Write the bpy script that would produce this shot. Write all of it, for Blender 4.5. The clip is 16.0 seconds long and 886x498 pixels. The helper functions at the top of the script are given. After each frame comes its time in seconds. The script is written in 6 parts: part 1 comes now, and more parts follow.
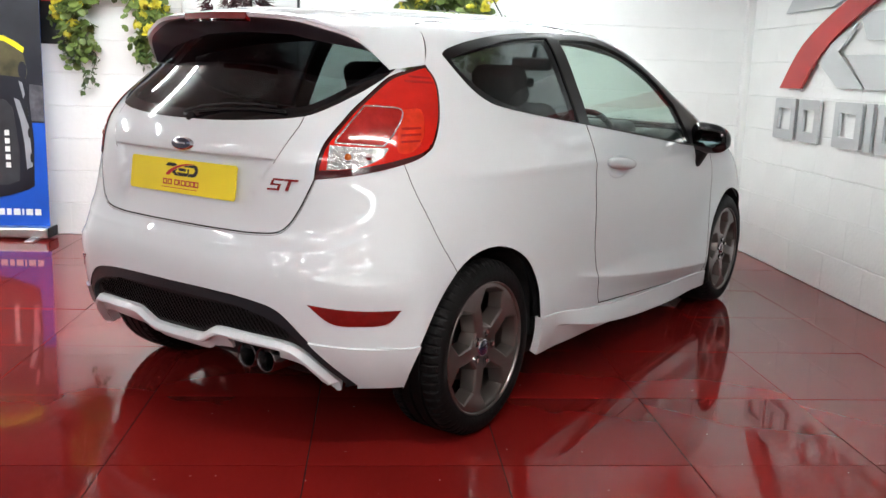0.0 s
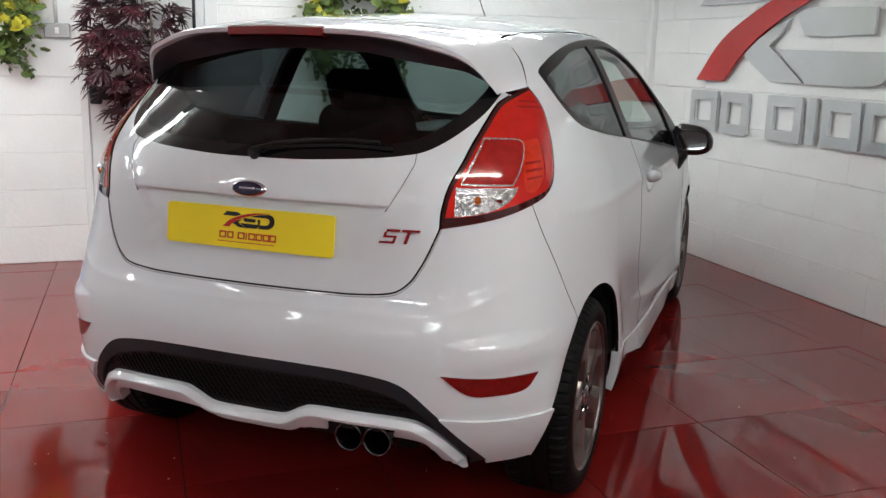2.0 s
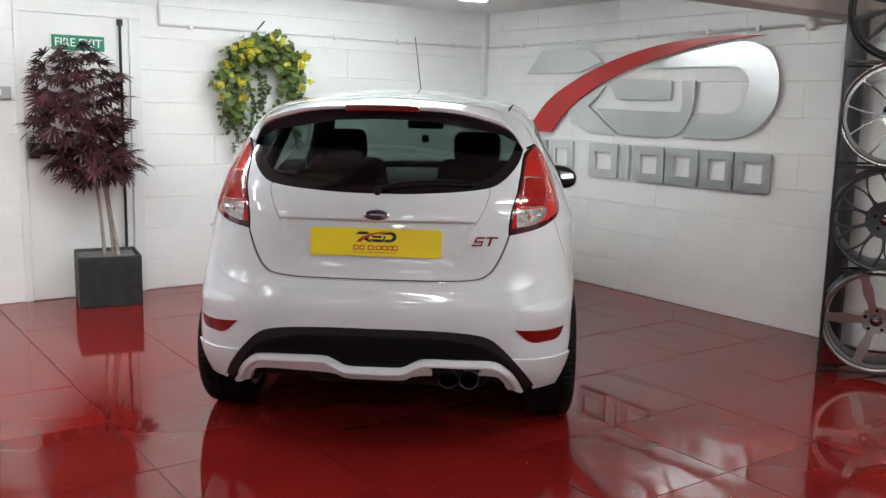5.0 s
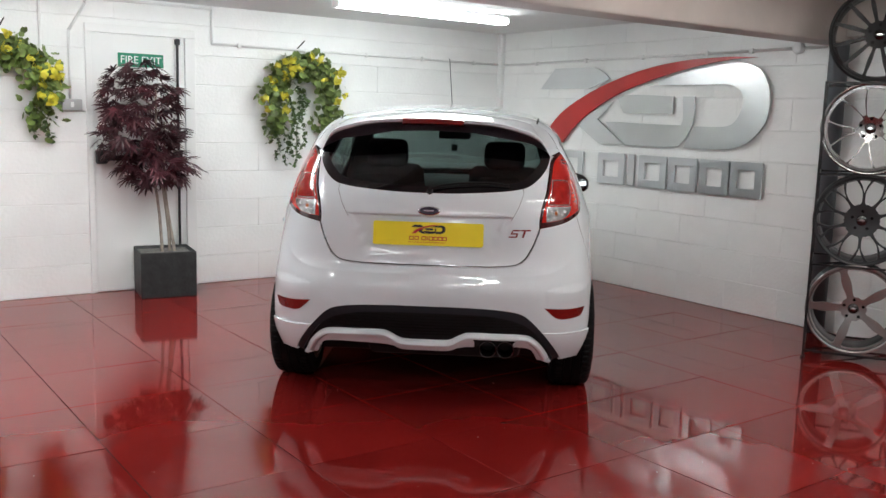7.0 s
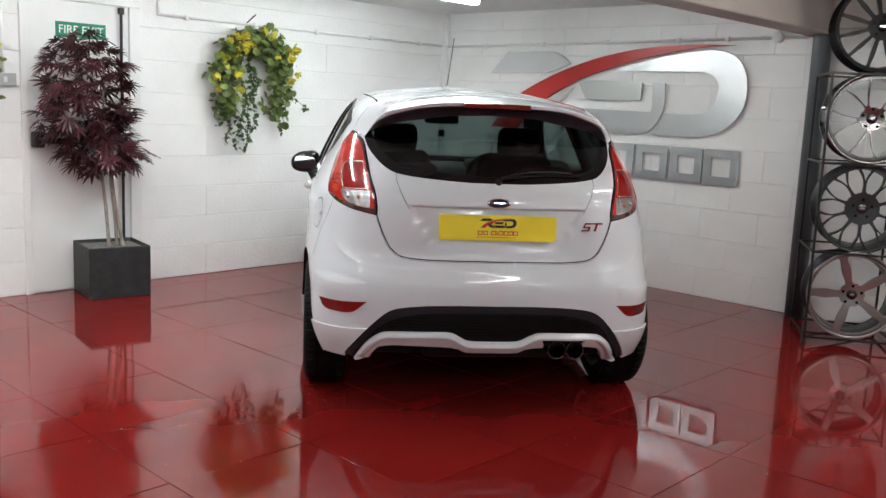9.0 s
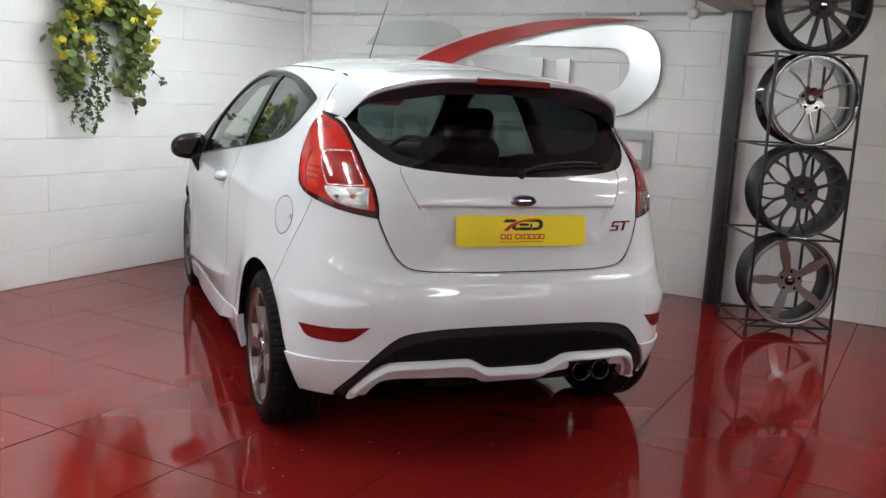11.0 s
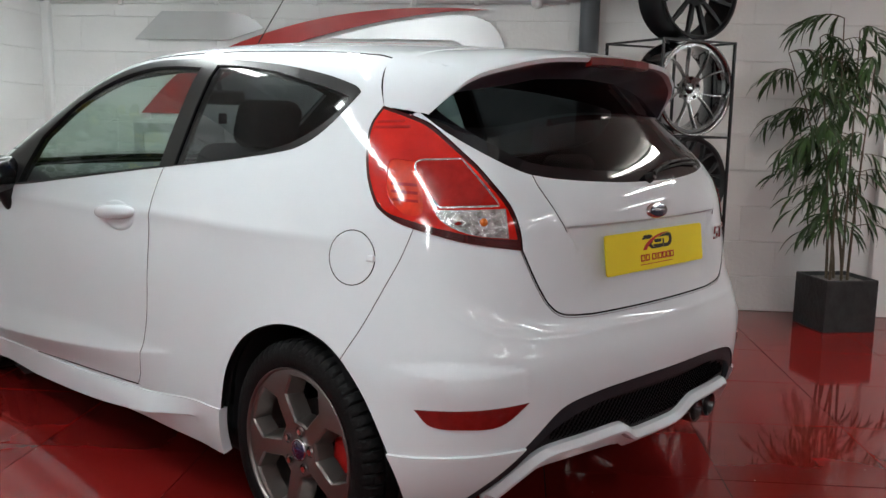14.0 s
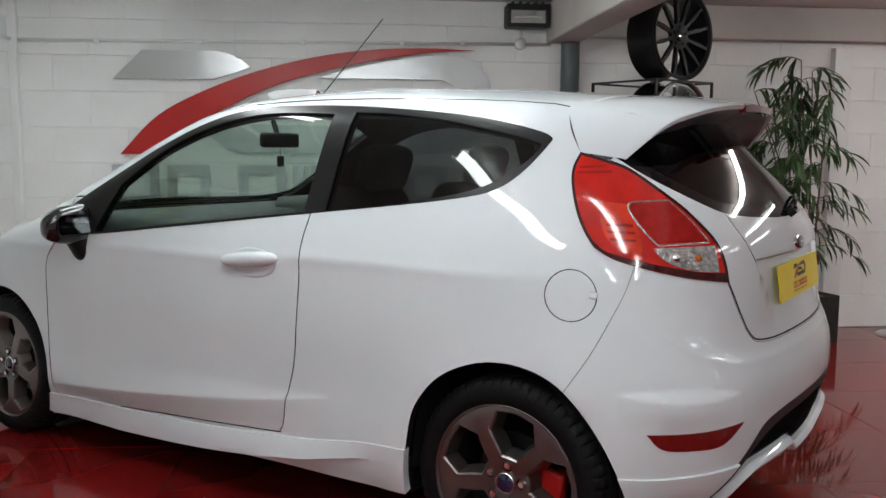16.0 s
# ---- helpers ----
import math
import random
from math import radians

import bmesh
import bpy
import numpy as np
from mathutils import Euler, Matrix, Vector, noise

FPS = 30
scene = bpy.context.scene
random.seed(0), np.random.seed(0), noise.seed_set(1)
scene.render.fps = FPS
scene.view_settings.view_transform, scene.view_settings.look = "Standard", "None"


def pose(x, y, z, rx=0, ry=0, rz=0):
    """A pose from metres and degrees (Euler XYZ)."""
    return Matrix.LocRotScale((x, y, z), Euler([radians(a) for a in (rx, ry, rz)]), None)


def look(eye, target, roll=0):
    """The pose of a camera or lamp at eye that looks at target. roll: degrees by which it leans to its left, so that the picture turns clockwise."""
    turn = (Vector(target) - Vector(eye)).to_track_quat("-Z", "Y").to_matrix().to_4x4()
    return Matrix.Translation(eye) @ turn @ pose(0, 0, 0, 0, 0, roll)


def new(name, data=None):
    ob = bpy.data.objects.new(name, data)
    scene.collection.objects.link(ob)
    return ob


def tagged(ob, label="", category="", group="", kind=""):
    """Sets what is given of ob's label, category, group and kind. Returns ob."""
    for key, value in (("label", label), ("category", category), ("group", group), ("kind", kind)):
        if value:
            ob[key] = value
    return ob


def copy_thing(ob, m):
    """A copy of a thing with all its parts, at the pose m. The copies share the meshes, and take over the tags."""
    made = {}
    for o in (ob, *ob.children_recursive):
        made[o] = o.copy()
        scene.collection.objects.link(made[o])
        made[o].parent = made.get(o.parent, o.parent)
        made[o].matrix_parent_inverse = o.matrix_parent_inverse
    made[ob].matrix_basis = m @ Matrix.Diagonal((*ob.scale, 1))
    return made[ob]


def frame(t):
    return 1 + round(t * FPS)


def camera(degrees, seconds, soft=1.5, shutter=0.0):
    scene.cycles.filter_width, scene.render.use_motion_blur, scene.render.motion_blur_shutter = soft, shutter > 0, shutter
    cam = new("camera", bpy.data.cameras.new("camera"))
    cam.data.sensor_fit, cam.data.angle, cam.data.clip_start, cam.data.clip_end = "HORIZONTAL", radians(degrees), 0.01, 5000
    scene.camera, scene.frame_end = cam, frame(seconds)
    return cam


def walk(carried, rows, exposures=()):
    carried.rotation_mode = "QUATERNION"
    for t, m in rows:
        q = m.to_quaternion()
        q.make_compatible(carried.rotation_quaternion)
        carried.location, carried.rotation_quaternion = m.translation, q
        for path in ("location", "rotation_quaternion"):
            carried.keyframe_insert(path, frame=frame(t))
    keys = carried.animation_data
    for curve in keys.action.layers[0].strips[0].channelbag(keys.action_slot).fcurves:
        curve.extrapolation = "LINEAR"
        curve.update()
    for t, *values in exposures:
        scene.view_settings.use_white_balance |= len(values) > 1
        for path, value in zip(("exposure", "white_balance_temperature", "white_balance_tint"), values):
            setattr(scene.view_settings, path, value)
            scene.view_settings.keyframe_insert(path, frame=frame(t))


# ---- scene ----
cam = camera(52.3, 16.0)
PATH = [
    (0, (0.542, 0.455, 1.216), (0.694, 2.413, 0.836), 1.9),
    (0.5, (0.364, 0.629, 1.263), (0.617, 2.578, 0.892), 2.0),
    (1, (0.14, 0.774, 1.305), (0.505, 2.702, 0.917), 1.7),
    (1.5, (-0.078, 0.904, 1.31), (0.397, 2.804, 0.905), 1.2),
    (2, (-0.351, 1.032, 1.329), (0.27, 2.886, 0.907), 1.3),
    (2.5, (-0.684, 1.059, 1.358), (0.096, 2.854, 0.945), 1.4),
    (3, (-0.956, 0.955, 1.375), (-0.064, 2.705, 0.998), 1.4),
    (3.5, (-1.282, 0.856, 1.394), (-0.262, 2.541, 1.045), 1.5),
    (3.7, (-1.396, 0.822, 1.4), (-0.336, 2.483, 1.058), 1.4),
    (5.8, (-2.149, 0.164, 1.4), (-0.984, 1.759, 1.087), 1.3),
    (6, (-2.186, 0.096, 1.406), (-1.034, 1.701, 1.096), 1.3),
    (6.5, (-2.287, -0.005, 1.408), (-1.152, 1.614, 1.107), 1.4),
    (7, (-2.513, 0.013, 1.411), (-1.348, 1.612, 1.119), 1.6),
    (7.5, (-2.664, 0.119, 1.399), (-1.46, 1.69, 1.112), 1.7),
    (8, (-2.816, 0.343, 1.38), (-1.553, 1.866, 1.088), 2.0),
    (8.5, (-2.938, 0.606, 1.378), (-1.606, 2.065, 1.072), 2.4),
    (9, (-3.085, 0.953, 1.385), (-1.65, 2.309, 1.067), 2.5),
    (9.2, (-3.129, 1.085, 1.39), (-1.653, 2.395, 1.068), 2.5),
    (11.3, (-3.021, 2.359, 1.318), (-1.254, 3.231, 0.978), 3.0),
    (11.5, (-2.983, 2.496, 1.298), (-1.19, 3.316, 0.964), 2.8),
    (12, (-2.899, 2.814, 1.285), (-1.044, 3.487, 0.955), 2.3),
    (12.5, (-2.787, 3.074, 1.247), (-0.884, 3.604, 0.932), 1.9),
    (13, (-2.681, 3.34, 1.252), (-0.743, 3.719, 0.932), 1.9),
    (13.5, (-2.689, 3.612, 1.249), (-0.73, 3.864, 0.934), 1.6),
    (14, (-2.689, 3.865, 1.221), (-0.716, 4.021, 0.929), 1.2),
    (14.5, (-2.673, 4.104, 1.226), (-0.694, 4.181, 0.944), 1.0),
    (15, (-2.725, 4.381, 1.246), (-0.743, 4.358, 0.981), 0.8),
    (15.5, (-2.779, 4.615, 1.257), (-0.797, 4.508, 1.012), 0.4),
    (16, (-2.807, 4.857, 1.252), (-0.828, 4.665, 1.03), 0.4),
]
walk(cam, [(t, look(eye, target, roll)) for t, eye, target, roll in PATH],
     exposures=[(0, 0.62), (0.5, 0.33), (1, 0.03), (1.5, 0.07), (2.5, 0.15), (3.5, 0.10), (7, 0.10), (9, 0.10), (12.5, 0.02), (14, -0.12), (15, -0.26), (16, -0.28)])

# ---- world and light ----
world = bpy.data.worlds.new("world")
scene.world = world
world.use_nodes = True
world.node_tree.nodes["Background"].inputs[0].default_value = (0.8, 0.85, 0.9, 1)
world.node_tree.nodes["Background"].inputs[1].default_value = 0.05
scene.view_settings.exposure = 0.0
TUBE_STRENGTH = 35.0

# ---- materials ----
def material(name, colour, rough=0.5, metal=0.0, coat=0.0, coat_rough=0.03, spec=0.5, bump=0.0, bump_scale=60.0, mottle=0.0, mottle_scale=4.0, rough_var=0.0,
             emission=None, strength=0.0, transmission=0.0, ior=1.45, alpha=1.0, space="Object"):
    """A surface with two scales of variation: broad mottling of colour and gloss, fine relief."""
    m = bpy.data.materials.new(name)
    m.use_nodes = True
    nt = m.node_tree
    p = nt.nodes["Principled BSDF"]
    p.inputs["Base Color"].default_value = (*colour, 1)
    p.inputs["Roughness"].default_value = rough
    p.inputs["Metallic"].default_value = metal
    p.inputs["Coat Weight"].default_value = coat
    p.inputs["Coat Roughness"].default_value = coat_rough
    p.inputs["Specular IOR Level"].default_value = spec
    p.inputs["Transmission Weight"].default_value = transmission
    p.inputs["IOR"].default_value = ior
    p.inputs["Alpha"].default_value = alpha
    if emission:
        p.inputs["Emission Color"].default_value = (*emission, 1)
        p.inputs["Emission Strength"].default_value = strength
    if mottle or bump or rough_var:
        tc = nt.nodes.new("ShaderNodeTexCoord")
        if mottle or rough_var:
            n = nt.nodes.new("ShaderNodeTexNoise")
            n.inputs["Scale"].default_value = mottle_scale
            n.inputs["Detail"].default_value = 6
            nt.links.new(tc.outputs[space], n.inputs["Vector"])
        if mottle:
            r = nt.nodes.new("ShaderNodeValToRGB")
            r.color_ramp.elements[0].position, r.color_ramp.elements[1].position = 0.3, 0.7
            r.color_ramp.elements[0].color = (*[c * (1 - mottle) for c in colour], 1)
            r.color_ramp.elements[1].color = (*[min(1, c * (1 + mottle)) for c in colour], 1)
            nt.links.new(n.outputs["Fac"], r.inputs["Fac"])
            nt.links.new(r.outputs["Color"], p.inputs["Base Color"])
        if rough_var:
            q = nt.nodes.new("ShaderNodeMapRange")
            q.inputs["To Min"].default_value, q.inputs["To Max"].default_value = max(0, rough - rough_var), rough + rough_var
            nt.links.new(n.outputs["Fac"], q.inputs["Value"])
            nt.links.new(q.outputs["Result"], p.inputs["Roughness"])
        if bump:
            f = nt.nodes.new("ShaderNodeTexNoise")
            f.inputs["Scale"].default_value = bump_scale
            f.inputs["Detail"].default_value = 4
            nt.links.new(tc.outputs[space], f.inputs["Vector"])
            b = nt.nodes.new("ShaderNodeBump")
            b.inputs["Strength"].default_value = bump
            b.inputs["Distance"].default_value = 0.01
            nt.links.new(f.outputs["Fac"], b.inputs["Height"])
            nt.links.new(b.outputs["Normal"], p.inputs["Normal"])
    return m


def varied(m, amount):
    """Lets each piece of a kind differ a little in brightness."""
    nt = m.node_tree
    p = nt.nodes["Principled BSDF"]
    info, mix, hsv = nt.nodes.new("ShaderNodeObjectInfo"), nt.nodes.new("ShaderNodeMapRange"), nt.nodes.new("ShaderNodeHueSaturation")
    mix.inputs["To Min"].default_value, mix.inputs["To Max"].default_value = 1 - amount, 1 + amount
    nt.links.new(info.outputs["Random"], mix.inputs["Value"])
    nt.links.new(mix.outputs["Result"], hsv.inputs["Value"])
    src = p.inputs["Base Color"].links
    if src:
        nt.links.new(src[0].from_socket, hsv.inputs["Color"])
    else:
        hsv.inputs["Color"].default_value = p.inputs["Base Color"].default_value
    nt.links.new(hsv.outputs["Color"], p.inputs["Base Color"])
    return m


def glass(name, tint, rough=0.0):
    """Thin sheet glass: part clear through its tint, part mirror by the angle."""
    m = bpy.data.materials.new(name)
    m.use_nodes = True
    nt = m.node_tree
    nt.nodes.remove(nt.nodes["Principled BSDF"])
    clear, gloss, mix, edge, power, scale = (nt.nodes.new("ShaderNode" + k) for k in ("BsdfTransparent", "BsdfGlossy", "MixShader", "LayerWeight", "Math", "Math"))
    clear.inputs["Color"].default_value = (*tint, 1)
    gloss.inputs["Roughness"].default_value = rough
    edge.inputs["Blend"].default_value = 0.5
    power.operation, scale.operation = "POWER", "MULTIPLY_ADD"
    power.inputs[1].default_value = 5.0
    scale.inputs[1].default_value, scale.inputs[2].default_value = 0.92, 0.042
    nt.links.new(edge.outputs["Facing"], power.inputs[0])
    nt.links.new(power.outputs[0], scale.inputs[0])
    nt.links.new(scale.outputs[0], mix.inputs[0])
    nt.links.new(clear.outputs[0], mix.inputs[1])
    nt.links.new(gloss.outputs[0], mix.inputs[2])
    nt.links.new(mix.outputs[0], nt.nodes["Material Output"].inputs["Surface"])
    return m


M_WALL = material("painted blockwork", (0.84, 0.84, 0.83), 0.42, bump=0.35, bump_scale=45, mottle=0.03, mottle_scale=2.5, rough_var=0.1)
M_BLOCK = varied(material("white painted block", (0.84, 0.84, 0.83), 0.40, bump=0.30, bump_scale=38, mottle=0.03, mottle_scale=3.0, rough_var=0.12), 0.005)
M_CEIL = material("ceiling paint", (0.74, 0.74, 0.73), 0.7, bump=0.2, bump_scale=30, mottle=0.04, mottle_scale=1.5)
M_WHITE = material("white gloss paint", (0.80, 0.80, 0.79), 0.3, mottle=0.02)
M_FLOOR = varied(material("red floor tile", (0.180, 0.0105, 0.0090), 0.050, spec=0.45, bump=0.0012, bump_scale=2.2, mottle=0.12, mottle_scale=1.3, rough_var=0.02), 0.10)


def tile_gloss(m, low, high):
    """Lets each tile differ in gloss, on top of its own wear."""
    nt = m.node_tree
    p = nt.nodes["Principled BSDF"]
    info, span, add = (nt.nodes.new("ShaderNode" + k) for k in ("ObjectInfo", "MapRange", "Math"))
    span.inputs["To Min"].default_value, span.inputs["To Max"].default_value = low, high
    nt.links.new(info.outputs["Random"], span.inputs["Value"])
    nt.links.new(p.inputs["Roughness"].links[0].from_socket, add.inputs[0])
    nt.links.new(span.outputs["Result"], add.inputs[1])
    nt.links.new(add.outputs[0], p.inputs["Roughness"])


tile_gloss(M_FLOOR, -0.01, 0.035)
M_GAP = material("tile joint", (0.012, 0.004, 0.004), 0.8, spec=0.1)
M_CHIP = material("light chip in the coating", (0.55, 0.45, 0.43), 0.7)
M_TUBE = material("lit diffuser", (0.9, 0.9, 0.9), 0.4, emission=(0.935, 1.0, 1.0), strength=TUBE_STRENGTH)
M_TUBE_UNSEEN = material("weaker diffuser for assumed tubes", (0.9, 0.9, 0.9), 0.4, emission=(0.935, 1.0, 1.0), strength=0.50 * TUBE_STRENGTH)
M_TUBE_WARM = material("warm lit diffuser", (0.9, 0.9, 0.9), 0.4, emission=(1.0, 0.965, 0.90), strength=1.0 * TUBE_STRENGTH)
M_PAINT = material("white car paint", (0.675, 0.722, 0.755), 0.45, coat=1.0, coat_rough=0.012, spec=0.08, mottle=0.01, mottle_scale=3)
M_SHUT = material("panel gap", (0.006, 0.006, 0.006), 0.9, spec=0.05)
M_REFLECTOR = material("moulded red reflector", (0.17, 0.006, 0.005), 0.12, coat=0.6, bump=0.15, bump_scale=220, mottle=0.12, mottle_scale=40)
M_SEAM = material("shallow seam", (0.30, 0.30, 0.31), 0.8, spec=0.1)
M_DIMWALL = material("dim grey of the unseen walls", (0.42, 0.42, 0.42), 0.6, bump=0.3, bump_scale=45, mottle=0.05, mottle_scale=2.0)
M_BEAM = material("mottled brown-grey beam paint", (0.48, 0.44, 0.415), 0.7, bump=0.25, bump_scale=30, mottle=0.10, mottle_scale=2.5)
M_SOFFIT = material("mottled beige-grey beam paint", (0.58, 0.555, 0.52), 0.7, bump=0.25, bump_scale=30, mottle=0.06, mottle_scale=2.5)
# the spoiler's underside is white paint; its shade is put into this dark colour
M_UNDERSHADE = material("shaded white underside, painted dark", (0.075, 0.062, 0.078), 0.30, spec=0.4, mottle=0.1)
M_FRAME = material("black window trim", (0.006, 0.006, 0.0065), 0.35, spec=0.3, mottle=0.1)
# lighter than the cabin trim: the side glass's reflection is put into this grey
M_DASH = material("dashboard lightened for glass reflection", (0.075, 0.078, 0.082), 0.6, bump=0.3, bump_scale=200, mottle=0.1)
M_BLACKGLOSS = material("gloss black", (0.008, 0.008, 0.009), 0.08, coat=1.0)
M_BAND = material("smooth charcoal plastic", (0.016, 0.019, 0.024), 0.45, spec=0.35, bump=0.1, bump_scale=300, mottle=0.1)
M_BLACK = material("satin black plastic", (0.006, 0.006, 0.0065), 0.5, spec=0.3, bump=0.15, bump_scale=400, mottle=0.15)
M_RUBBER = material("tyre rubber", (0.0045, 0.0045, 0.0048), 0.6, spec=0.16, bump=0.2, bump_scale=120, mottle=0.2, mottle_scale=9)
M_TRIM = material("dark cabin trim", (0.011, 0.011, 0.012), 0.75, spec=0.25, bump=0.3, bump_scale=200, mottle=0.15)
M_SEAT = material("dark seat cloth", (0.014, 0.014, 0.017), 0.85, spec=0.2, bump=0.4, bump_scale=300, mottle=0.2)
M_TINT = glass("privacy glass", (0.16, 0.17, 0.18))
M_REARGLASS = glass("tinted rear glass", (0.165, 0.205, 0.205))
M_CLEAR = glass("green tinted side glass", (0.70, 0.80, 0.75))
M_RED = material("red lens", (0.47, 0.013, 0.008), 0.10, coat=0.6, mottle=0.12, mottle_scale=14)
M_REDGLOW = material("orange-red inner lens", (0.58, 0.030, 0.010), 0.10, coat=0.8, mottle=0.25, mottle_scale=22)
M_REDBASE = material("dark red lens foot", (0.050, 0.002, 0.003), 0.08, coat=1.0)
M_REDMID = material("red inner lens", (0.30, 0.012, 0.010), 0.10, coat=0.6, mottle=0.15, mottle_scale=30)
M_AMBER = material("amber bulb", (0.40, 0.09, 0.01), 0.15, coat=1.0)
M_FRIT = material("black glass border", (0.004, 0.004, 0.005), 0.05, spec=0.5)
M_DARKCHROME = material("dark chrome", (0.13, 0.13, 0.133), 0.2, metal=1.0)
M_REDBLACK = material("near-black red lens border", (0.05, 0.002, 0.002), 0.1, coat=0.8)
M_REDDARK = material("deep red lens", (0.16, 0.004, 0.004), 0.08, coat=1.0)
M_LENS = material("clear lens", (0.40, 0.39, 0.39), 0.10, metal=0.8, coat=1.0, bump=0.6, bump_scale=90, mottle=0.5, mottle_scale=70)
M_CHROME = material("chrome", (0.75, 0.75, 0.76), 0.12, metal=1.0)
M_ALLOY = material("grey alloy", (0.165, 0.146, 0.138), 0.32, metal=0.9, mottle=0.06, mottle_scale=20, coat=0.4)
M_STEEL = material("brushed steel", (0.58, 0.59, 0.60), 0.30, metal=1.0, bump=0.08, bump_scale=160, mottle=0.04, mottle_scale=3)
M_REDSIGN = material("red satin acrylic", (0.42, 0.022, 0.020), 0.28, mottle=0.06, mottle_scale=3)
M_YELLOW = material("yellow reflective plate", (0.88, 0.72, 0.015), 0.38, coat=0.15, mottle=0.03)
M_INK = material("black print", (0.01, 0.01, 0.011), 0.4)
M_REDINK = material("red print", (0.5, 0.02, 0.02), 0.4)
M_BLUE = material("blue enamel", (0.008, 0.012, 0.045), 0.15, coat=1.0)
M_GREY = material("grey column paint", (0.085, 0.095, 0.105), 0.35, mottle=0.08, bump=0.1)
M_IRON = material("black iron", (0.010, 0.010, 0.011), 0.4, bump=0.1, mottle=0.2)
M_POT = material("dark slate pot", (0.022, 0.023, 0.024), 0.55, bump=0.5, bump_scale=35, mottle=0.35, mottle_scale=14)
M_GREEN = material("green sign", (0.012, 0.22, 0.12), 0.35)
M_SIGNWHITE = material("white print", (0.8, 0.8, 0.8), 0.5)

# ---- building blocks ----
def mesh(name, bm, mat, parent=None, label="", smooth=False, kind="", category="", group=""):
    me = bpy.data.meshes.new(name)
    bm.to_mesh(me)
    bm.free()
    for m in mat if isinstance(mat, (list, tuple)) else (mat,):
        me.materials.append(m)
    if smooth:
        me.polygons.foreach_set("use_smooth", [True] * len(me.polygons))
    ob = new(name, me)
    if parent is not None:
        ob.parent = parent
    return tagged(ob, label, category, group, kind)


def part(name, bm, mat, parent, label="", smooth=False):
    return mesh(name, bm, mat, parent, label, smooth)


def empty(name, place, label, category, group=""):
    ob = new(name)
    ob.matrix_basis = place if isinstance(place, Matrix) else Matrix.Translation(place)
    return tagged(ob, label, category, group)


def add_box(bm, lo, hi, bevel=0.0, turn=None):
    """An axis-aligned block from one corner to the other, with softened edges, turned if asked."""
    c, d = (Vector(lo) + Vector(hi)) / 2, Vector(hi) - Vector(lo)
    m = Matrix.Translation(c) @ Matrix.Diagonal((*d, 1))
    made = bmesh.ops.create_cube(bm, size=1.0, matrix=m)["verts"]
    if bevel:
        edges = list({e for v in made for e in v.link_edges})
        made = list({v for f in bmesh.ops.bevel(bm, geom=edges, offset=bevel, segments=2, profile=0.5, affect="EDGES")["faces"] for v in f.verts} | {v for v in made if v.is_valid})
    if turn is not None:
        bmesh.ops.transform(bm, matrix=turn, verts=[v for v in made if v.is_valid])
    return bm


def box(lo, hi, bevel=0.0, turn=None):
    return add_box(bmesh.new(), lo, hi, bevel, turn)


def add_rod(bm, a, b, r, n=10, r2=None):
    """A round bar from a to b."""
    a, b = Vector(a), Vector(b)
    m = (b - a).to_track_quat("Z", "Y").to_matrix().to_4x4()
    bmesh.ops.create_cone(bm, cap_ends=True, segments=n, radius1=r, radius2=r if r2 is None else r2, depth=(b - a).length, matrix=Matrix.Translation((a + b) / 2) @ m)
    return bm


def rod(a, b, r, n=10, r2=None):
    return add_rod(bmesh.new(), a, b, r, n, r2)


def add_prism(bm, outline, depth, m=None, bevel=0.0):
    """A flat plate with the given outline in x, y, from z = 0 up to its depth."""
    lo = [bm.verts.new((x, y, 0)) for x, y in outline]
    hi = [bm.verts.new((x, y, depth)) for x, y in outline]
    n = len(lo)
    faces = [bm.faces.new(lo[::-1]), bm.faces.new(hi)]
    for i in range(n):
        faces.append(bm.faces.new((lo[i], lo[(i + 1) % n], hi[(i + 1) % n], hi[i])))
    if bevel:
        bmesh.ops.bevel(bm, geom=list(faces[1].edges), offset=bevel, segments=1, affect="EDGES")
    if m is not None:
        bmesh.ops.transform(bm, matrix=m, verts=[v for v in bm.verts if v in set(lo + hi) or True])
    bmesh.ops.recalc_face_normals(bm, faces=bm.faces)
    return bm


def prism(outline, depth, m=None, bevel=0.0):
    return add_prism(bmesh.new(), outline, depth, m, bevel)


def spun(profile, n=48, m=None, closed=False):
    """A solid of revolution round z from (radius, height) pairs."""
    bm = bmesh.new()
    rings = []
    for r, z in profile:
        rings.append([bm.verts.new((r * math.cos(2 * math.pi * i / n), r * math.sin(2 * math.pi * i / n), z)) for i in range(n)])
    pairs = list(zip(rings, rings[1:])) + ([(rings[-1], rings[0])] if closed else [])
    for a, b in pairs:
        for i in range(n):
            bm.faces.new((a[i], a[(i + 1) % n], b[(i + 1) % n], b[i]))
    bmesh.ops.recalc_face_normals(bm, faces=bm.faces)
    if m is not None:
        bmesh.ops.transform(bm, matrix=m, verts=bm.verts)
    return bm


# ---- the showroom ----
WX, WY, CEIL = 3.25, 7.03, 2.216          # sign wall, door wall, ceiling
BEAM_Z, BEAM_Y = 1.955, (3.375, 3.585)    # downstand beam
WEST, SOUTH = -5.2, -3.6

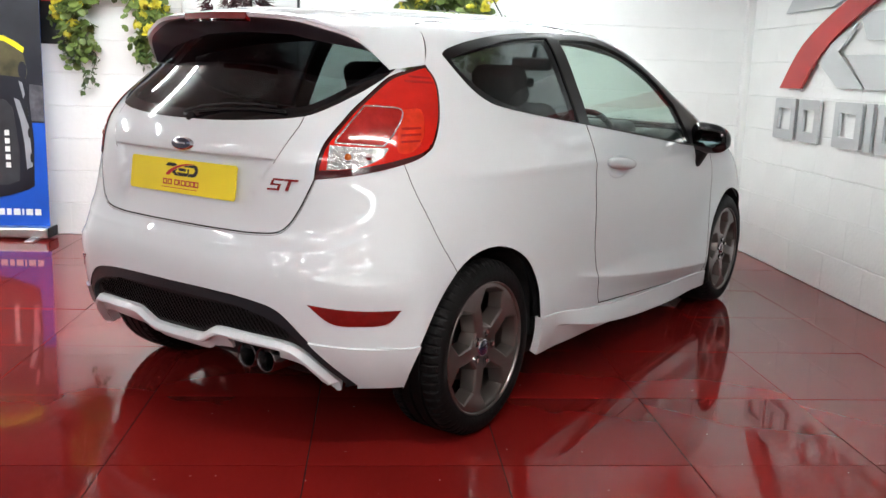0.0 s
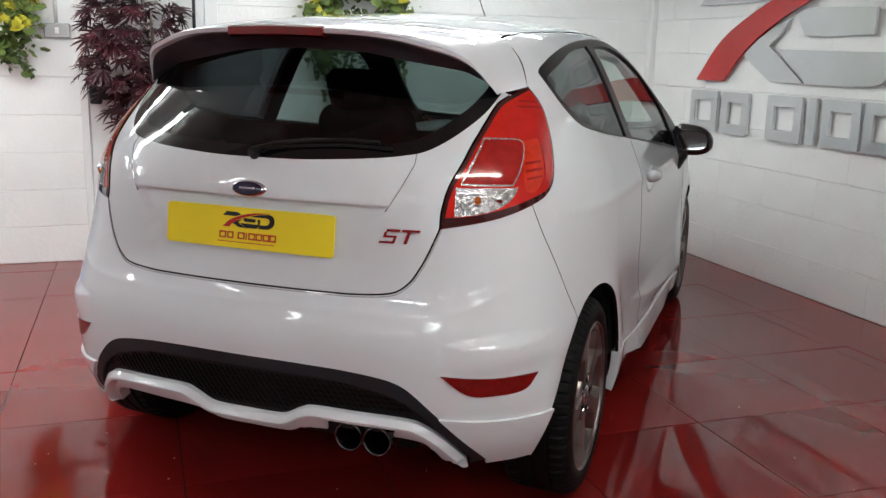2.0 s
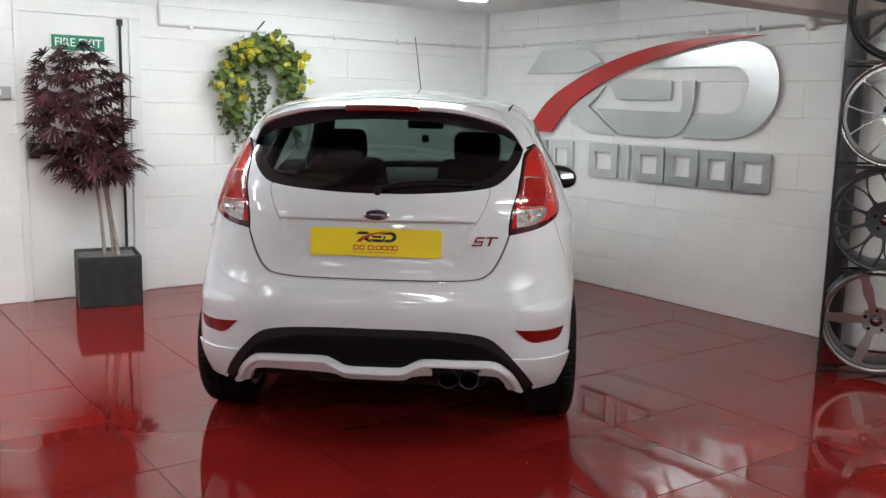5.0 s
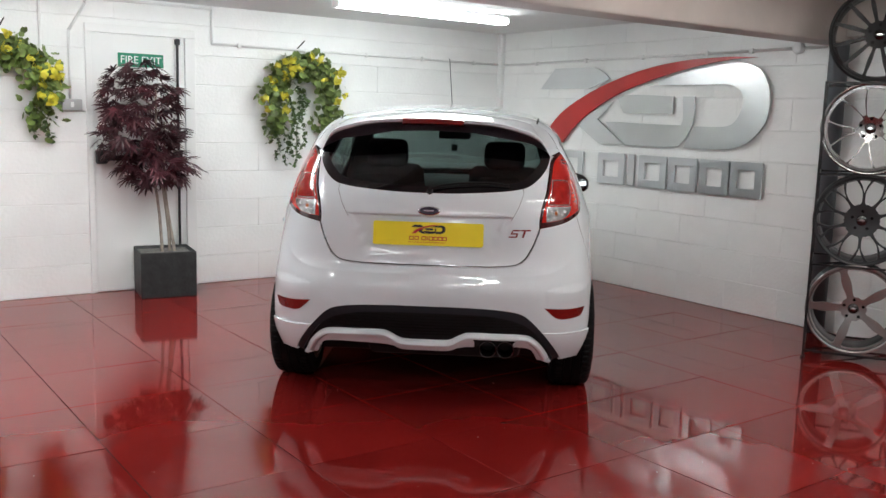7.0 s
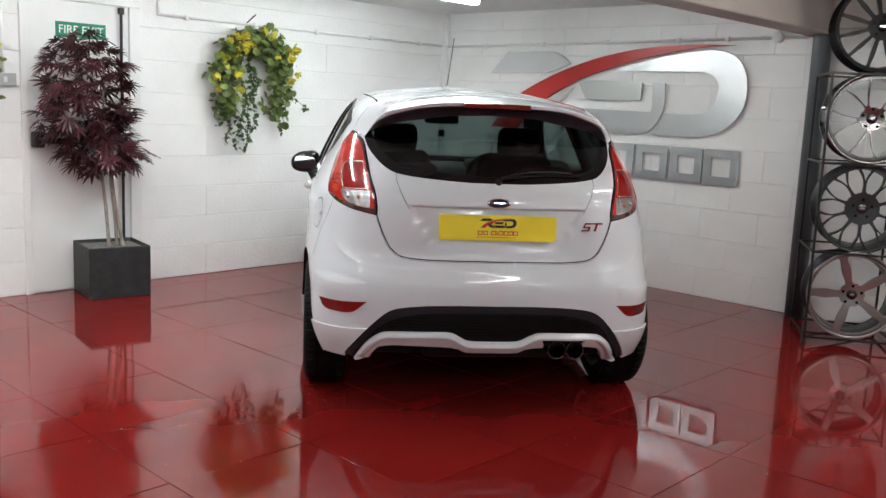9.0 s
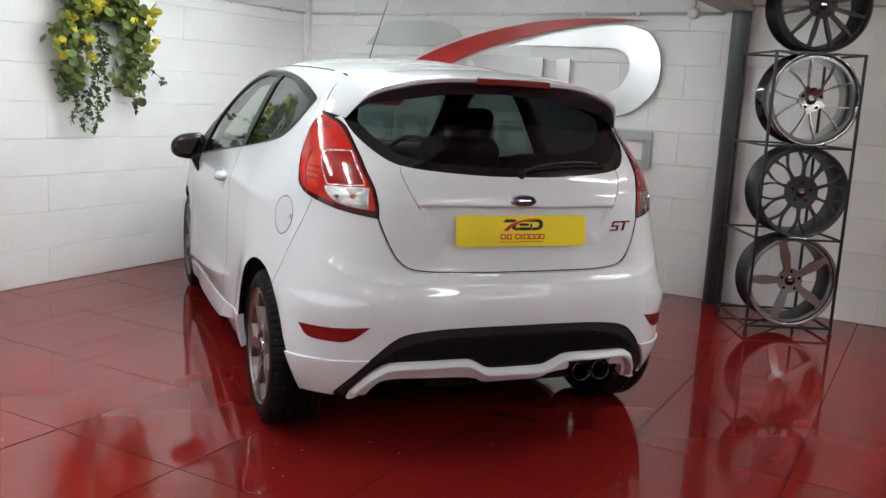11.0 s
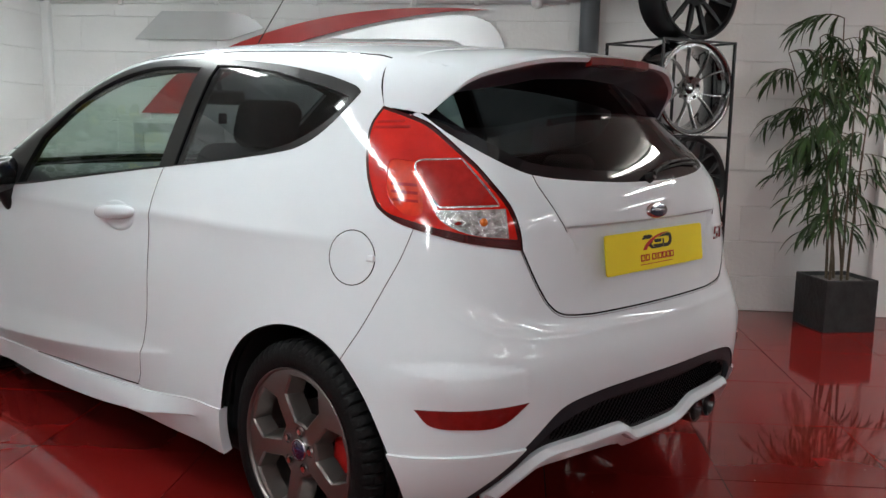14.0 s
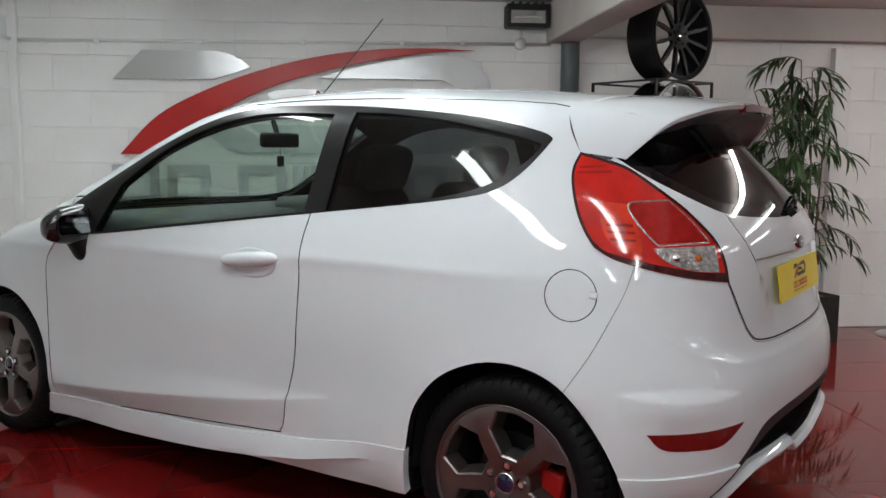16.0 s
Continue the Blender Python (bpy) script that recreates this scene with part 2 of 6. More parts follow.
floor = tagged(mesh("floor", box((WEST - 0.2, SOUTH - 0.2, -0.15), (WX + 0.2, WY + 0.2, -0.0022)), M_GAP), "red gloss-coated showroom floor laid in large tiles", "floor", kind="structure")
wall_north = tagged(mesh("wall_north", box((WEST - 0.2, WY + 0.012, -0.1), (WX + 0.2, WY + 0.25, CEIL + 0.1)), M_WALL), "white painted block wall with a fire door", "wall", kind="structure")
wall_east = tagged(mesh("wall_east", box((WX + 0.012, SOUTH - 0.2, -0.1), (WX + 0.25, WY + 0.012, CEIL + 0.1)), M_WALL), "white painted block wall that carries the company sign", "wall", kind="structure")
# assumed walls out of view, coloured grey so that the car's glass reflects less
wall_west = tagged(mesh("wall_west", box((WEST - 0.2, SOUTH - 0.2, -0.1), (WEST, WY + 0.012, CEIL + 0.1)), M_DIMWALL), "assumed wall out of view, grey to keep reflections dim", "wall", kind="structure")
wall_south = tagged(mesh("wall_south", box((WEST, SOUTH - 0.2, -0.1), (WX + 0.012, SOUTH, CEIL + 0.1)), M_DIMWALL), "assumed wall out of view, grey to keep reflections dim", "wall", kind="structure")
ceiling = tagged(mesh("ceiling", box((WEST - 0.2, SOUTH - 0.2, CEIL), (WX + 0.25, WY + 0.25, CEIL + 0.15)), M_CEIL), "white painted concrete ceiling", "ceiling", kind="structure")
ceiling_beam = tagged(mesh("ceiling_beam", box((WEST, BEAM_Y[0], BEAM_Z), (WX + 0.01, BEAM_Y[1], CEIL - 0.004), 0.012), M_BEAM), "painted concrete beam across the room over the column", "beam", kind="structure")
wall_beam = tagged(mesh("ceiling_wall_beam", box((WX - 0.11, SOUTH, 1.992), (WX + 0.01, BEAM_Y[0] - 0.003, CEIL - 0.004), 0.008), M_SOFFIT), "painted downstand beam along the wall", "beam", kind="structure")


def tube_light(x0, x1, y, z, lit):
    """A batten whose tube shines through a rounded white diffuser."""
    e = empty("ceiling_light", (0, 0, 0), "white batten with a lit fluorescent diffuser under the ceiling", "light", "ceiling lights")
    part("batten", box((x0, y - 0.04, z - 0.030), (x1, y + 0.04, z - 0.002), 0.004), M_WHITE, e)
    d = box((x0 + 0.02, y - 0.046, z - 0.078), (x1 - 0.02, y + 0.046, z - 0.028))
    bmesh.ops.bevel(d, geom=[k for k in d.edges if abs(k.verts[0].co.x - k.verts[1].co.x) > 0.1], offset=0.024, segments=4, profile=0.5, affect="EDGES")
    part("diffuser", d, lit, e, "glowing white diffuser", True)
    for x in (x0, x1 - 0.02):
        part("end_cap", box((x, y - 0.048, z - 0.080), (x + 0.02, y + 0.048, z - 0.002), 0.012), M_WHITE, e)


# first two are in view, the rest assumed beyond it, partly from reflections
for x0, y in ((0.64, 5.70), (-0.10, 4.72), (-1.75, 5.55), (-2.6, 4.72), (-4.6, 5.5), (-4.6, 4.4), (-2.5, 0.45), (0.7, 0.5)):
    tube_light(x0, x0 + 1.55, y, CEIL, M_TUBE)
# assumed tubes out of view, weakened to balance the light on the car
for x0, y in ((-4.6, 2.7), (-4.7, 1.0), (-1.9, -1.0), (-4.3, -1.2), (0.7, -1.4)):
    tube_light(x0, x0 + 1.55, y, CEIL, M_TUBE_UNSEEN)
for x0, y in ((0.45, 2.0),):
    tube_light(x0, x0 + 1.55, y, CEIL, M_TUBE_WARM)
# ---- the car's skin: one implicit form, x ahead of the rear axle, y to its left, z up ----
def spline(knots):
    """A natural cubic spline through (place, value) pairs, straight beyond its ends."""
    kx, ky = np.array(knots, float).T
    n, h = len(kx), np.diff(kx)
    m = np.zeros((n, n))
    b = np.zeros(n)
    m[0, 0] = m[-1, -1] = 1
    for i in range(1, n - 1):
        m[i, i - 1:i + 2] = h[i - 1], 2 * (h[i - 1] + h[i]), h[i]
        b[i] = 6 * ((ky[i + 1] - ky[i]) / h[i] - (ky[i] - ky[i - 1]) / h[i - 1])
    c = np.linalg.solve(m, b)

    def value(x):
        x = np.asarray(x, float)
        xc = np.clip(x, kx[0], kx[-1])
        i = np.clip(np.searchsorted(kx, xc) - 1, 0, n - 2)
        a, d = kx[i + 1] - xc, xc - kx[i]
        v = (c[i] * a ** 3 + c[i + 1] * d ** 3) / (6 * h[i]) + (ky[i] / h[i] - c[i] * h[i] / 6) * a + (ky[i + 1] / h[i] - c[i + 1] * h[i] / 6) * d
        low = (ky[1] - ky[0]) / h[0] - h[0] * c[1] / 6
        high = (ky[-1] - ky[-2]) / h[-1] + h[-1] * c[-2] / 6
        return v + low * np.minimum(x - kx[0], 0) + high * np.maximum(x - kx[-1], 0)
    return value


def step(x, a, b):
    u = np.clip((x - a) / (b - a), 0, 1)
    return u * u * (3 - 2 * u)


def smax(a, b, k):
    h = np.maximum(k - np.abs(a - b), 0) / k
    return np.maximum(a, b) + h * h * k * 0.25


REAR = spline([(0.15, -0.52), (0.28, -0.60), (0.40, -0.645), (0.52, -0.658), (0.62, -0.648), (0.70, -0.617), (0.80, -0.602), (0.90, -0.594), (0.98, -0.58),
               (1.056, -0.553), (1.15, -0.482), (1.25, -0.392), (1.364, -0.288), (1.45, -0.21)])
WIDE = spline([(0.12, 0.79), (0.22, 0.83), (0.32, 0.848), (0.50, 0.843), (0.70, 0.845), (0.82, 0.838), (0.90, 0.828), (0.97, 0.809), (1.04, 0.781), (1.10, 0.755), (1.16, 0.727),
               (1.28, 0.668), (1.40, 0.60)])
TOP = spline([(-0.6, 1.362), (-0.25, 1.412), (0.0, 1.440), (0.4, 1.468), (0.8, 1.483), (1.2, 1.475), (1.5, 1.428), (1.75, 1.322), (2.1, 1.145), (2.4, 1.01),
              (2.65, 0.962), (2.9, 0.905), (3.15, 0.80), (3.3, 0.66)])
NOSE = spline([(0.15, 3.16), (0.3, 3.25), (0.5, 3.29), (0.7, 3.25), (0.85, 3.1)])
TAPER = spline([(0.2, 0.25), (0.29, 0.20), (0.37, 0.165), (0.5, 0.150), (0.7, 0.18), (0.9, 0.25), (1.1, 0.24), (1.3, 0.27)])


BROW_Z = spline([(0.60, 0.462), (0.91, 0.410), (1.19, 0.374), (1.6, 0.330), (2.05, 0.290), (2.2, 0.28)])


def side_limit(x, z):
    w = WIDE(z)
    back = np.maximum(0.30 - x, 0)
    w = w - TAPER(z) * back * back - 0.03 * np.maximum(x - 1.9, 0) ** 2 * (1 + step(z, 0.7, 1.2))
    # flared arches, shoulder crease and the hollow above the sill
    for cx in (0.0, 2.489):
        r = np.hypot(x - cx, z - 0.31)
        w = w + 0.014 * np.exp(-((r - 0.36) / 0.09) ** 2) * step(0.75 - z, 0.0, 0.2)
    crease = 0.872 + 0.022 * (1.4 - x)
    w = w + 0.010 * np.exp(-np.abs(z - crease) / 0.035) * step(x, -0.35, 0.1)
    # the door's lower brow: a facet that faces up, undercut below its edge
    edge, tall, proud = BROW_Z(x), np.interp(x, [0.62, 0.9, 1.2, 1.6, 2.1], [0.004, 0.035, 0.07, 0.085, 0.09]), np.interp(x, [0.62, 1.0, 1.5, 2.0, 2.2], [0.0, 0.014, 0.021, 0.017, 0.0])
    w = w + proud * np.where(z > edge, np.clip(1 - (z - edge) / (1.25 * tall), 0, 1) ** 1.8, 1 - 1.5 * step(edge - z, -0.03, 0.09) + 1.5 * step(0.0, -0.03, 0.09))
    return w


def rear_limit(y, z):
    a = np.abs(y)
    bend = 0.20 + 0.36 * step(z, 0.95, 1.28)
    x = REAR(z) + bend * a * a
    # the raised band above the plate and the hollow below it
    ledge = 0.945
    x = x - 0.003 * step(0.40 + 0.5 * (z - ledge) - a, 0, 0.010) * step(z, ledge - 0.002, ledge + 0.002) * step(1.05 - z, 0, 0.09)
    x = x + (0.006 + 0.008 * step(z, 0.76, 0.935)) * step(0.40 - 0.55 * (ledge - z) - a, 0, 0.035) * step(z, 0.74, 0.80) * step(ledge + 0.002 - z, 0, 0.010)
    return x


AFT, FORE, BEND = 0.10, 2.6, 0.75
S_REAR, S_NOSE = AFT - BEND * math.pi / 2, FORE + BEND * math.pi / 2


def unroll(x, y):
    """Where a place of the left half lies along the unrolled skin."""
    back = AFT - BEND * np.arctan2(AFT - x, np.maximum(y, 1e-9))
    ahead = FORE + BEND * np.arctan2(x - FORE, np.maximum(y, 1e-9))
    return np.where(x < AFT, back, np.where(x > FORE, ahead, x))


def brow(s):
    """Half the height of the lens-shaped facet over the reflector."""
    return 0.018 * np.maximum(1 - ((s + 0.413) / 0.148) ** 2, 0)


SHELF = spline([(-1.25, 0.671), (-0.75, 0.671), (-0.602, 0.674), (-0.521, 0.685), (-0.448, 0.711), (-0.375, 0.754), (-0.3, 0.81)])


def creases(x, a, z):
    """How far the bumper's edges stand out."""
    s = unroll(x, a)
    out = 0.0045 * np.exp(-np.abs(z - SHELF(s)) / 0.03) * step(-0.34 - s, 0, 0.12)
    h = brow(s)
    return out + 0.011 * np.clip((0.605 + h - z) / (2 * h + 1e-4), 0, 1) * (h / 0.018) * step(z, 0.48, 0.57)


def field(x, y, z):
    a = np.abs(y)
    side = a - side_limit(x, z)
    rear = rear_limit(y, z) - x
    top = z - TOP(x) + (0.19 - 0.06 * step(x, 1.6, 2.5)) * y * y
    nose = x - NOSE(z) + 0.55 * y * y
    return smax(smax(smax(side, rear, 0.25 - 0.11 * step(z, 0.9, 1.2)), top, 0.09), nose, 0.3) - creases(x, a, z)


def skin(s, z):
    """The place on the left half's skin at s along it and height z."""
    s, z = np.asarray(s, float), np.asarray(z, float)
    a = np.where(s < AFT, (AFT - s) / BEND, np.where(s > FORE, (FORE - s) / BEND, 0.0))
    ox = np.clip(s, AFT, FORE)
    dx, dy = -np.sin(a), np.cos(a)
    lo, hi = np.full(s.shape, 0.02), np.full(s.shape, 1.6)
    for _ in range(34):
        mid = (lo + hi) / 2
        out = field(ox + dx * mid, dy * mid, z) > 0
        hi, lo = np.where(out, mid, hi), np.where(out, lo, mid)
    return np.stack([ox + dx * lo, dy * lo, z], -1)


def roof(x, y):
    x, y = np.asarray(x, float), np.asarray(y, float)
    lo, hi = np.full(x.shape, 0.4), np.full(x.shape, 1.6)
    for _ in range(34):
        mid = (lo + hi) / 2
        out = field(x, y, mid) > 0
        hi, lo = np.where(out, mid, hi), np.where(out, lo, mid)
    return np.stack([x, y, lo], -1)


def normals(p):
    e = 0.002
    x, y, z = p[..., 0], p[..., 1], p[..., 2]
    g = np.stack([field(x + e, y, z) - field(x - e, y, z), field(x, y + e, z) - field(x, y - e, z), field(x, y, z + e) - field(x, y, z - e)], -1)
    return g / np.maximum(np.linalg.norm(g, axis=-1, keepdims=True), 1e-9)


# ---- the car, panel by panel on that skin ----
CAR = pose(0.283, 3.917, 0, 0, 0, 50.8)
car = empty("car", CAR, "white three-door hatchback with grey alloy wheels parked on red floor", "car")


def outline(points, n=7, closed=True):
    """A smooth line through points; those with a third value are sharp corners."""
    k = len(points)
    out = []
    for i in range(k if closed else k - 1):
        p1, p2 = points[i], points[(i + 1) % k]
        p0 = points[i - 1] if (closed or i) else p1
        p3 = points[(i + 2) % k] if (closed or i + 2 < k) else p2
        a, b = np.array(p1[:2]), np.array(p2[:2])
        m1 = (b - np.array(p0[:2])) / 2 if len(p1) == 2 else b - a
        m2 = (np.array(p3[:2]) - a) / 2 if len(p2) == 2 else b - a
        for u in np.arange(n) / n:
            out.append((2 * u ** 3 - 3 * u ** 2 + 1) * a + (u ** 3 - 2 * u ** 2 + u) * m1 + (-2 * u ** 3 + 3 * u ** 2) * b + (u ** 3 - u ** 2) * m2)
    if not closed:
        out.append(np.array(points[-1][:2]))
    return np.array(out)


def inset(poly, d):
    """The outline drawn in by d."""
    area = np.sum(poly[:, 0] * np.roll(poly[:, 1], -1) - poly[:, 1] * np.roll(poly[:, 0], -1))
    t = np.roll(poly, -1, 0) - np.roll(poly, 1, 0)
    t /= np.maximum(np.linalg.norm(t, axis=1, keepdims=True), 1e-9)
    return poly + np.sign(area) * d * np.stack([-t[:, 1], t[:, 0]], 1)


def inside(poly, pts):
    x, y = pts[:, 0], pts[:, 1]
    hit = np.zeros(len(pts), bool)
    for (x1, y1), (x2, y2) in zip(poly, np.roll(poly, -1, 0)):
        if y1 != y2:
            hit ^= ((y1 > y) != (y2 > y)) & (x < (x2 - x1) * (y - y1) / (y2 - y1) + x1)
    return hit


def mesh_plan(lines, lo, hi, step_u, step_v, finer=()):
    """Triangles of a plan that keep to the given lines."""
    from mathutils.geometry import delaunay_2d_cdt
    pts, edges = [], []
    for line, closed in lines:
        k = len(pts)
        pts += [tuple(p) for p in line]
        edges += [(k + i, k + i + 1) for i in range(len(line) - 1)] + ([(k + len(line) - 1, k)] if closed else [])
    fixed = np.array(pts)
    gu, gv = np.meshgrid(np.arange(lo[0], hi[0] + step_u / 2, step_u), np.arange(lo[1], hi[1] + step_v / 2, step_v))
    grid = np.stack([gu.ravel(), gv.ravel()], 1)
    for (u0, v0), (u1, v1), du, dv in finer:
        gu, gv = np.meshgrid(np.arange(u0, u1, du), np.arange(v0, v1, dv))
        gu[1::2] += du / 2
        grid = np.concatenate([grid[~((grid[:, 0] > u0) & (grid[:, 0] < u1) & (grid[:, 1] > v0) & (grid[:, 1] < v1))], np.stack([gu.ravel(), gv.ravel()], 1)])
    near = np.array([np.min(np.sum((fixed - g) ** 2, 1)) for g in grid])
    pts += [tuple(g) for g in grid[near > 0.004 ** 2]]
    v, _, f, *_ = delaunay_2d_cdt([Vector(p) for p in pts], edges, [], 0, 1e-5)
    return np.array([tuple(p) for p in v]), np.array([t for t in f if len(t) == 3])


def shell(name, verts, tris, norms, mat, parent, off=0.0, depth=0.014, open_edge=None, label="", edge_mat=None, flat=False):
    """One panel: its outer face pushed out by off, and the turned-in edge that gives it thickness."""
    if not len(tris):
        return None
    used = np.unique(tris)
    remap = np.full(len(verts), -1)
    remap[used] = np.arange(len(used))
    t, p, n = remap[tris], verts[used], norms[used]
    p = p + n * (off[used][:, None] if np.ndim(off) else off)
    flip = np.einsum("ij,ij->i", np.cross(p[t[:, 1]] - p[t[:, 0]], p[t[:, 2]] - p[t[:, 0]]), n[t].mean(1)) < 0
    t[flip] = t[flip][:, ::-1]
    faces = [tuple(int(i) for i in f) for f in t]
    co, no = [tuple(q) for q in p], [tuple(q) for q in n]
    if depth:
        seen = {}
        for a, b, c in faces:
            for e in ((a, b), (b, c), (c, a)):
                seen[e] = True
        for a, b in [e for e in seen if (e[1], e[0]) not in seen]:
            if open_edge is not None and open_edge(p[a]) and open_edge(p[b]):
                continue
            out = np.cross(p[b] - p[a], (n[a] + n[b]) / 2)
            out /= max(np.linalg.norm(out), 1e-9)
            k = len(co)
            co += [tuple(p[a]), tuple(p[b]), tuple(p[b] - n[b] * depth), tuple(p[a] - n[a] * depth)]
            no += [tuple(out)] * 4
            faces.append((k + 1, k, k + 3, k + 2))
    me = bpy.data.meshes.new(name)
    me.from_pydata(co, [], faces)
    me.polygons.foreach_set("use_smooth", [True] * len(me.polygons))
    if flat:
        me.set_sharp_from_angle(angle=math.radians(28))
    else:
        me.normals_split_custom_set_from_vertices(no)
    me.materials.append(mat)
    if edge_mat:
        me.materials.append(edge_mat)
        me.polygons.foreach_set("material_index", [0] * len(t) + [1] * (len(faces) - len(t)))
    ob = new(name, me)
    ob.parent = parent
    return tagged(ob, label)


ARCH_R, HUB_Z, AXLE = 0.345, 0.305, 2.489
SEAM = spline([(S_REAR, 1.345), (-0.6, 1.345), (-0.1, 1.352), (0.1, 1.362), (0.4, 1.388), (0.8, 1.400), (1.2, 1.392), (1.5, 1.345), (1.7, 1.265), (2.0, 1.115), (2.3, 0.975), (2.6, 0.895),
               (3.0, 0.80), (3.4, 0.72), (S_NOSE, 0.70)])
FOOT = [(S_REAR, 0.288), (-0.965, 0.288), (-0.93, 0.300), (-0.895, 0.312), (-0.70, 0.314), (-0.625, 0.312), (-0.585, 0.302), (-0.552, 0.268), (-0.522, 0.236), (-0.465, 0.236), (-0.435, 0.246),
        (-0.36, 0.246), (-0.305, 0.245)]
SILL = [(0.335, 0.205), (0.6, 0.194), (0.85, 0.190), (1.0, 0.184), (1.6, 0.156), (2.15, 0.142)]
ARCH_REAR = outline([(0.337, 0.10), (0.333, 0.25), (0.320, 0.380), (0.294, 0.490), (0.210, 0.590), (0.086, 0.647), (-0.03, 0.651), (-0.130, 0.606), (-0.215, 0.500), (-0.275, 0.370), (-0.300, 0.270), (-0.312, 0.10)], 5, False)
ARCH_ROUND = np.array([(ARCH_R * math.cos(a), HUB_Z + ARCH_R * math.sin(a)) for a in np.linspace(math.radians(-35), math.radians(215), 46)])
ARCH_FRONT = ARCH_ROUND + np.array([AXLE, 0])
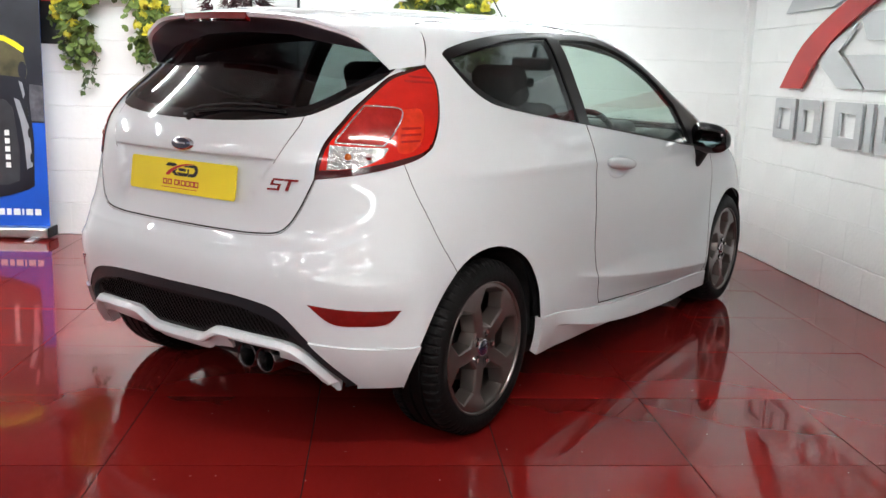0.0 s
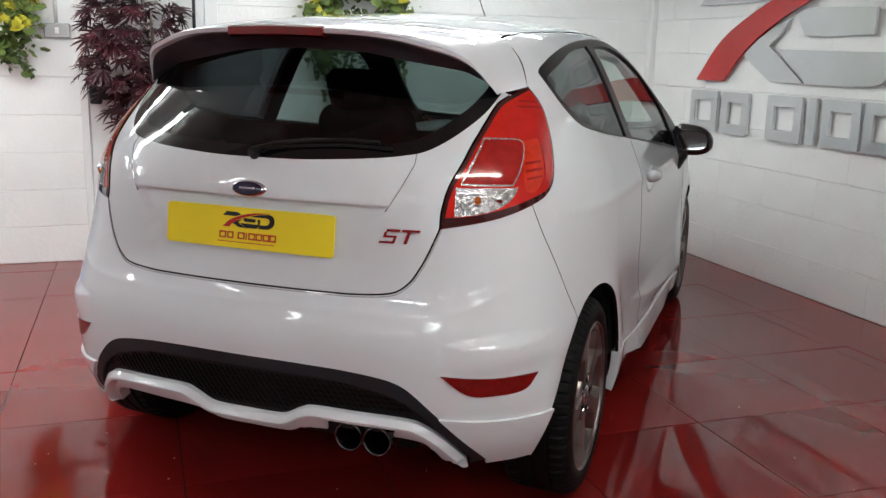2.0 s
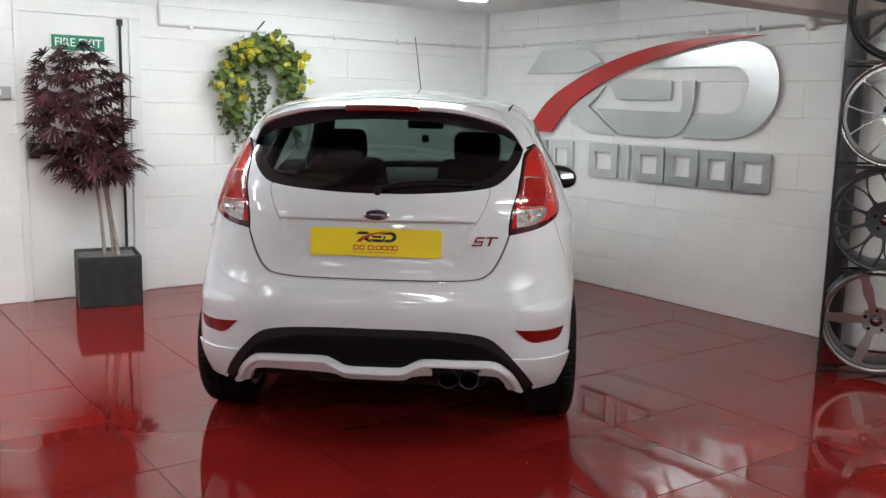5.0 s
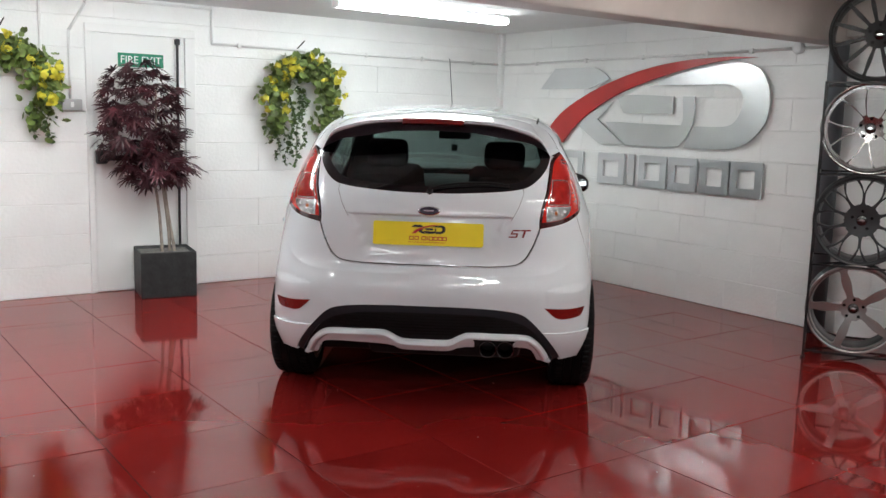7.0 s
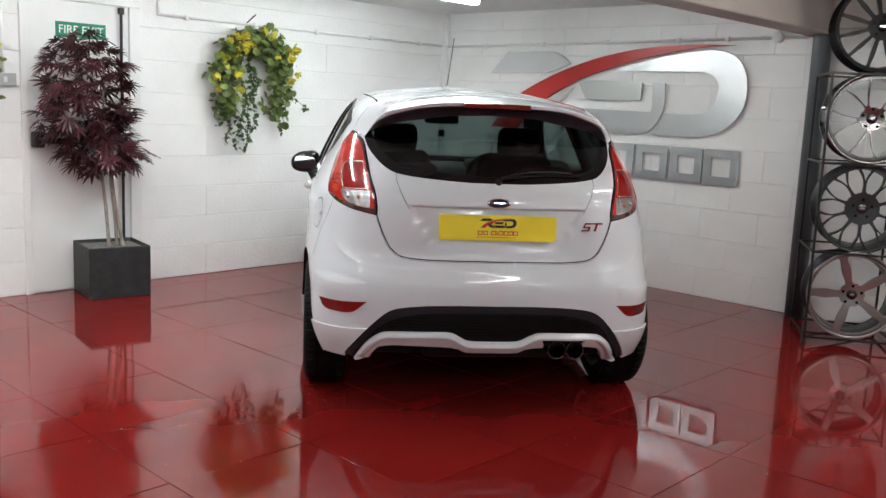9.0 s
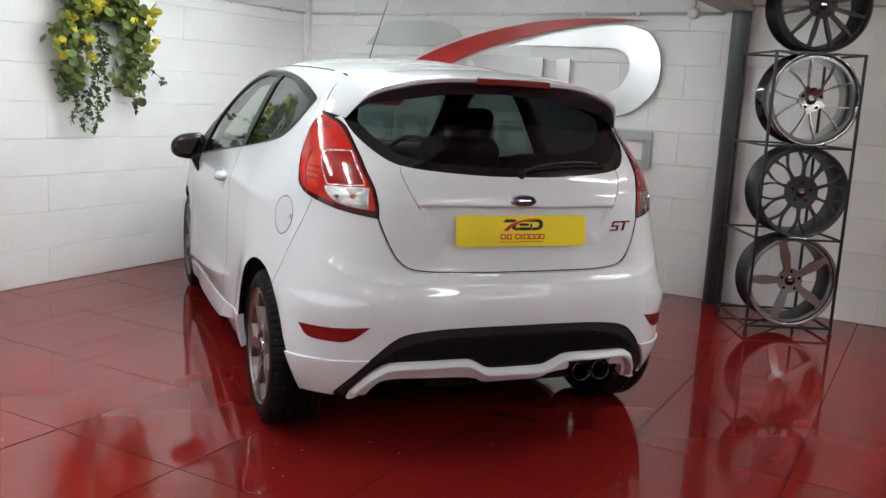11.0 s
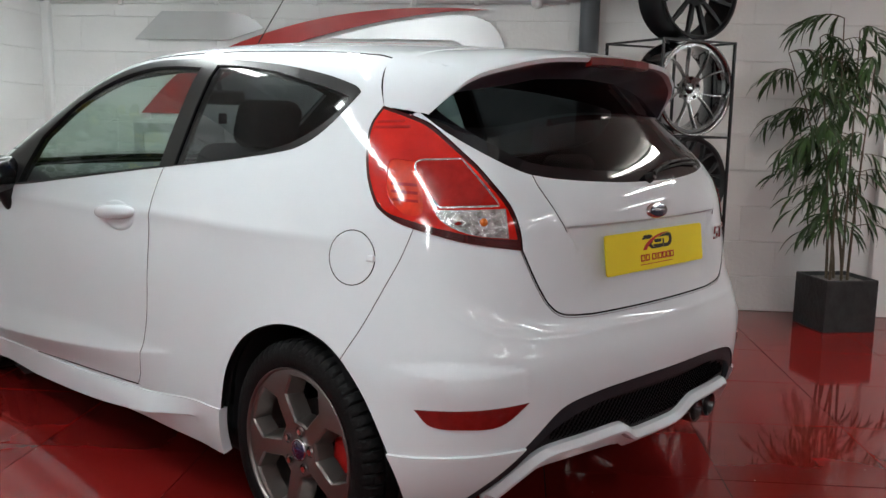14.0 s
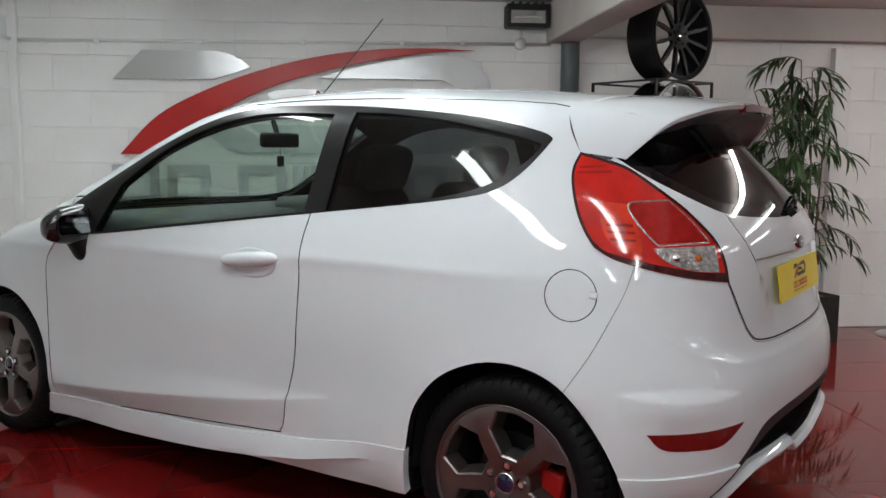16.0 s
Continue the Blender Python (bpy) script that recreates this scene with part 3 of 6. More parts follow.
O = {
    "light": outline([(-0.152, 1.243, 1), (-0.134, 1.200), (-0.136, 1.150), (-0.160, 1.065), (-0.195, 1.000), (-0.222, 0.975), (-0.265, 0.953), (-0.34, 0.931), (-0.43, 0.910), (-0.551, 0.892, 1),
                      (-0.545, 0.940), (-0.524, 0.998), (-0.480, 1.055), (-0.426, 1.110), (-0.316, 1.190), (-0.235, 1.221)]),
    "lens_dark": outline([(-0.293, 1.098), (-0.350, 1.107), (-0.404, 1.109, 1), (-0.450, 1.060), (-0.496, 1.004, 1), (-0.362, 0.997, 1), (-0.325, 1.04)]),
    "lens_clear": outline([(-0.348, 0.988, 1), (-0.512, 0.994, 1), (-0.520, 0.922, 1), (-0.45, 0.928), (-0.400, 0.943), (-0.365, 0.965)]),
    "dlo": outline([(2.19, 0.905, 1), (1.879, 0.908), (1.421, 0.960), (0.90, 1.022), (0.433, 1.076), (0.20, 1.108), (0.105, 1.132), (0.03, 1.180), (-0.045, 1.262), (-0.05, 1.287), (0.02, 1.309), (0.22, 1.345), (0.44, 1.370), (0.74, 1.391),
                    (1.00, 1.397), (1.20, 1.391), (1.387, 1.352), (1.60, 1.262), (1.80, 1.152), (2.05, 1.005)]),
    "door_glass": outline([(1.850, 0.918, 1), (1.435, 0.968), (1.152, 1.000), (0.793, 1.041, 1), (0.800, 1.364, 1), (0.98, 1.371), (1.16, 1.366), (1.36, 1.328), (1.58, 1.237), (1.765, 1.106, 1)]),
    "quarter_glass": outline([(0.706, 1.047, 1), (0.479, 1.073), (0.276, 1.106), (0.149, 1.138), (0.067, 1.180), (0.004, 1.227), (-0.022, 1.262), (0.0, 1.273), (0.06, 1.287), (0.20, 1.314), (0.36, 1.341), (0.547, 1.361), (0.712, 1.370, 1)]),
    "door": outline([(0.757, 1.10, 1), (0.768, 0.98), (0.770, 0.927), (0.764, 0.856), (0.772, 0.70), (0.786, 0.556), (0.815, 0.432), (0.833, 0.345), (0.850, 0.312), (0.89, 0.299), (1.418, 0.262), (1.95, 0.231), (2.06, 0.232), (2.106, 0.262),
                     (2.143, 0.511), (2.160, 0.707), (2.150, 0.80), (2.09, 0.865), (2.05, 0.93), (2.05, 1.05, 1)]),
    "flap": np.array([(-0.150 + 0.066 * math.cos(a), 0.857 + 0.071 * math.sin(a)) for a in np.linspace(0, 2 * math.pi, 40, endpoint=False)]),
    "reflector": outline([(-0.329, 0.503, 1), (-0.45, 0.509), (-0.567, 0.522, 1), (-0.507, 0.468), (-0.435, 0.459), (-0.365, 0.464)]),
    "window": outline([(S_REAR - 0.05, 1.049, 1), (-1.0, 1.049), (-0.895, 1.051), (-0.727, 1.060), (-0.62, 1.071), (-0.547, 1.089), (-0.415, 1.149), (-0.338, 1.188), (-0.256, 1.2345, 1), (-0.268, 1.29, 1), (-0.30, 1.50, 1), (S_REAR - 0.05, 1.50, 1)]),
    "tailgate": outline([(S_REAR - 0.05, 0.711, 1), (-0.85, 0.7105), (-0.75, 0.7115), (-0.665, 0.721), (-0.625, 0.748), (-0.602, 0.782), (-0.580, 0.825), (-0.551, 0.892, 1), (-0.545, 0.940), (-0.524, 0.998), (-0.480, 1.055), (-0.426, 1.110),
                         (-0.316, 1.190), (-0.235, 1.221, 1), (-0.256, 1.2345, 1), (-0.268, 1.29, 1), (-0.30, 1.50, 1), (S_REAR - 0.05, 1.50, 1)]),
    "spoiler_seat": outline([(-0.070, 1.46, 1), (-0.080, 1.392, 1), (-0.112, 1.310), (-0.152, 1.243, 1), (-0.235, 1.221, 1), (-0.256, 1.2345, 1), (-0.268, 1.29, 1), (-0.30, 1.46, 1)]),
    "diffuser": outline([(S_REAR - 0.05, 0.525, 1), (-0.954, 0.5245), (-0.83, 0.5205), (-0.77, 0.516), (-0.71, 0.508), (-0.664, 0.496), (-0.626, 0.470), (-0.566, 0.403), (-0.505, 0.334), (-0.428, 0.256, 1), (-0.44, 0.20, 1), (S_REAR - 0.05, 0.20, 1)]),
    "grille": outline([(S_REAR - 0.05, 0.492, 1), (-0.958, 0.490), (-0.83, 0.486), (-0.772, 0.480), (-0.70, 0.464), (-0.645, 0.440), (-0.60, 0.404), (-0.54, 0.334), (-0.46, 0.252, 1), (-0.47, 0.20, 1), (S_REAR - 0.05, 0.20, 1)]),
    "lip": outline([(S_REAR - 0.05, 0.350, 1), (-1.0, 0.349), (-0.955, 0.354), (-0.910, 0.380), (-0.868, 0.393), (-0.75, 0.389), (-0.645, 0.384), (-0.60, 0.371), (-0.545, 0.326), (-0.472, 0.245, 1), (-0.48, 0.20, 1), (S_REAR - 0.05, 0.20, 1)]),
    "hatch_seam": np.array([(-0.588, 1.080), (-0.600, 1.050), (-0.636, 0.997), (-0.679, 0.930), (-0.6812, 0.931), (-0.6382, 0.998), (-0.6022, 1.051), (-0.5902, 1.080)]),
    "flick": outline([(-0.20, 0.379, 1), (-0.273, 0.380), (-0.34, 0.382), (-0.408, 0.386), (-0.478, 0.392), (-0.5645, 0.401, 1), (-0.505, 0.334), (-0.428, 0.256, 1), (-0.45, 0.15, 1), (-0.20, 0.15, 1)]),
    "lens_base": outline([(-0.14, 0.995, 1), (-0.205, 0.999), (-0.222, 0.984), (-0.255, 0.970), (-0.325, 0.953), (-0.368, 0.943), (-0.47, 0.924), (-0.57, 0.919, 1), (-0.57, 0.86, 1), (-0.14, 0.86, 1)]),
    "lens_inner": outline([(-0.222, 1.104), (-0.262, 1.106), (-0.306, 1.096), (-0.314, 1.047), (-0.322, 1.0), (-0.318, 0.975), (-0.278, 0.976), (-0.236, 1.012), (-0.220, 1.06)], 4),
    "rib_0": np.array([(-0.152, 1.203), (-0.232, 1.2065), (-0.232, 1.2005), (-0.152, 1.1970)]),
    "rib_1": np.array([(-0.148, 1.189), (-0.252, 1.192), (-0.252, 1.1855), (-0.148, 1.1825)]),
    "rib_2": np.array([(-0.235, 1.052), (-0.302, 1.05), (-0.302, 1.0435), (-0.235, 1.0455)]),
    "rib_3": np.array([(-0.238, 1.033), (-0.306, 1.0305), (-0.306, 1.0240), (-0.238, 1.0265)]),
    "rib_4": np.array([(-0.245, 1.013), (-0.309, 1.0105), (-0.309, 1.0045), (-0.245, 1.0070)]),
    "bumper": outline([(-0.10, 0.53, 1), (-0.148, 0.609), (-0.200, 0.700), (-0.246, 0.797), (-0.278, 0.868), (-0.304, 0.945, 1), (-0.43, 0.915), (-0.549, 0.8945, 1), (-0.578, 0.826), (-0.600, 0.782), (-0.623, 0.748), (-0.664, 0.7185), (-0.75, 0.709),
                       (-0.85, 0.708), (S_REAR - 0.05, 0.7085, 1), (S_REAR - 0.05, 0.15, 1), (-0.10, 0.15, 1)]),
    "skirt": outline([(2.30, 0.234, 1), (1.42, 0.252), (0.84, 0.293), (0.5, 0.338), (0.25, 0.355, 1), (0.25, 0.10, 1), (2.30, 0.10, 1)]),
}
FIN = spline([(0.40, 0.304), (0.49, 0.290), (0.7, 0.257), (0.95, 0.222), (1.2, 0.196), (1.6, 0.174), (2.2, 0.160)])
_s = np.linspace(-0.56, -0.267, 22)
_f = np.linspace(0.47, 2.2, 56)
_d = np.linspace(0.63, 2.13, 50)
_h = np.linspace(S_REAR, -0.36, 44)
# lines along which the skin is creased
EDGES = [np.stack([np.linspace(S_REAR, -0.34, 60), SHELF(np.linspace(S_REAR, -0.34, 60))], 1),
         np.stack([_d, BROW_Z(_d)], 1), np.stack([_d, BROW_Z(_d) + 0.006], 1), np.stack([_d, BROW_Z(_d) - 0.006], 1),
         *[np.stack([_h, SHELF(_h) + k], 1) for k in (-0.03, -0.014, -0.006, 0.006, 0.014, 0.03)],
         *[inset(O["lip"], k)[2:62] for k in (0.005, 0.010, 0.013, 0.021, 0.026, 0.031)], np.stack([_s, 0.605 + brow(_s)], 1), np.stack([_s, 0.605 - brow(_s)], 1)[1:-1],
         np.stack([_f, FIN(_f)], 1), np.stack([_f, FIN(_f) - 0.006], 1)]
for _z, _w in ((0.948, 0.40), (0.945, 0.40), (0.942, 0.40), (0.939, 0.40), (0.936, 0.40)):
    _y = np.linspace(0.0, _w, 30)
    EDGES.append(np.stack([unroll(rear_limit(_y, _z + 0 * _y), _y), _z + 0 * _y], 1)[1:])
for _o in (0.0, 0.010):
    _z = np.linspace(0.952, 1.03, 6)
    _y = 0.40 + 0.5 * (_z - 0.945) - _o
    EDGES.append(np.stack([unroll(rear_limit(_y, _z), _y), _z], 1))
GAPS = {"door": 0.0042, "flap": 0.0026, "tailgate": 0.0046, "bumper": 0.0022}
INNER = {k: inset(O[k], g) for k, g in GAPS.items()}
RIM = inset(O["light"], 0.0085)
FRIT = inset(O["window"], 0.03)
TRACK = inset(O["lens_dark"], -0.0045)


def side_panels():
    ss = np.linspace(S_REAR, S_NOSE, 170)
    seam = np.stack([ss, SEAM(ss)], 1)
    lines = [(p, True) for k, p in O.items() if k != "arch"] + [(p, True) for p in INNER.values()] + [(RIM, True), (FRIT, True), (TRACK, True)]
    lines += [(outline(FOOT, 3, False), False), (outline(SILL, 6, False), False), (ARCH_REAR, False), (ARCH_FRONT, False), (seam, False)] + [(p, False) for p in EDGES] + [(np.array([(S_REAR, z) for z in np.arange(0.15, 1.45, 0.024)]), False)]
    uv, tri = mesh_plan(lines, (S_REAR, 0.14), (S_NOSE, 1.46), 0.030, 0.024,
                        [((-0.62, 0.54), (-0.24, 0.80), 0.010, 0.009), ((S_REAR + 0.005, 0.60), (-0.62, 0.74), 0.020, 0.009), ((0.62, 0.25), (2.12, 0.50), 0.024, 0.010), ((S_REAR + 0.005, 0.90), (-0.58, 0.985), 0.014, 0.007)])
    c = uv[tri].mean(1)
    foot = np.interp(c[:, 0], [p[0] for p in FOOT] + [p[0] for p in SILL] + [S_NOSE], [p[1] for p in FOOT] + [p[1] for p in SILL] + [0.16])
    keep = (c[:, 0] > S_REAR) & (c[:, 0] < S_NOSE) & (c[:, 1] < SEAM(c[:, 0])) & (c[:, 1] > foot)
    keep &= ~inside(ARCH_REAR, c) & (np.hypot(c[:, 0] - AXLE, c[:, 1] - HUB_Z) > ARCH_R)
    keep &= ~((np.abs(c[:, 0] - AXLE) < 0.30) & (c[:, 1] < HUB_Z)) & ~inside(O["spoiler_seat"], c)
    tri, c = tri[keep], c[keep]
    uv = np.stack([np.clip(uv[:, 0], S_REAR, S_NOSE), uv[:, 1]], 1)
    pos = skin(uv[:, 0], uv[:, 1])
    nrm = normals(pos + np.array([0, 1e-6, 0]))
    IN = {k: inside(p, c) for k, p in O.items()}
    INN = {k: inside(p, c) for k, p in INNER.items()}
    rim, frit, track = inside(RIM, c), inside(FRIT, c), inside(TRACK, c)
    kind = np.full(len(tri), "body", dtype=object)
    free = np.ones(len(tri), bool)

    def claim(mask, name):
        m = mask & free
        kind[m] = name
        free[m] = False
    claim(IN["light"] & ~rim, "light_rim")
    claim(IN["light"] & IN["lens_base"], "lens_base")
    claim(IN["light"] & IN["lens_dark"], "lens_dark")
    claim(IN["light"] & IN["lens_clear"], "lens_clear")
    claim(IN["light"] & track, "lens_track")
    for k in range(5):
        claim(IN["light"] & IN[f"rib_{k}"], f"rib_{k}")
    claim(IN["light"] & IN["lens_inner"], "lens_inner")
    claim(IN["light"], "light")
    claim(IN["door_glass"], "door_glass")
    claim(IN["quarter_glass"], "quarter_glass")
    claim(IN["dlo"], "frame")
    claim(IN["window"] & ~frit, "frit")
    claim(IN["window"], "window")
    claim(IN["reflector"], "reflector")
    claim(IN["lip"], "lip")
    claim(IN["diffuser"] & IN["grille"], "grille")
    claim(IN["diffuser"], "diffuser")
    claim(IN["flick"], "flick")
    claim(IN["skirt"], "skirt")
    claim(IN["hatch_seam"] & ~IN["window"], "hatch_seam")
    claim(IN["flap"] & INN["flap"], "flap")
    claim(IN["flap"], "flap_gap")
    for k in ("door", "tailgate", "bumper"):
        claim(IN[k] & INN[k], k)
        claim(IN[k], k + "_gap")
    return uv, pos, nrm, tri, kind


UV, POS, NRM, TRI, KIND = side_panels()
FLIP = np.array([1, -1, 1])


def both(names, name, mat, off=0.0, depth=0.014, label="", edge_mat=None, flat=False):
    """A panel that spans the car's middle: the two halves as one mesh."""
    t = TRI[np.isin(KIND, names)]
    v, n = np.concatenate([POS, POS * FLIP]), np.concatenate([NRM, NRM * FLIP])
    mid = lambda q: abs(q[1]) < 1e-3  # noqa: E731
    if np.ndim(off):
        off = np.concatenate([off, off])
    return shell(name, v, np.concatenate([t, t[:, ::-1] + len(POS)]), n, mat, car, off, depth, mid, label, edge_mat, flat)


def pair(names, name, mat, off=0.0, depth=0.014, label="", parents=None, sides=(1, -1), edge_mat=None, flat=False):
    out = []
    t = TRI[np.isin(KIND, names)]
    for i, s in enumerate(sides):
        out.append(shell(name, POS * (FLIP if s < 0 else 1), t, NRM * (FLIP if s < 0 else 1), mat, parents[i] if parents else car, off, depth, None, label, edge_mat, flat))
    return out


flap_right = TRI[np.isin(KIND, ["flap", "flap_gap"])]
t_body = TRI[KIND == "body"]
shell("body_shell", np.concatenate([POS, POS * FLIP]), np.concatenate([t_body, t_body[:, ::-1] + len(POS), flap_right[:, ::-1] + len(POS)]), np.concatenate([NRM, NRM * FLIP]), M_PAINT, car, 0, 0.012,
      lambda q: abs(q[1]) < 1e-3, "white painted body sides and wings", M_SHUT)
doors = pair(["door"], "door", M_PAINT, label="white door", edge_mat=M_SHUT)
tailgate = both(["tailgate"], "tailgate", M_PAINT, label="white tailgate with a plate recess", edge_mat=M_SHUT)
bumper = both(["bumper"], "rear_bumper", M_PAINT, label="white rear bumper", edge_mat=M_SHUT)
pair(["door_gap"], "door_seal", M_SHUT, -0.009, 0, parents=doors)
both(["tailgate_gap"], "tailgate_seal", M_SHUT, -0.009, 0).parent = tailgate
pair(["hatch_seam"], "hatch_seam", M_SEAM, -0.003, 0, parents=[tailgate, tailgate])


def pieces(tris):
    """Splits triangles into those that hang together."""
    root = {}

    def find(a):
        while root.setdefault(a, a) != a:
            a = root[a]
        return a
    for a, b, c in tris.tolist():
        root[find(a)] = find(b)
        root[find(b)] = find(c)
    groups = {}
    for t in tris.tolist():
        groups.setdefault(find(t[0]), []).append(t)
    return [np.array(g) for g in groups.values() if len(g) > 3]


for s in (1, -1):
    for t in pieces(TRI[KIND == "bumper_gap"]):
        shell("bumper_seam", POS * (FLIP if s < 0 else 1), t, NRM * (FLIP if s < 0 else 1), M_SEAM, car, -0.003, 0)
flap = pair(["flap"], "fuel_flap", M_PAINT, sides=(1,), label="round white fuel flap", edge_mat=M_SHUT)[0]
pair(["flap_gap"], "flap_seal", M_SHUT, -0.008, 0, sides=(1,), parents=[flap])
lights = pair(["light"], "tail_light", M_RED, 0.004, 0.02, "red tail light cluster")
pair(["light_rim"], "light_rim", M_REDBLACK, 0.003, 0.01, parents=lights)
pair(["lens_base"], "lens_foot", M_REDBASE, 0.0045, 0.008, "near-black red lower band", lights)
pair(["lens_inner"], "tail_lens", M_REDGLOW, 0.001, 0.004, "orange-red inner lens", lights)
for k in range(5):
    pair([f"rib_{k}"], "lens_rib", M_REDMID, 0.005 if k < 2 else 0.003, 0.004, parents=lights)
pair(["lens_dark"], "brake_lens", M_REDMID, 0.0055, 0.006, "dark red lens", lights)
pair(["lens_clear"], "reversing_lens", M_LENS, 0.0055, 0.006, "clear lens", lights)
pair(["lens_track"], "lens_border", M_LENS, 0.0045, 0.004, parents=lights)
for s, lamp in zip((1, -1), lights):
    for q, r, mat in (((-0.462, 0.962), 0.011, M_AMBER), ((-0.405, 0.964), 0.012, M_CHROME)):
        p = skin(*q) * np.array([1, s, 1])
        n = Vector(normals(p))
        part("bulb", spun([(0.0, 0.011), (r * 0.7, 0.009), (r, 0.004)], 18, Matrix.Translation(Vector(p)) @ n.to_track_quat("Z", "Y").to_matrix().to_4x4()), mat, lamp, smooth=True)
pair(["frame"], "window_frame", M_FRAME, 0.002, 0.02, "satin black window surround", doors)
pair(["door_glass"], "door_window", M_CLEAR, -0.006, 0, "green tinted glass", doors)
pair(["quarter_glass"], "quarter_window", M_TINT, -0.004, 0, "dark privacy glass")
rear_window = both(["window"], "rear_window", M_REARGLASS, 0.0, 0, "dark tinted rear window")
both(["frit"], "window_border", M_FRIT, 0.0, 0.006).parent = rear_window
pair(["reflector"], "rear_reflector", M_REFLECTOR, 0.003, 0.01, "red bumper reflector")
diffuser = both(["diffuser"], "diffuser", M_BAND, -0.003, 0.022, "smooth charcoal diffuser surround")
grille = both(["grille"], "diffuser_panel", M_BLACK, -0.020, 0.0, "recessed black diffuser panel")
grille.parent = diffuser
# the blade: a narrow upper face, a rounded bright edge, then an underside that turns in
crown = O["lip"][:63]
gap = np.full(len(UV), 1.0)
for _a, _b in zip(crown, crown[1:]):
    _d = _b - _a
    _u = np.clip(((UV - _a) @ _d) / max(_d @ _d, 1e-12), 0, 1)
    gap = np.minimum(gap, np.linalg.norm(UV - (_a + _u[:, None] * _d), axis=1))
lip_off = np.interp(gap, [0.0, 0.010, 0.013, 0.021, 0.026, 0.031, 0.075], [-0.006, 0.009, 0.0115, 0.0105, 0.002, -0.012, -0.020])
t_lip = TRI[KIND == "lip"]
c_lip = UV[t_lip].mean(1)
notch = (c_lip[:, 0] > -0.845) & (c_lip[:, 0] < -0.660) & (gap[t_lip].mean(1) > 0.033)   # cut out round the exhaust tips
shell("diffuser_blade", np.concatenate([POS, POS * FLIP]), np.concatenate([t_lip, t_lip[~notch][:, ::-1] + len(POS)]), np.concatenate([NRM, NRM * FLIP]), M_PAINT, car, np.concatenate([lip_off, lip_off]), 0.03,
      lambda q: abs(q[1]) < 1e-3, "white painted diffuser blade", None, True)
pair(["flick"], "bumper_corner", M_PAINT, 0.009, 0.03, "white lower bumper corner")
# the side skirt flares into a fin that ends ahead of the rear wheel
reach = 0.036 * np.interp(UV[:, 0], [0.46, 0.75, 1.7, 2.3], [0, 1, 1, 0.3])
up = UV[:, 1] - FIN(UV[:, 0])
brink = np.interp(UV[:, 0], [0.25, 0.5, 0.84, 1.42, 2.30], [0.355, 0.338, 0.293, 0.252, 0.234])
skirt_off = 0.006 + reach * np.where(up >= 0, np.clip(1 - up / np.maximum(brink - FIN(UV[:, 0]), 0.01), 0, 1), np.clip(1 + up / 0.006, 0, 1))
pair(["skirt"], "side_skirt", M_PAINT, skirt_off, 0.03, "white side skirt with a flared fin", flat=True)


# roof, windscreen and bonnet, seen from above
def top_panels():
    ss = np.linspace(S_REAR, S_NOSE, 170)
    rim = skin(ss, SEAM(ss))[:, :2]
    loop = np.concatenate([rim, rim[::-1][1:-1] * np.array([1, -1])])
    screen = outline([(2.46, 0), (2.44, 0.25), (2.36, 0.50), (2.24, 0.655), (2.13, 0.665, 1), (1.86, 0.615), (1.60, 0.560, 1), (1.555, 0.40), (1.53, 0.2), (1.52, 0), (1.53, -0.2), (1.555, -0.40), (1.60, -0.560, 1), (1.86, -0.615), (2.13, -0.665, 1),
                      (2.24, -0.655), (2.36, -0.50), (2.44, -0.25)])
    bonnet = outline([(2.50, 0), (2.48, 0.25), (2.40, 0.50), (2.27, 0.67, 1), (2.50, 0.695), (2.80, 0.66), (3.05, 0.55), (3.14, 0.3), (3.17, 0), (3.14, -0.3), (3.05, -0.55), (2.80, -0.66), (2.50, -0.695), (2.27, -0.67, 1), (2.40, -0.50), (2.48, -0.25)])
    ditch = [outline([(-0.078, s * 0.505), (0.3, s * 0.530), (0.7, s * 0.540), (1.1, s * 0.545), (1.55, s * 0.550), (1.55, s * 0.558), (1.1, s * 0.553), (0.7, s * 0.548), (0.3, s * 0.538), (-0.078, s * 0.513)], 3) for s in (1, -1)]
    inner = inset(bonnet, 0.004)
    back = np.array([(-0.078, -0.8), (-0.078, 0.8)])
    uv, tri = mesh_plan([(loop, True), (screen, True), (bonnet, True), (inner, True), (back, False)] + [(d, True) for d in ditch], (-0.3, -0.84), (3.3, 0.84), 0.04, 0.04)
    c = uv[tri].mean(1)
    keep = inside(loop, c) & (c[:, 0] > -0.078)
    tri, c = tri[keep], c[keep]
    pos = roof(uv[:, 0], uv[:, 1])
    nrm = normals(pos)
    kind = np.full(len(tri), "roof", dtype=object)
    kind[inside(bonnet, c)] = "gap"
    kind[inside(inner, c)] = "bonnet"
    kind[inside(screen, c)] = "screen"
    for d in ditch:
        kind[inside(d, c)] = "ditch"
    return pos, nrm, tri, kind


RP, RN, RT, RK = top_panels()
shell("roof", RP, RT[RK == "roof"], RN, M_PAINT, car, 0, 0.012, None, "white roof", M_SHUT)
shell("bonnet", RP, RT[RK == "bonnet"], RN, M_PAINT, car, 0, 0.012, None, "white bonnet", M_SHUT)
shell("windscreen", RP, RT[RK == "screen"], RN, M_CLEAR, car, -0.002, 0, None, "clear windscreen")
shell("roof_moulding", RP, RT[RK == "ditch"], RN, M_SHUT, car, -0.006, 0)
shell("bonnet_gap", RP, RT[RK == "gap"], RN, M_SHUT, car, -0.009, 0)
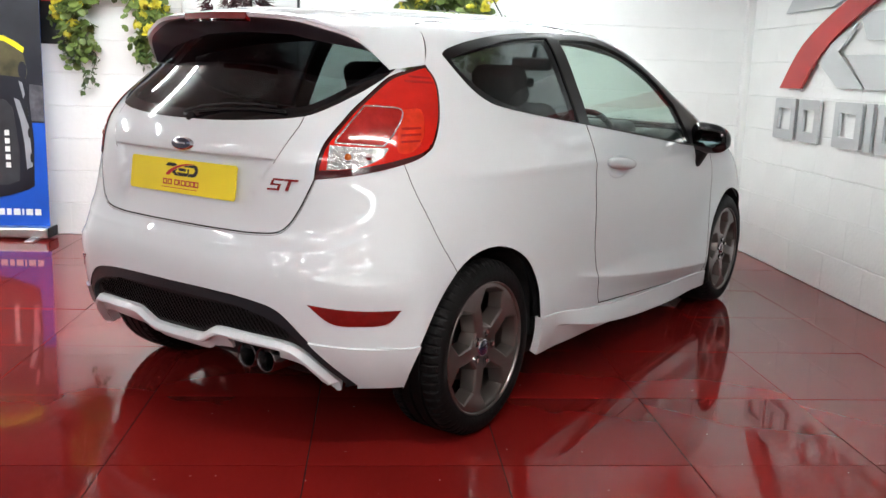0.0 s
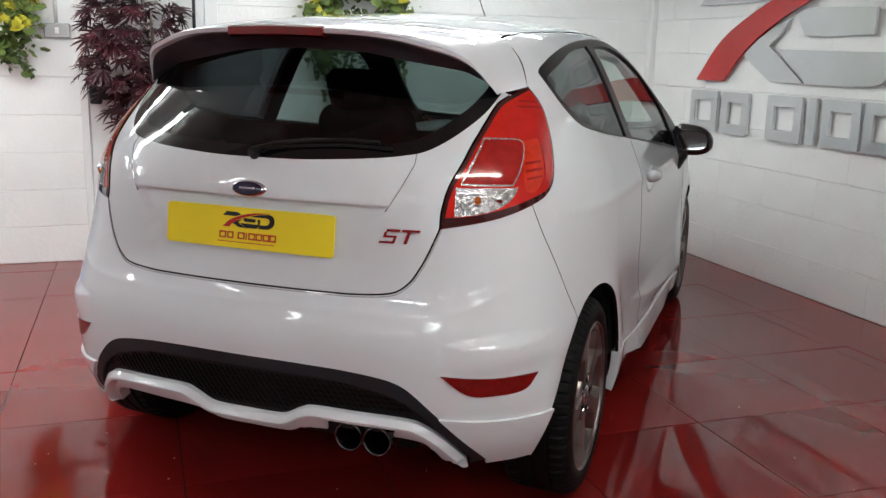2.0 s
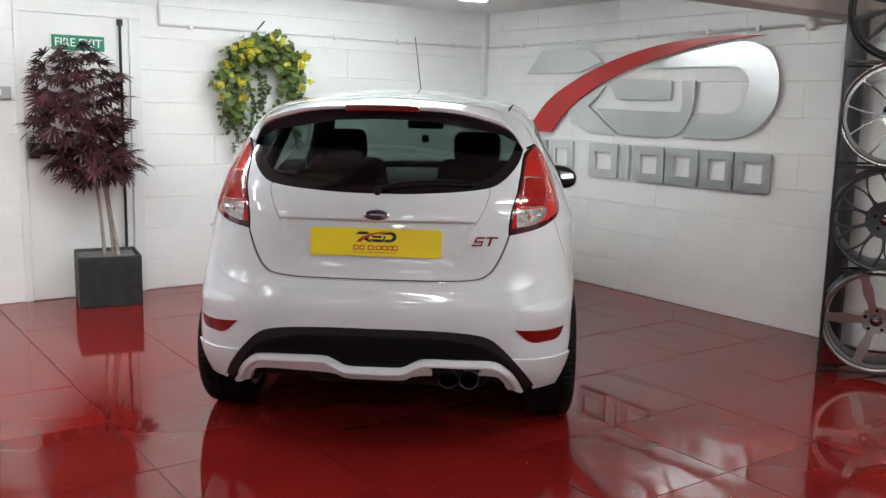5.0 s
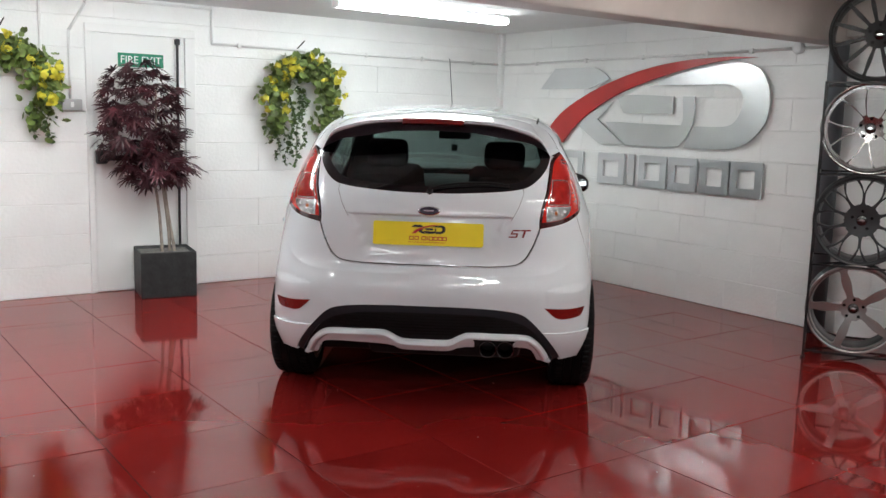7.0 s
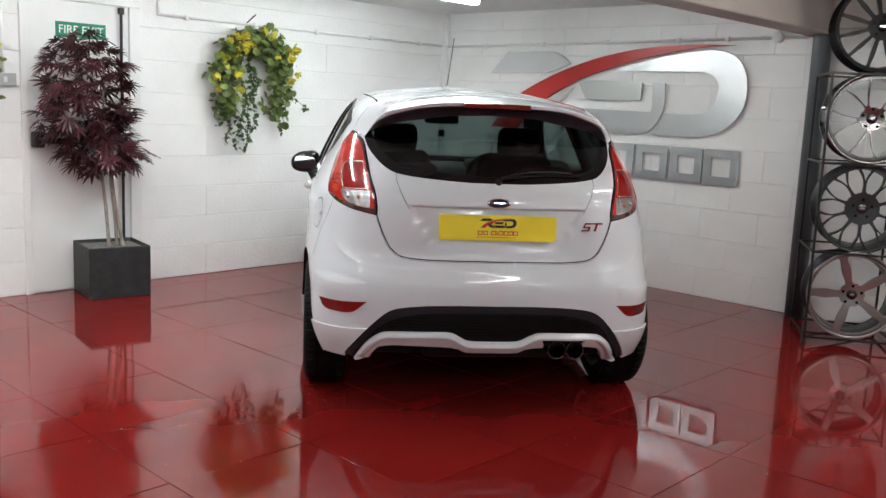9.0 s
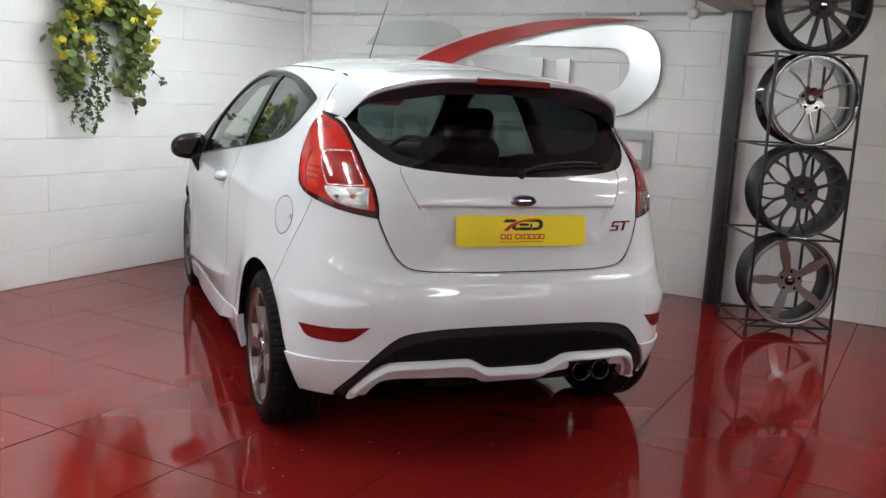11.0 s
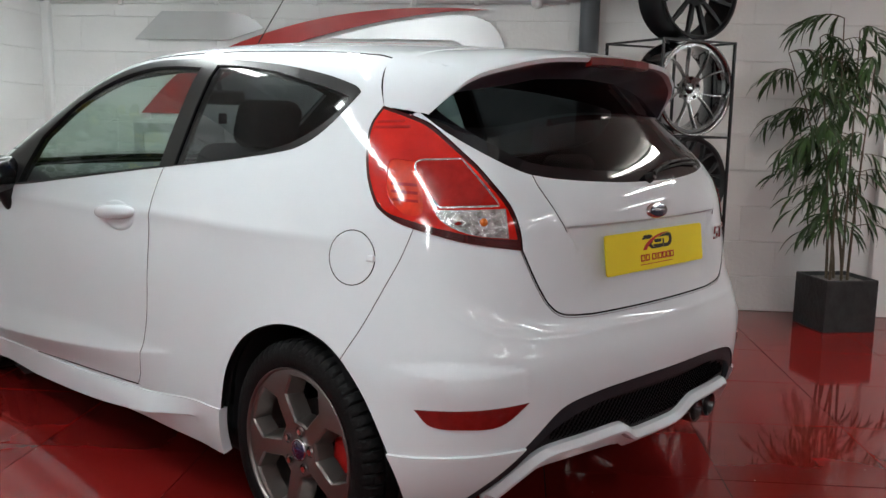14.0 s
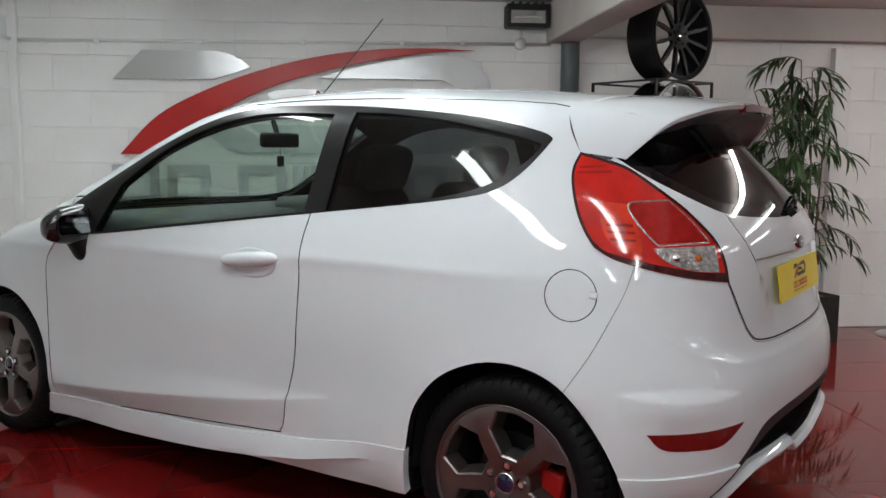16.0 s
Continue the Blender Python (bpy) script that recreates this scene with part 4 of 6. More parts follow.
# the dark lining behind the painted skin
lined = ~np.isin(KIND, ["door_glass", "quarter_glass", "window", "frit"]) & (POS[TRI].mean(1)[:, 2] > 0.25) & (POS[TRI].mean(1)[:, 0] < 2.6)
tl = TRI[lined]
shell("cabin_lining", np.concatenate([POS, POS * FLIP]), np.concatenate([tl, tl[:, ::-1] + len(POS)]), np.concatenate([NRM, NRM * FLIP]), M_TRIM, car, -0.03, 0)
shell("headlining", RP, RT[np.isin(RK, ["roof", "ditch"])], RN, M_TRIM, car, -0.03, 0)
part("floor_pan", box((-0.30, -0.62, 0.21), (3.0, 0.62, 0.30), 0.02), M_TRIM, car)
part("underbody", box((0.38, -0.745, 0.158), (2.11, 0.745, 0.235), 0.02), M_TRIM, car, "black underbody")
part("parcel_shelf", box((-0.46, -0.52, 0.985), (-0.10, 0.52, 1.0), 0.006), M_TRIM, car)
for s in (1, -1):
    for line in (ARCH_REAR, ARCH_FRONT):
        mid = line.mean(0)
        wide = [p for p in mid + (line - mid) * 1.008 if p[1] > 0.275]
        w = bmesh.new()
        rows = [[w.verts.new((p[0], s * y, p[1])) for p in wide] for y in (0.815, 0.58)]
        for i in range(len(wide) - 1):
            w.faces.new((rows[0][i], rows[0][i + 1], rows[1][i + 1], rows[1][i]))
        w.faces.new(rows[1])
        part("wheel_arch_liner", w, M_TRIM, car)


# spoiler: from the roof seam back to a trailing edge that droops to the lights
def spoiler():
    n, m = 33, 9
    us = np.linspace(0, 1, n)
    edge_x = spline([(0, -0.445), (0.2, -0.432), (0.35, -0.398), (0.45, -0.356), (0.53, -0.303), (0.575, -0.235)])
    edge_z = spline([(0, 1.395), (0.2, 1.390), (0.35, 1.374), (0.45, 1.348), (0.53, 1.300), (0.575, 1.226)])
    ye = np.interp(us, [0, 0.7, 1], [0, 0.50, 0.5755])
    edge = np.stack([edge_x(ye), ye, edge_z(ye)], 1)
    root = []
    for u in us:
        if u < 0.7:
            root.append(roof(-0.0785, u / 0.7 * 0.505))
        else:
            k = (u - 0.7) / 0.3
            root.append(skin(*np.array([np.interp(k, [0, 0.3, 1], [-0.079, -0.085, -0.152]), np.interp(k, [0, 0.3, 1], [1.402, 1.372, 1.2435])])))
    root = np.array(root)
    wt = np.interp(us, [0, 0.5, 0.8, 1], [S_REAR, -0.72, -0.36, -0.258])
    wz = np.interp(us, [0, 0.5, 0.8, 1], [1.338, 1.330, 1.285, 1.2345])
    low = skin(wt, wz)
    thick = np.interp(us, [0, 0.7, 1], [0.015, 0.013, 0.002])[:, None] * np.array([[0.15, 0, -1.0]])
    bm = bmesh.new()
    for s in (1, -1):
        rows = []
        for i in range(n):
            row = []
            for v in np.linspace(0, 1, m):
                p = root[i] * (1 - v) + edge[i] * v
                p = p + np.array([0, 0, 0.012]) * math.sin(math.pi * v) * (1 - us[i])
                row.append(p)
            e = edge[i] + thick[i]
            row.append(edge[i] + np.array([-0.006, 0, -0.004]) * (1 - us[i]))
            row.append(e)
            for v in np.linspace(0.12, 1, 5):
                row.append(e * (1 - v) + low[i] * v + np.array([0, 0, 0.012]) * math.sin(math.pi * v) * (1 - us[i]))
            rows.append([bm.verts.new((q[0], s * q[1], q[2])) for q in row])
        for a, b in zip(rows, rows[1:]):
            for j in range(len(a) - 1):
                # faces below the trailing edge take the dark colour that stands for shade
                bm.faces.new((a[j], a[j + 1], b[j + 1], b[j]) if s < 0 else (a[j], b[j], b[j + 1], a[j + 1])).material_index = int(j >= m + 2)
    bmesh.ops.remove_doubles(bm, verts=bm.verts, dist=0.0005)
    bmesh.ops.recalc_face_normals(bm, faces=bm.faces)
    ob = part("spoiler", bm, M_PAINT, car, "white roof spoiler with shade painted on its underside", True)
    ob.data.materials.append(M_UNDERSHADE)
    ob.data.set_sharp_from_angle(angle=math.radians(38))
    lamp = bmesh.new()
    cols = []
    for y in np.linspace(-0.148, 0.148, 17):
        a = abs(y)
        x, z = float(edge_x(a)), float(edge_z(a))
        cols.append([lamp.verts.new(q) for q in ((x + 0.012, y, z + 0.0035), (x - 0.008, y, z - 0.001), (x - 0.008, y, z - 0.022), (x + 0.012, y, z - 0.0285))])
    for a, b in zip(cols, cols[1:]):
        for j in range(3):
            lamp.faces.new((a[j], b[j], b[j + 1], a[j + 1]))
    for c in (cols[0], cols[-1]):
        lamp.faces.new(c)
    bmesh.ops.recalc_face_normals(lamp, faces=lamp.faces)
    part("brake_light", lamp, M_REDDARK, ob, "slim dark red brake light")


spoiler()


M_DISC = material("brake disc steel", (0.035, 0.034, 0.033), 0.4, metal=0.9)
M_CALIPER = material("red caliper paint", (0.45, 0.012, 0.010), 0.3)


# wheels
def rim_face(openings, r_out, holes=()):
    """A wheel's front plate with its openings, flat in x, y."""
    ring = np.array([(r_out * math.cos(a), r_out * math.sin(a)) for a in np.linspace(0, 2 * math.pi, 80, endpoint=False)])
    uv, tri = mesh_plan([(ring, True)] + [(o, True) for o in openings], (-r_out, -r_out), (r_out, r_out), 0.02, 0.02)
    c = uv[tri].mean(1)
    keep = np.hypot(*c.T) < r_out * 0.9995
    for o in openings:
        keep &= ~inside(o, c)
    return uv, tri[keep]


def plate(uv, tri, front, thick):
    """Gives a flat plan thickness: front(r) is the height of its face."""
    bm = bmesh.new()
    r = np.hypot(uv[:, 0], uv[:, 1])
    top = {int(i): bm.verts.new((uv[i, 0], uv[i, 1], front(r[i]))) for i in np.unique(tri)}
    low = {i: bm.verts.new((v.co.x * 0.985, v.co.y * 0.985, v.co.z - thick)) for i, v in top.items()}
    seen = set()
    for a, b, c in tri.tolist():
        f = bm.faces.new((top[a], top[b], top[c]))
        f.smooth = True
        bm.faces.new((low[c], low[b], low[a]))
        seen |= {(a, b), (b, c), (c, a)}
    for a, b in [e for e in seen if (e[1], e[0]) not in seen]:
        bm.faces.new((top[b], top[a], low[a], low[b]))
    bmesh.ops.recalc_face_normals(bm, faces=bm.faces)
    return bm


def turned(poly, a):
    c, s = math.cos(a), math.sin(a)
    return poly @ np.array([[c, s], [-s, c]])


def polar(points, n=5):
    return outline([(r * math.cos(math.radians(a)), r * math.sin(math.radians(a)), *more) for r, a, *more in points], n)


def tyre_mesh(r_in, r_out, w):
    """A low-profile tyre with grooves round and across its tread; axle along z, outer wall at z = 0."""
    n = 360
    prof = [(r_in, -0.004), (r_in + 0.012, 0.004), (r_in + 0.035, 0.006), (r_out - 0.022, 0.0), (r_out - 0.008, -0.010), (r_out, -0.024)]
    for g in (-0.055, -0.10, -0.145):
        prof += [(r_out + 0.001, g + 0.006), (r_out - 0.006, g + 0.004), (r_out - 0.006, g - 0.004), (r_out + 0.001, g - 0.006)]
    prof += [(r_out, -w + 0.024), (r_out - 0.02, -w + 0.004), (r_in, -w)]
    bm = spun(prof, n)
    for v in bm.verts:
        r = math.hypot(v.co.x, v.co.y)
        if r > r_out - 0.012 and -w + 0.006 < v.co.z < -0.006:
            k = round(math.atan2(v.co.y, v.co.x) / (2 * math.pi) * n)
            if k % 6 == (0 if v.co.z > -0.1 else 3) and not -0.15 < v.co.z < -0.05:
                v.co.x *= 1 - 0.007 / r
                v.co.y *= 1 - 0.007 / r
    return bm


OPEN5 = polar([(0.076, -20, 1), (0.073, 0), (0.076, 20, 1), (0.160, 29, 1), (0.2125, 17, 1), (0.2145, 0), (0.2125, -17, 1), (0.160, -29, 1)], 5)


def spoke_face(openings, r_out):
    """The spokes as one casting: face, slanting flanks into each opening, back."""
    uv, tri = rim_face(openings, r_out)
    face = lambda r: -0.003 - 0.020 * max(0.0, 1 - r / 0.17) ** 2 - 0.003 * max(0.0, (r - 0.205) / 0.02)  # noqa: E731
    bm = bmesh.new()
    r = np.hypot(uv[:, 0], uv[:, 1])
    top = {int(i): bm.verts.new((uv[i, 0], uv[i, 1], face(r[i]))) for i in np.unique(tri)}
    seen = set()
    for a, b, c in tri.tolist():
        bm.faces.new((top[a], top[b], top[c])).smooth = True
        seen |= {(a, b), (b, c), (c, a)}
    mid, low = {}, {}
    for a, b in [e for e in seen if (e[1], e[0]) not in seen]:
        for i in (a, b):
            if i in mid:
                continue
            o = min(openings, key=lambda q: np.min(np.sum((q - uv[i]) ** 2, 1)))
            d = o.mean(0) - uv[i] if np.min(np.sum((o - uv[i]) ** 2, 1)) < 1e-6 else np.zeros(2)
            d = d / max(np.linalg.norm(d), 1e-6)
            p = uv[i] + d * 0.006
            mid[i] = bm.verts.new((p[0], p[1], face(r[i]) - 0.005))
            p = uv[i] + d * 0.020
            low[i] = bm.verts.new((p[0], p[1], face(r[i]) - 0.050))
        bm.faces.new((top[b], top[a], mid[a], mid[b]))
        bm.faces.new((mid[b], mid[a], low[a], low[b]))
    bmesh.ops.recalc_face_normals(bm, faces=bm.faces)
    return bm


def road_wheel():
    """One wheel, axle along z, its outer side up."""
    w = new("wheel")
    w.parent = car
    part("tyre", tyre_mesh(0.226, 0.304, 0.205), M_RUBBER, w, "low-profile black tyre", False).data.set_sharp_from_angle(angle=math.radians(30))
    rim = part("rim", spun([(0.2285, -0.006), (0.2315, 0.001), (0.2290, 0.0035), (0.2255, 0.001), (0.2225, -0.010), (0.209, -0.06), (0.203, -0.19), (0.226, -0.2), (0.2285, -0.19)], 72), M_ALLOY, w, "dark grey alloy rim", True)
    part("spokes", spoke_face([turned(OPEN5, i * math.tau / 5 + math.radians(90)) for i in range(5)], 0.2250), M_ALLOY, rim).data.set_sharp_from_angle(angle=math.radians(18))
    for i in range(5):
        a = i * math.tau / 5 + math.radians(126 + 36)
        part("nut_well", spun([(0.0165, -0.0245), (0.0125, -0.030), (0.0, -0.030)], 20, Matrix.Translation((0.054 * math.cos(a), 0.054 * math.sin(a), 0.0155))), M_BLACK, rim)
        part("wheel_nut", rod((0.054 * math.cos(a), 0.054 * math.sin(a), -0.05), (0.054 * math.cos(a), 0.054 * math.sin(a), -0.004), 0.0092, 6), M_CHROME, rim)
    part("centre_cap", spun([(0.0, -0.006), (0.024, -0.007), (0.028, -0.010), (0.030, -0.03)], 32), M_BLUE, rim, "dark blue centre cap", True)
    part("cap_ring", spun([(0.027, -0.008), (0.0295, -0.007), (0.031, -0.012), (0.031, -0.03)], 32), M_CHROME, rim, smooth=True)
    part("brake_disc", spun([(0.06, -0.085), (0.128, -0.085), (0.128, -0.105), (0.06, -0.105)], 48, closed=True), M_DISC, w, "dark steel brake disc")
    part("caliper", box((0.075, -0.06, -0.12), (0.15, 0.06, -0.066), 0.012), M_CALIPER, w, "red brake caliper")
    part("hub", rod((0, 0, -0.2), (0, 0, -0.055), 0.07, 24), M_BLACK, w)
    return w


def set_wheel(w, x, s, turn):
    w.matrix_basis = Matrix.Translation((x, s * 0.832, 0.304)) @ Matrix.Rotation(math.radians(-90 * s), 4, "X") @ Matrix.Rotation(math.radians(turn), 4, "Z")


first = road_wheel()
set_wheel(first, 0, 1, 171)
for x, s, turn in ((0, -1, 202), (AXLE, 1, 40), (AXLE, -1, 5)):
    set_wheel(copy_thing(first, Matrix()), x, s, turn)


# fittings on the tail
def on_skin(y, z, out=0.0):
    """A pose on the tail: z out of the panel, x along the car's width."""
    p = skin(float(unroll(np.array(rear_limit(y, z)), np.array(abs(y)))), z) * np.array([1, 1 if y >= 0 else -1, 1])
    n = normals(p + np.array([0, 1e-6, 0]))
    n = Vector(n)
    r = Vector((0, 0, 1)).cross(n).normalized()
    m = Matrix((r, n.cross(r), n)).transposed().to_4x4()
    return Matrix.Translation(Vector(p) + n * out) @ m


plate_m = pose(-0.5915, 0, 0.859, 0, 0, 0) @ Matrix(((0, 0.125, -0.992, 0), (-1, 0, 0, 0), (0, 0.992, 0.125, 0), (0, 0, 0, 1)))
number_plate = part("dealer_plate", prism([tuple(p) for p in outline([(-0.26, -0.050), (-0.26, 0.050), (-0.252, 0.0555), (0.252, 0.0555), (0.26, 0.050), (0.26, -0.050), (0.252, -0.0555), (-0.252, -0.0555)], 1)[::-1]], 0.004, plate_m), M_YELLOW, tailgate,
                    "yellow dealer plate with a printed emblem")


def on_plate(bm, z=0.0042):
    bmesh.ops.transform(bm, matrix=plate_m @ Matrix.Translation((0, 0, z)), verts=bm.verts)
    return bm


# the emblem, in the plan of the wall that it also hangs on
EMBLEM = {
    "flag": outline([(6.40, 1.680, 1), (6.214, 1.863, 1), (5.90, 1.864), (5.72, 1.860), (5.60, 1.815), (5.529, 1.762, 1), (5.769, 1.682, 1)], 5),
    "arc": outline([(4.07, 1.893, 1), (4.368, 1.903), (4.742, 1.888), (5.095, 1.839), (5.448, 1.752), (5.796, 1.625), (6.12, 1.452), (6.366, 1.200, 1), (6.066, 1.200, 1), (5.948, 1.326), (5.724, 1.484), (5.438, 1.624), (5.140, 1.722), (4.737, 1.818), (4.366, 1.876)], 6),
    "leg": outline([(5.93, 1.385, 1), (5.70, 1.49), (5.481, 1.572, 1), (5.56, 1.49), (5.655, 1.421, 1), (5.330, 1.212, 1), (5.618, 1.210, 1)], 4),
    "box": outline([(5.43, 1.60, 1), (5.275, 1.628), (4.832, 1.614, 1), (4.833, 1.475, 1), (5.30, 1.473), (5.37, 1.51)], 4),
    "hook": outline([(4.732, 1.613, 1), (4.622, 1.613, 1), (4.620, 1.44), (4.66, 1.33), (4.72, 1.255), (4.83, 1.214), (5.31, 1.207, 1), (5.56, 1.40, 1), (4.80, 1.389), (4.735, 1.40), (4.72, 1.46)], 5),
    "bow": outline([(5.112, 1.702, 1), (4.736, 1.798), (4.40, 1.848), (4.21, 1.858), (4.057, 1.809), (3.975, 1.70), (3.952, 1.56), (3.975, 1.43), (4.055, 1.324), (4.14, 1.262), (4.242, 1.229), (4.36, 1.214), (4.70, 1.212, 1), (4.605, 1.384, 1), (4.37, 1.386), (4.27, 1.405), (4.208, 1.466),
                    (4.174, 1.577), (4.205, 1.655), (4.295, 1.702, 1)], 6),
}
NAME_SLOTS = ((6.425, 6.125), (6.075, 5.805), (5.620, 5.315), (5.270, 5.200), (5.150, 4.862), (4.835, 4.558), (4.528, 4.258), (4.245, 3.967))
for k, shape in EMBLEM.items():
    small = [((5.18 - y) * 0.066, (z - 1.19) * 0.062) for y, z in shape]
    part("emblem_arc" if k == "arc" else "emblem_bar", on_plate(prism(small, 0.0006), 0.0052 if k == "arc" else 0.0044), M_REDINK if k == "arc" else M_INK, number_plate)
for y1, y0 in NAME_SLOTS:
    x0, x1, w = (5.19 - y1) * 0.072, (5.19 - y0) * 0.072, 0.0038
    b = bmesh.new()
    for z in (-0.0305, -0.0156) if x1 - x0 > 0.01 else ():
        add_box(b, (x0 + w, z, 0), (x1 - w, z + w, 0.0007))
    for x in (x0, x1 - w) if x1 - x0 > 0.01 else (x0,):
        add_box(b, (x, -0.0305, 0), (x + w, -0.0118, 0.0007))
    part("print_box", on_plate(b), M_REDINK, number_plate)
part("print_line", on_plate(box((-0.094, -0.0405, 0), (0.082, -0.0385, 0.0006), 0.0)), M_REDINK, number_plate)
badge_m = on_skin(0.0, 0.967, 0.0)
badge = part("oval_badge", spun([(0.0, 0.010), (0.040, 0.009), (0.0505, 0.006), (0.054, 0.0)], 40, badge_m @ Matrix.Diagonal((1, 0.42, 1, 1))), M_CHROME, tailgate, "chrome-edged dark blue oval badge", True)
part("badge_field", spun([(0.0, 0.0108), (0.040, 0.0100), (0.0445, 0.0092)], 40, badge_m @ Matrix.Diagonal((1, 0.40, 1, 1))), M_BLUE, badge, smooth=True)
part("badge_script", box((-0.024, -0.003, 0.0105), (0.024, 0.003, 0.0118), 0.001, badge_m), M_CHROME, badge)
M_BADGE = material("dark red enamel", (0.22, 0.010, 0.012), 0.2, coat=0.8)
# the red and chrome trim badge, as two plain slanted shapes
st_m = on_skin(-0.431, 0.8705, 0.0)
for x0, bars in ((-0.050, ((0.004, 0.014, 0.046, 0.022), (0.0, -0.004, 0.008, 0.014), (0.0, -0.004, 0.042, 0.003), (0.034, -0.022, 0.042, -0.003), (-0.006, -0.022, 0.042, -0.015))), (0.002, ((0.0, 0.014, 0.056, 0.022), (0.018, -0.022, 0.029, 0.014)))):
    for k, (a, b, c, d) in enumerate(bars):
        sh = [(x0 + a + b * 0.35, b), (x0 + c + b * 0.35, b), (x0 + c + d * 0.35, d), (x0 + a + d * 0.35, d)]
        sh = [(0.84 * px - 0.002, 0.84 * py) for px, py in sh]
        part("trim_badge_bar", prism(sh, 0.004 + 0.0002 * k, st_m), M_BADGE, tailgate, "dark red trim badge bar")
# wiper
wb = bmesh.new()
wm = on_skin(0.0, 1.056)
add_rod(wb, wm @ Vector((0, 0, 0)), wm @ Vector((0, 0, 0.022)), 0.016, 14, 0.011)
arm = [on_skin(-y, z, o).translation for y, z, o in ((0.0, 1.060, 0.024), (0.06, 1.077, 0.022), (0.14, 1.090, 0.016), (0.24, 1.096, 0.012), (0.34, 1.094, 0.009))]
for a, b in zip(arm, arm[1:]):
    add_rod(wb, a, b, 0.0065, 8, 0.005)
blade = [on_skin(-y, z, 0.006).translation for y, z in ((0.03, 1.070), (0.14, 1.082), (0.26, 1.088), (0.375, 1.082))]
for a, b in zip(blade, blade[1:]):
    add_rod(wb, a, b, 0.0045, 6)
part("rear_wiper", wb, M_BLACK, car, "black rear wiper")
# exhaust
for y in (-0.298, -0.382):
    m = Matrix.Translation((-0.594, y, 0.312)) @ Matrix.Rotation(math.radians(90), 4, "Y")
    part("exhaust_tip", spun([(0.0355, 0.16), (0.036, 0.004), (0.040, 0.0), (0.042, 0.006), (0.042, 0.16)], 32, m), M_DARKCHROME, car, "dark chrome exhaust tip", True)
part("exhaust_box", box((-0.46, -0.46, 0.23), (-0.25, 0.30, 0.37), 0.04), M_TRIM, car)
# honeycomb ribs of the diffuser insert
hb = bmesh.new()
_c = np.array([(-0.47 + 0.0182 * i + (0.0091 if row % 2 else 0), 0.372 + row * 0.0155) for row in range(7) for i in range(52)])
_q = np.stack([unroll(rear_limit(_c[:, 0], _c[:, 1]), np.abs(_c[:, 0])), _c[:, 1]], 1)
for y, z in _c[inside(inset(O["grille"], 0.012), _q) & ~inside(inset(O["lip"], -0.006), _q)]:
    bmesh.ops.create_cone(hb, cap_ends=False, segments=6, radius1=0.0085, radius2=0.0075, depth=0.006, matrix=on_skin(float(y), float(z), -0.020))
part("diffuser_mesh", hb, M_BLACKGLOSS, diffuser, "black honeycomb mesh")
# door handles and fuel flap lip
for s, d in zip((1, -1), doors):
    y = float(side_limit(np.array(0.99), np.array(0.878)))
    hm = Matrix.Translation((0.988, s * (y + 0.006), 0.877)) @ Matrix.Rotation(math.radians(5), 4, "Y")
    b = bmesh.new()
    bmesh.ops.create_uvsphere(b, u_segments=28, v_segments=14, radius=1.0)
    for v in b.verts:
        x, yy, z = v.co
        v.co = (0.132 * math.copysign(abs(x) ** 0.8, x), 0.030 * yy, 0.026 * math.copysign(abs(z) ** 0.8, z))
    bmesh.ops.transform(b, matrix=hm, verts=b.verts)
    h = part("door_handle", b, M_PAINT, d, "white door handle", True)
    part("handle_cup", spun([(0.0, 0.0), (0.040, 0.0004), (0.050, 0.0025), (0.054, -0.002)], 32, Matrix.Translation((0.975, s * (y + 0.0005), 0.866)) @ Matrix.Rotation(math.radians(-90 * s), 4, "X") @ Matrix.Diagonal((2.0, 0.95, 1, 1))), M_PAINT, d, smooth=True)
fp = skin(-0.207, 0.861)
fn = normals(fp)
part("flap_grip", box((-0.012, -0.004, -0.009), (0.012, 0.008, 0.009), 0.004, Matrix.Translation(fp + fn * 0.004) @ Vector(fn).to_track_quat("Y", "Z").to_matrix().to_4x4()), M_PAINT, flap)


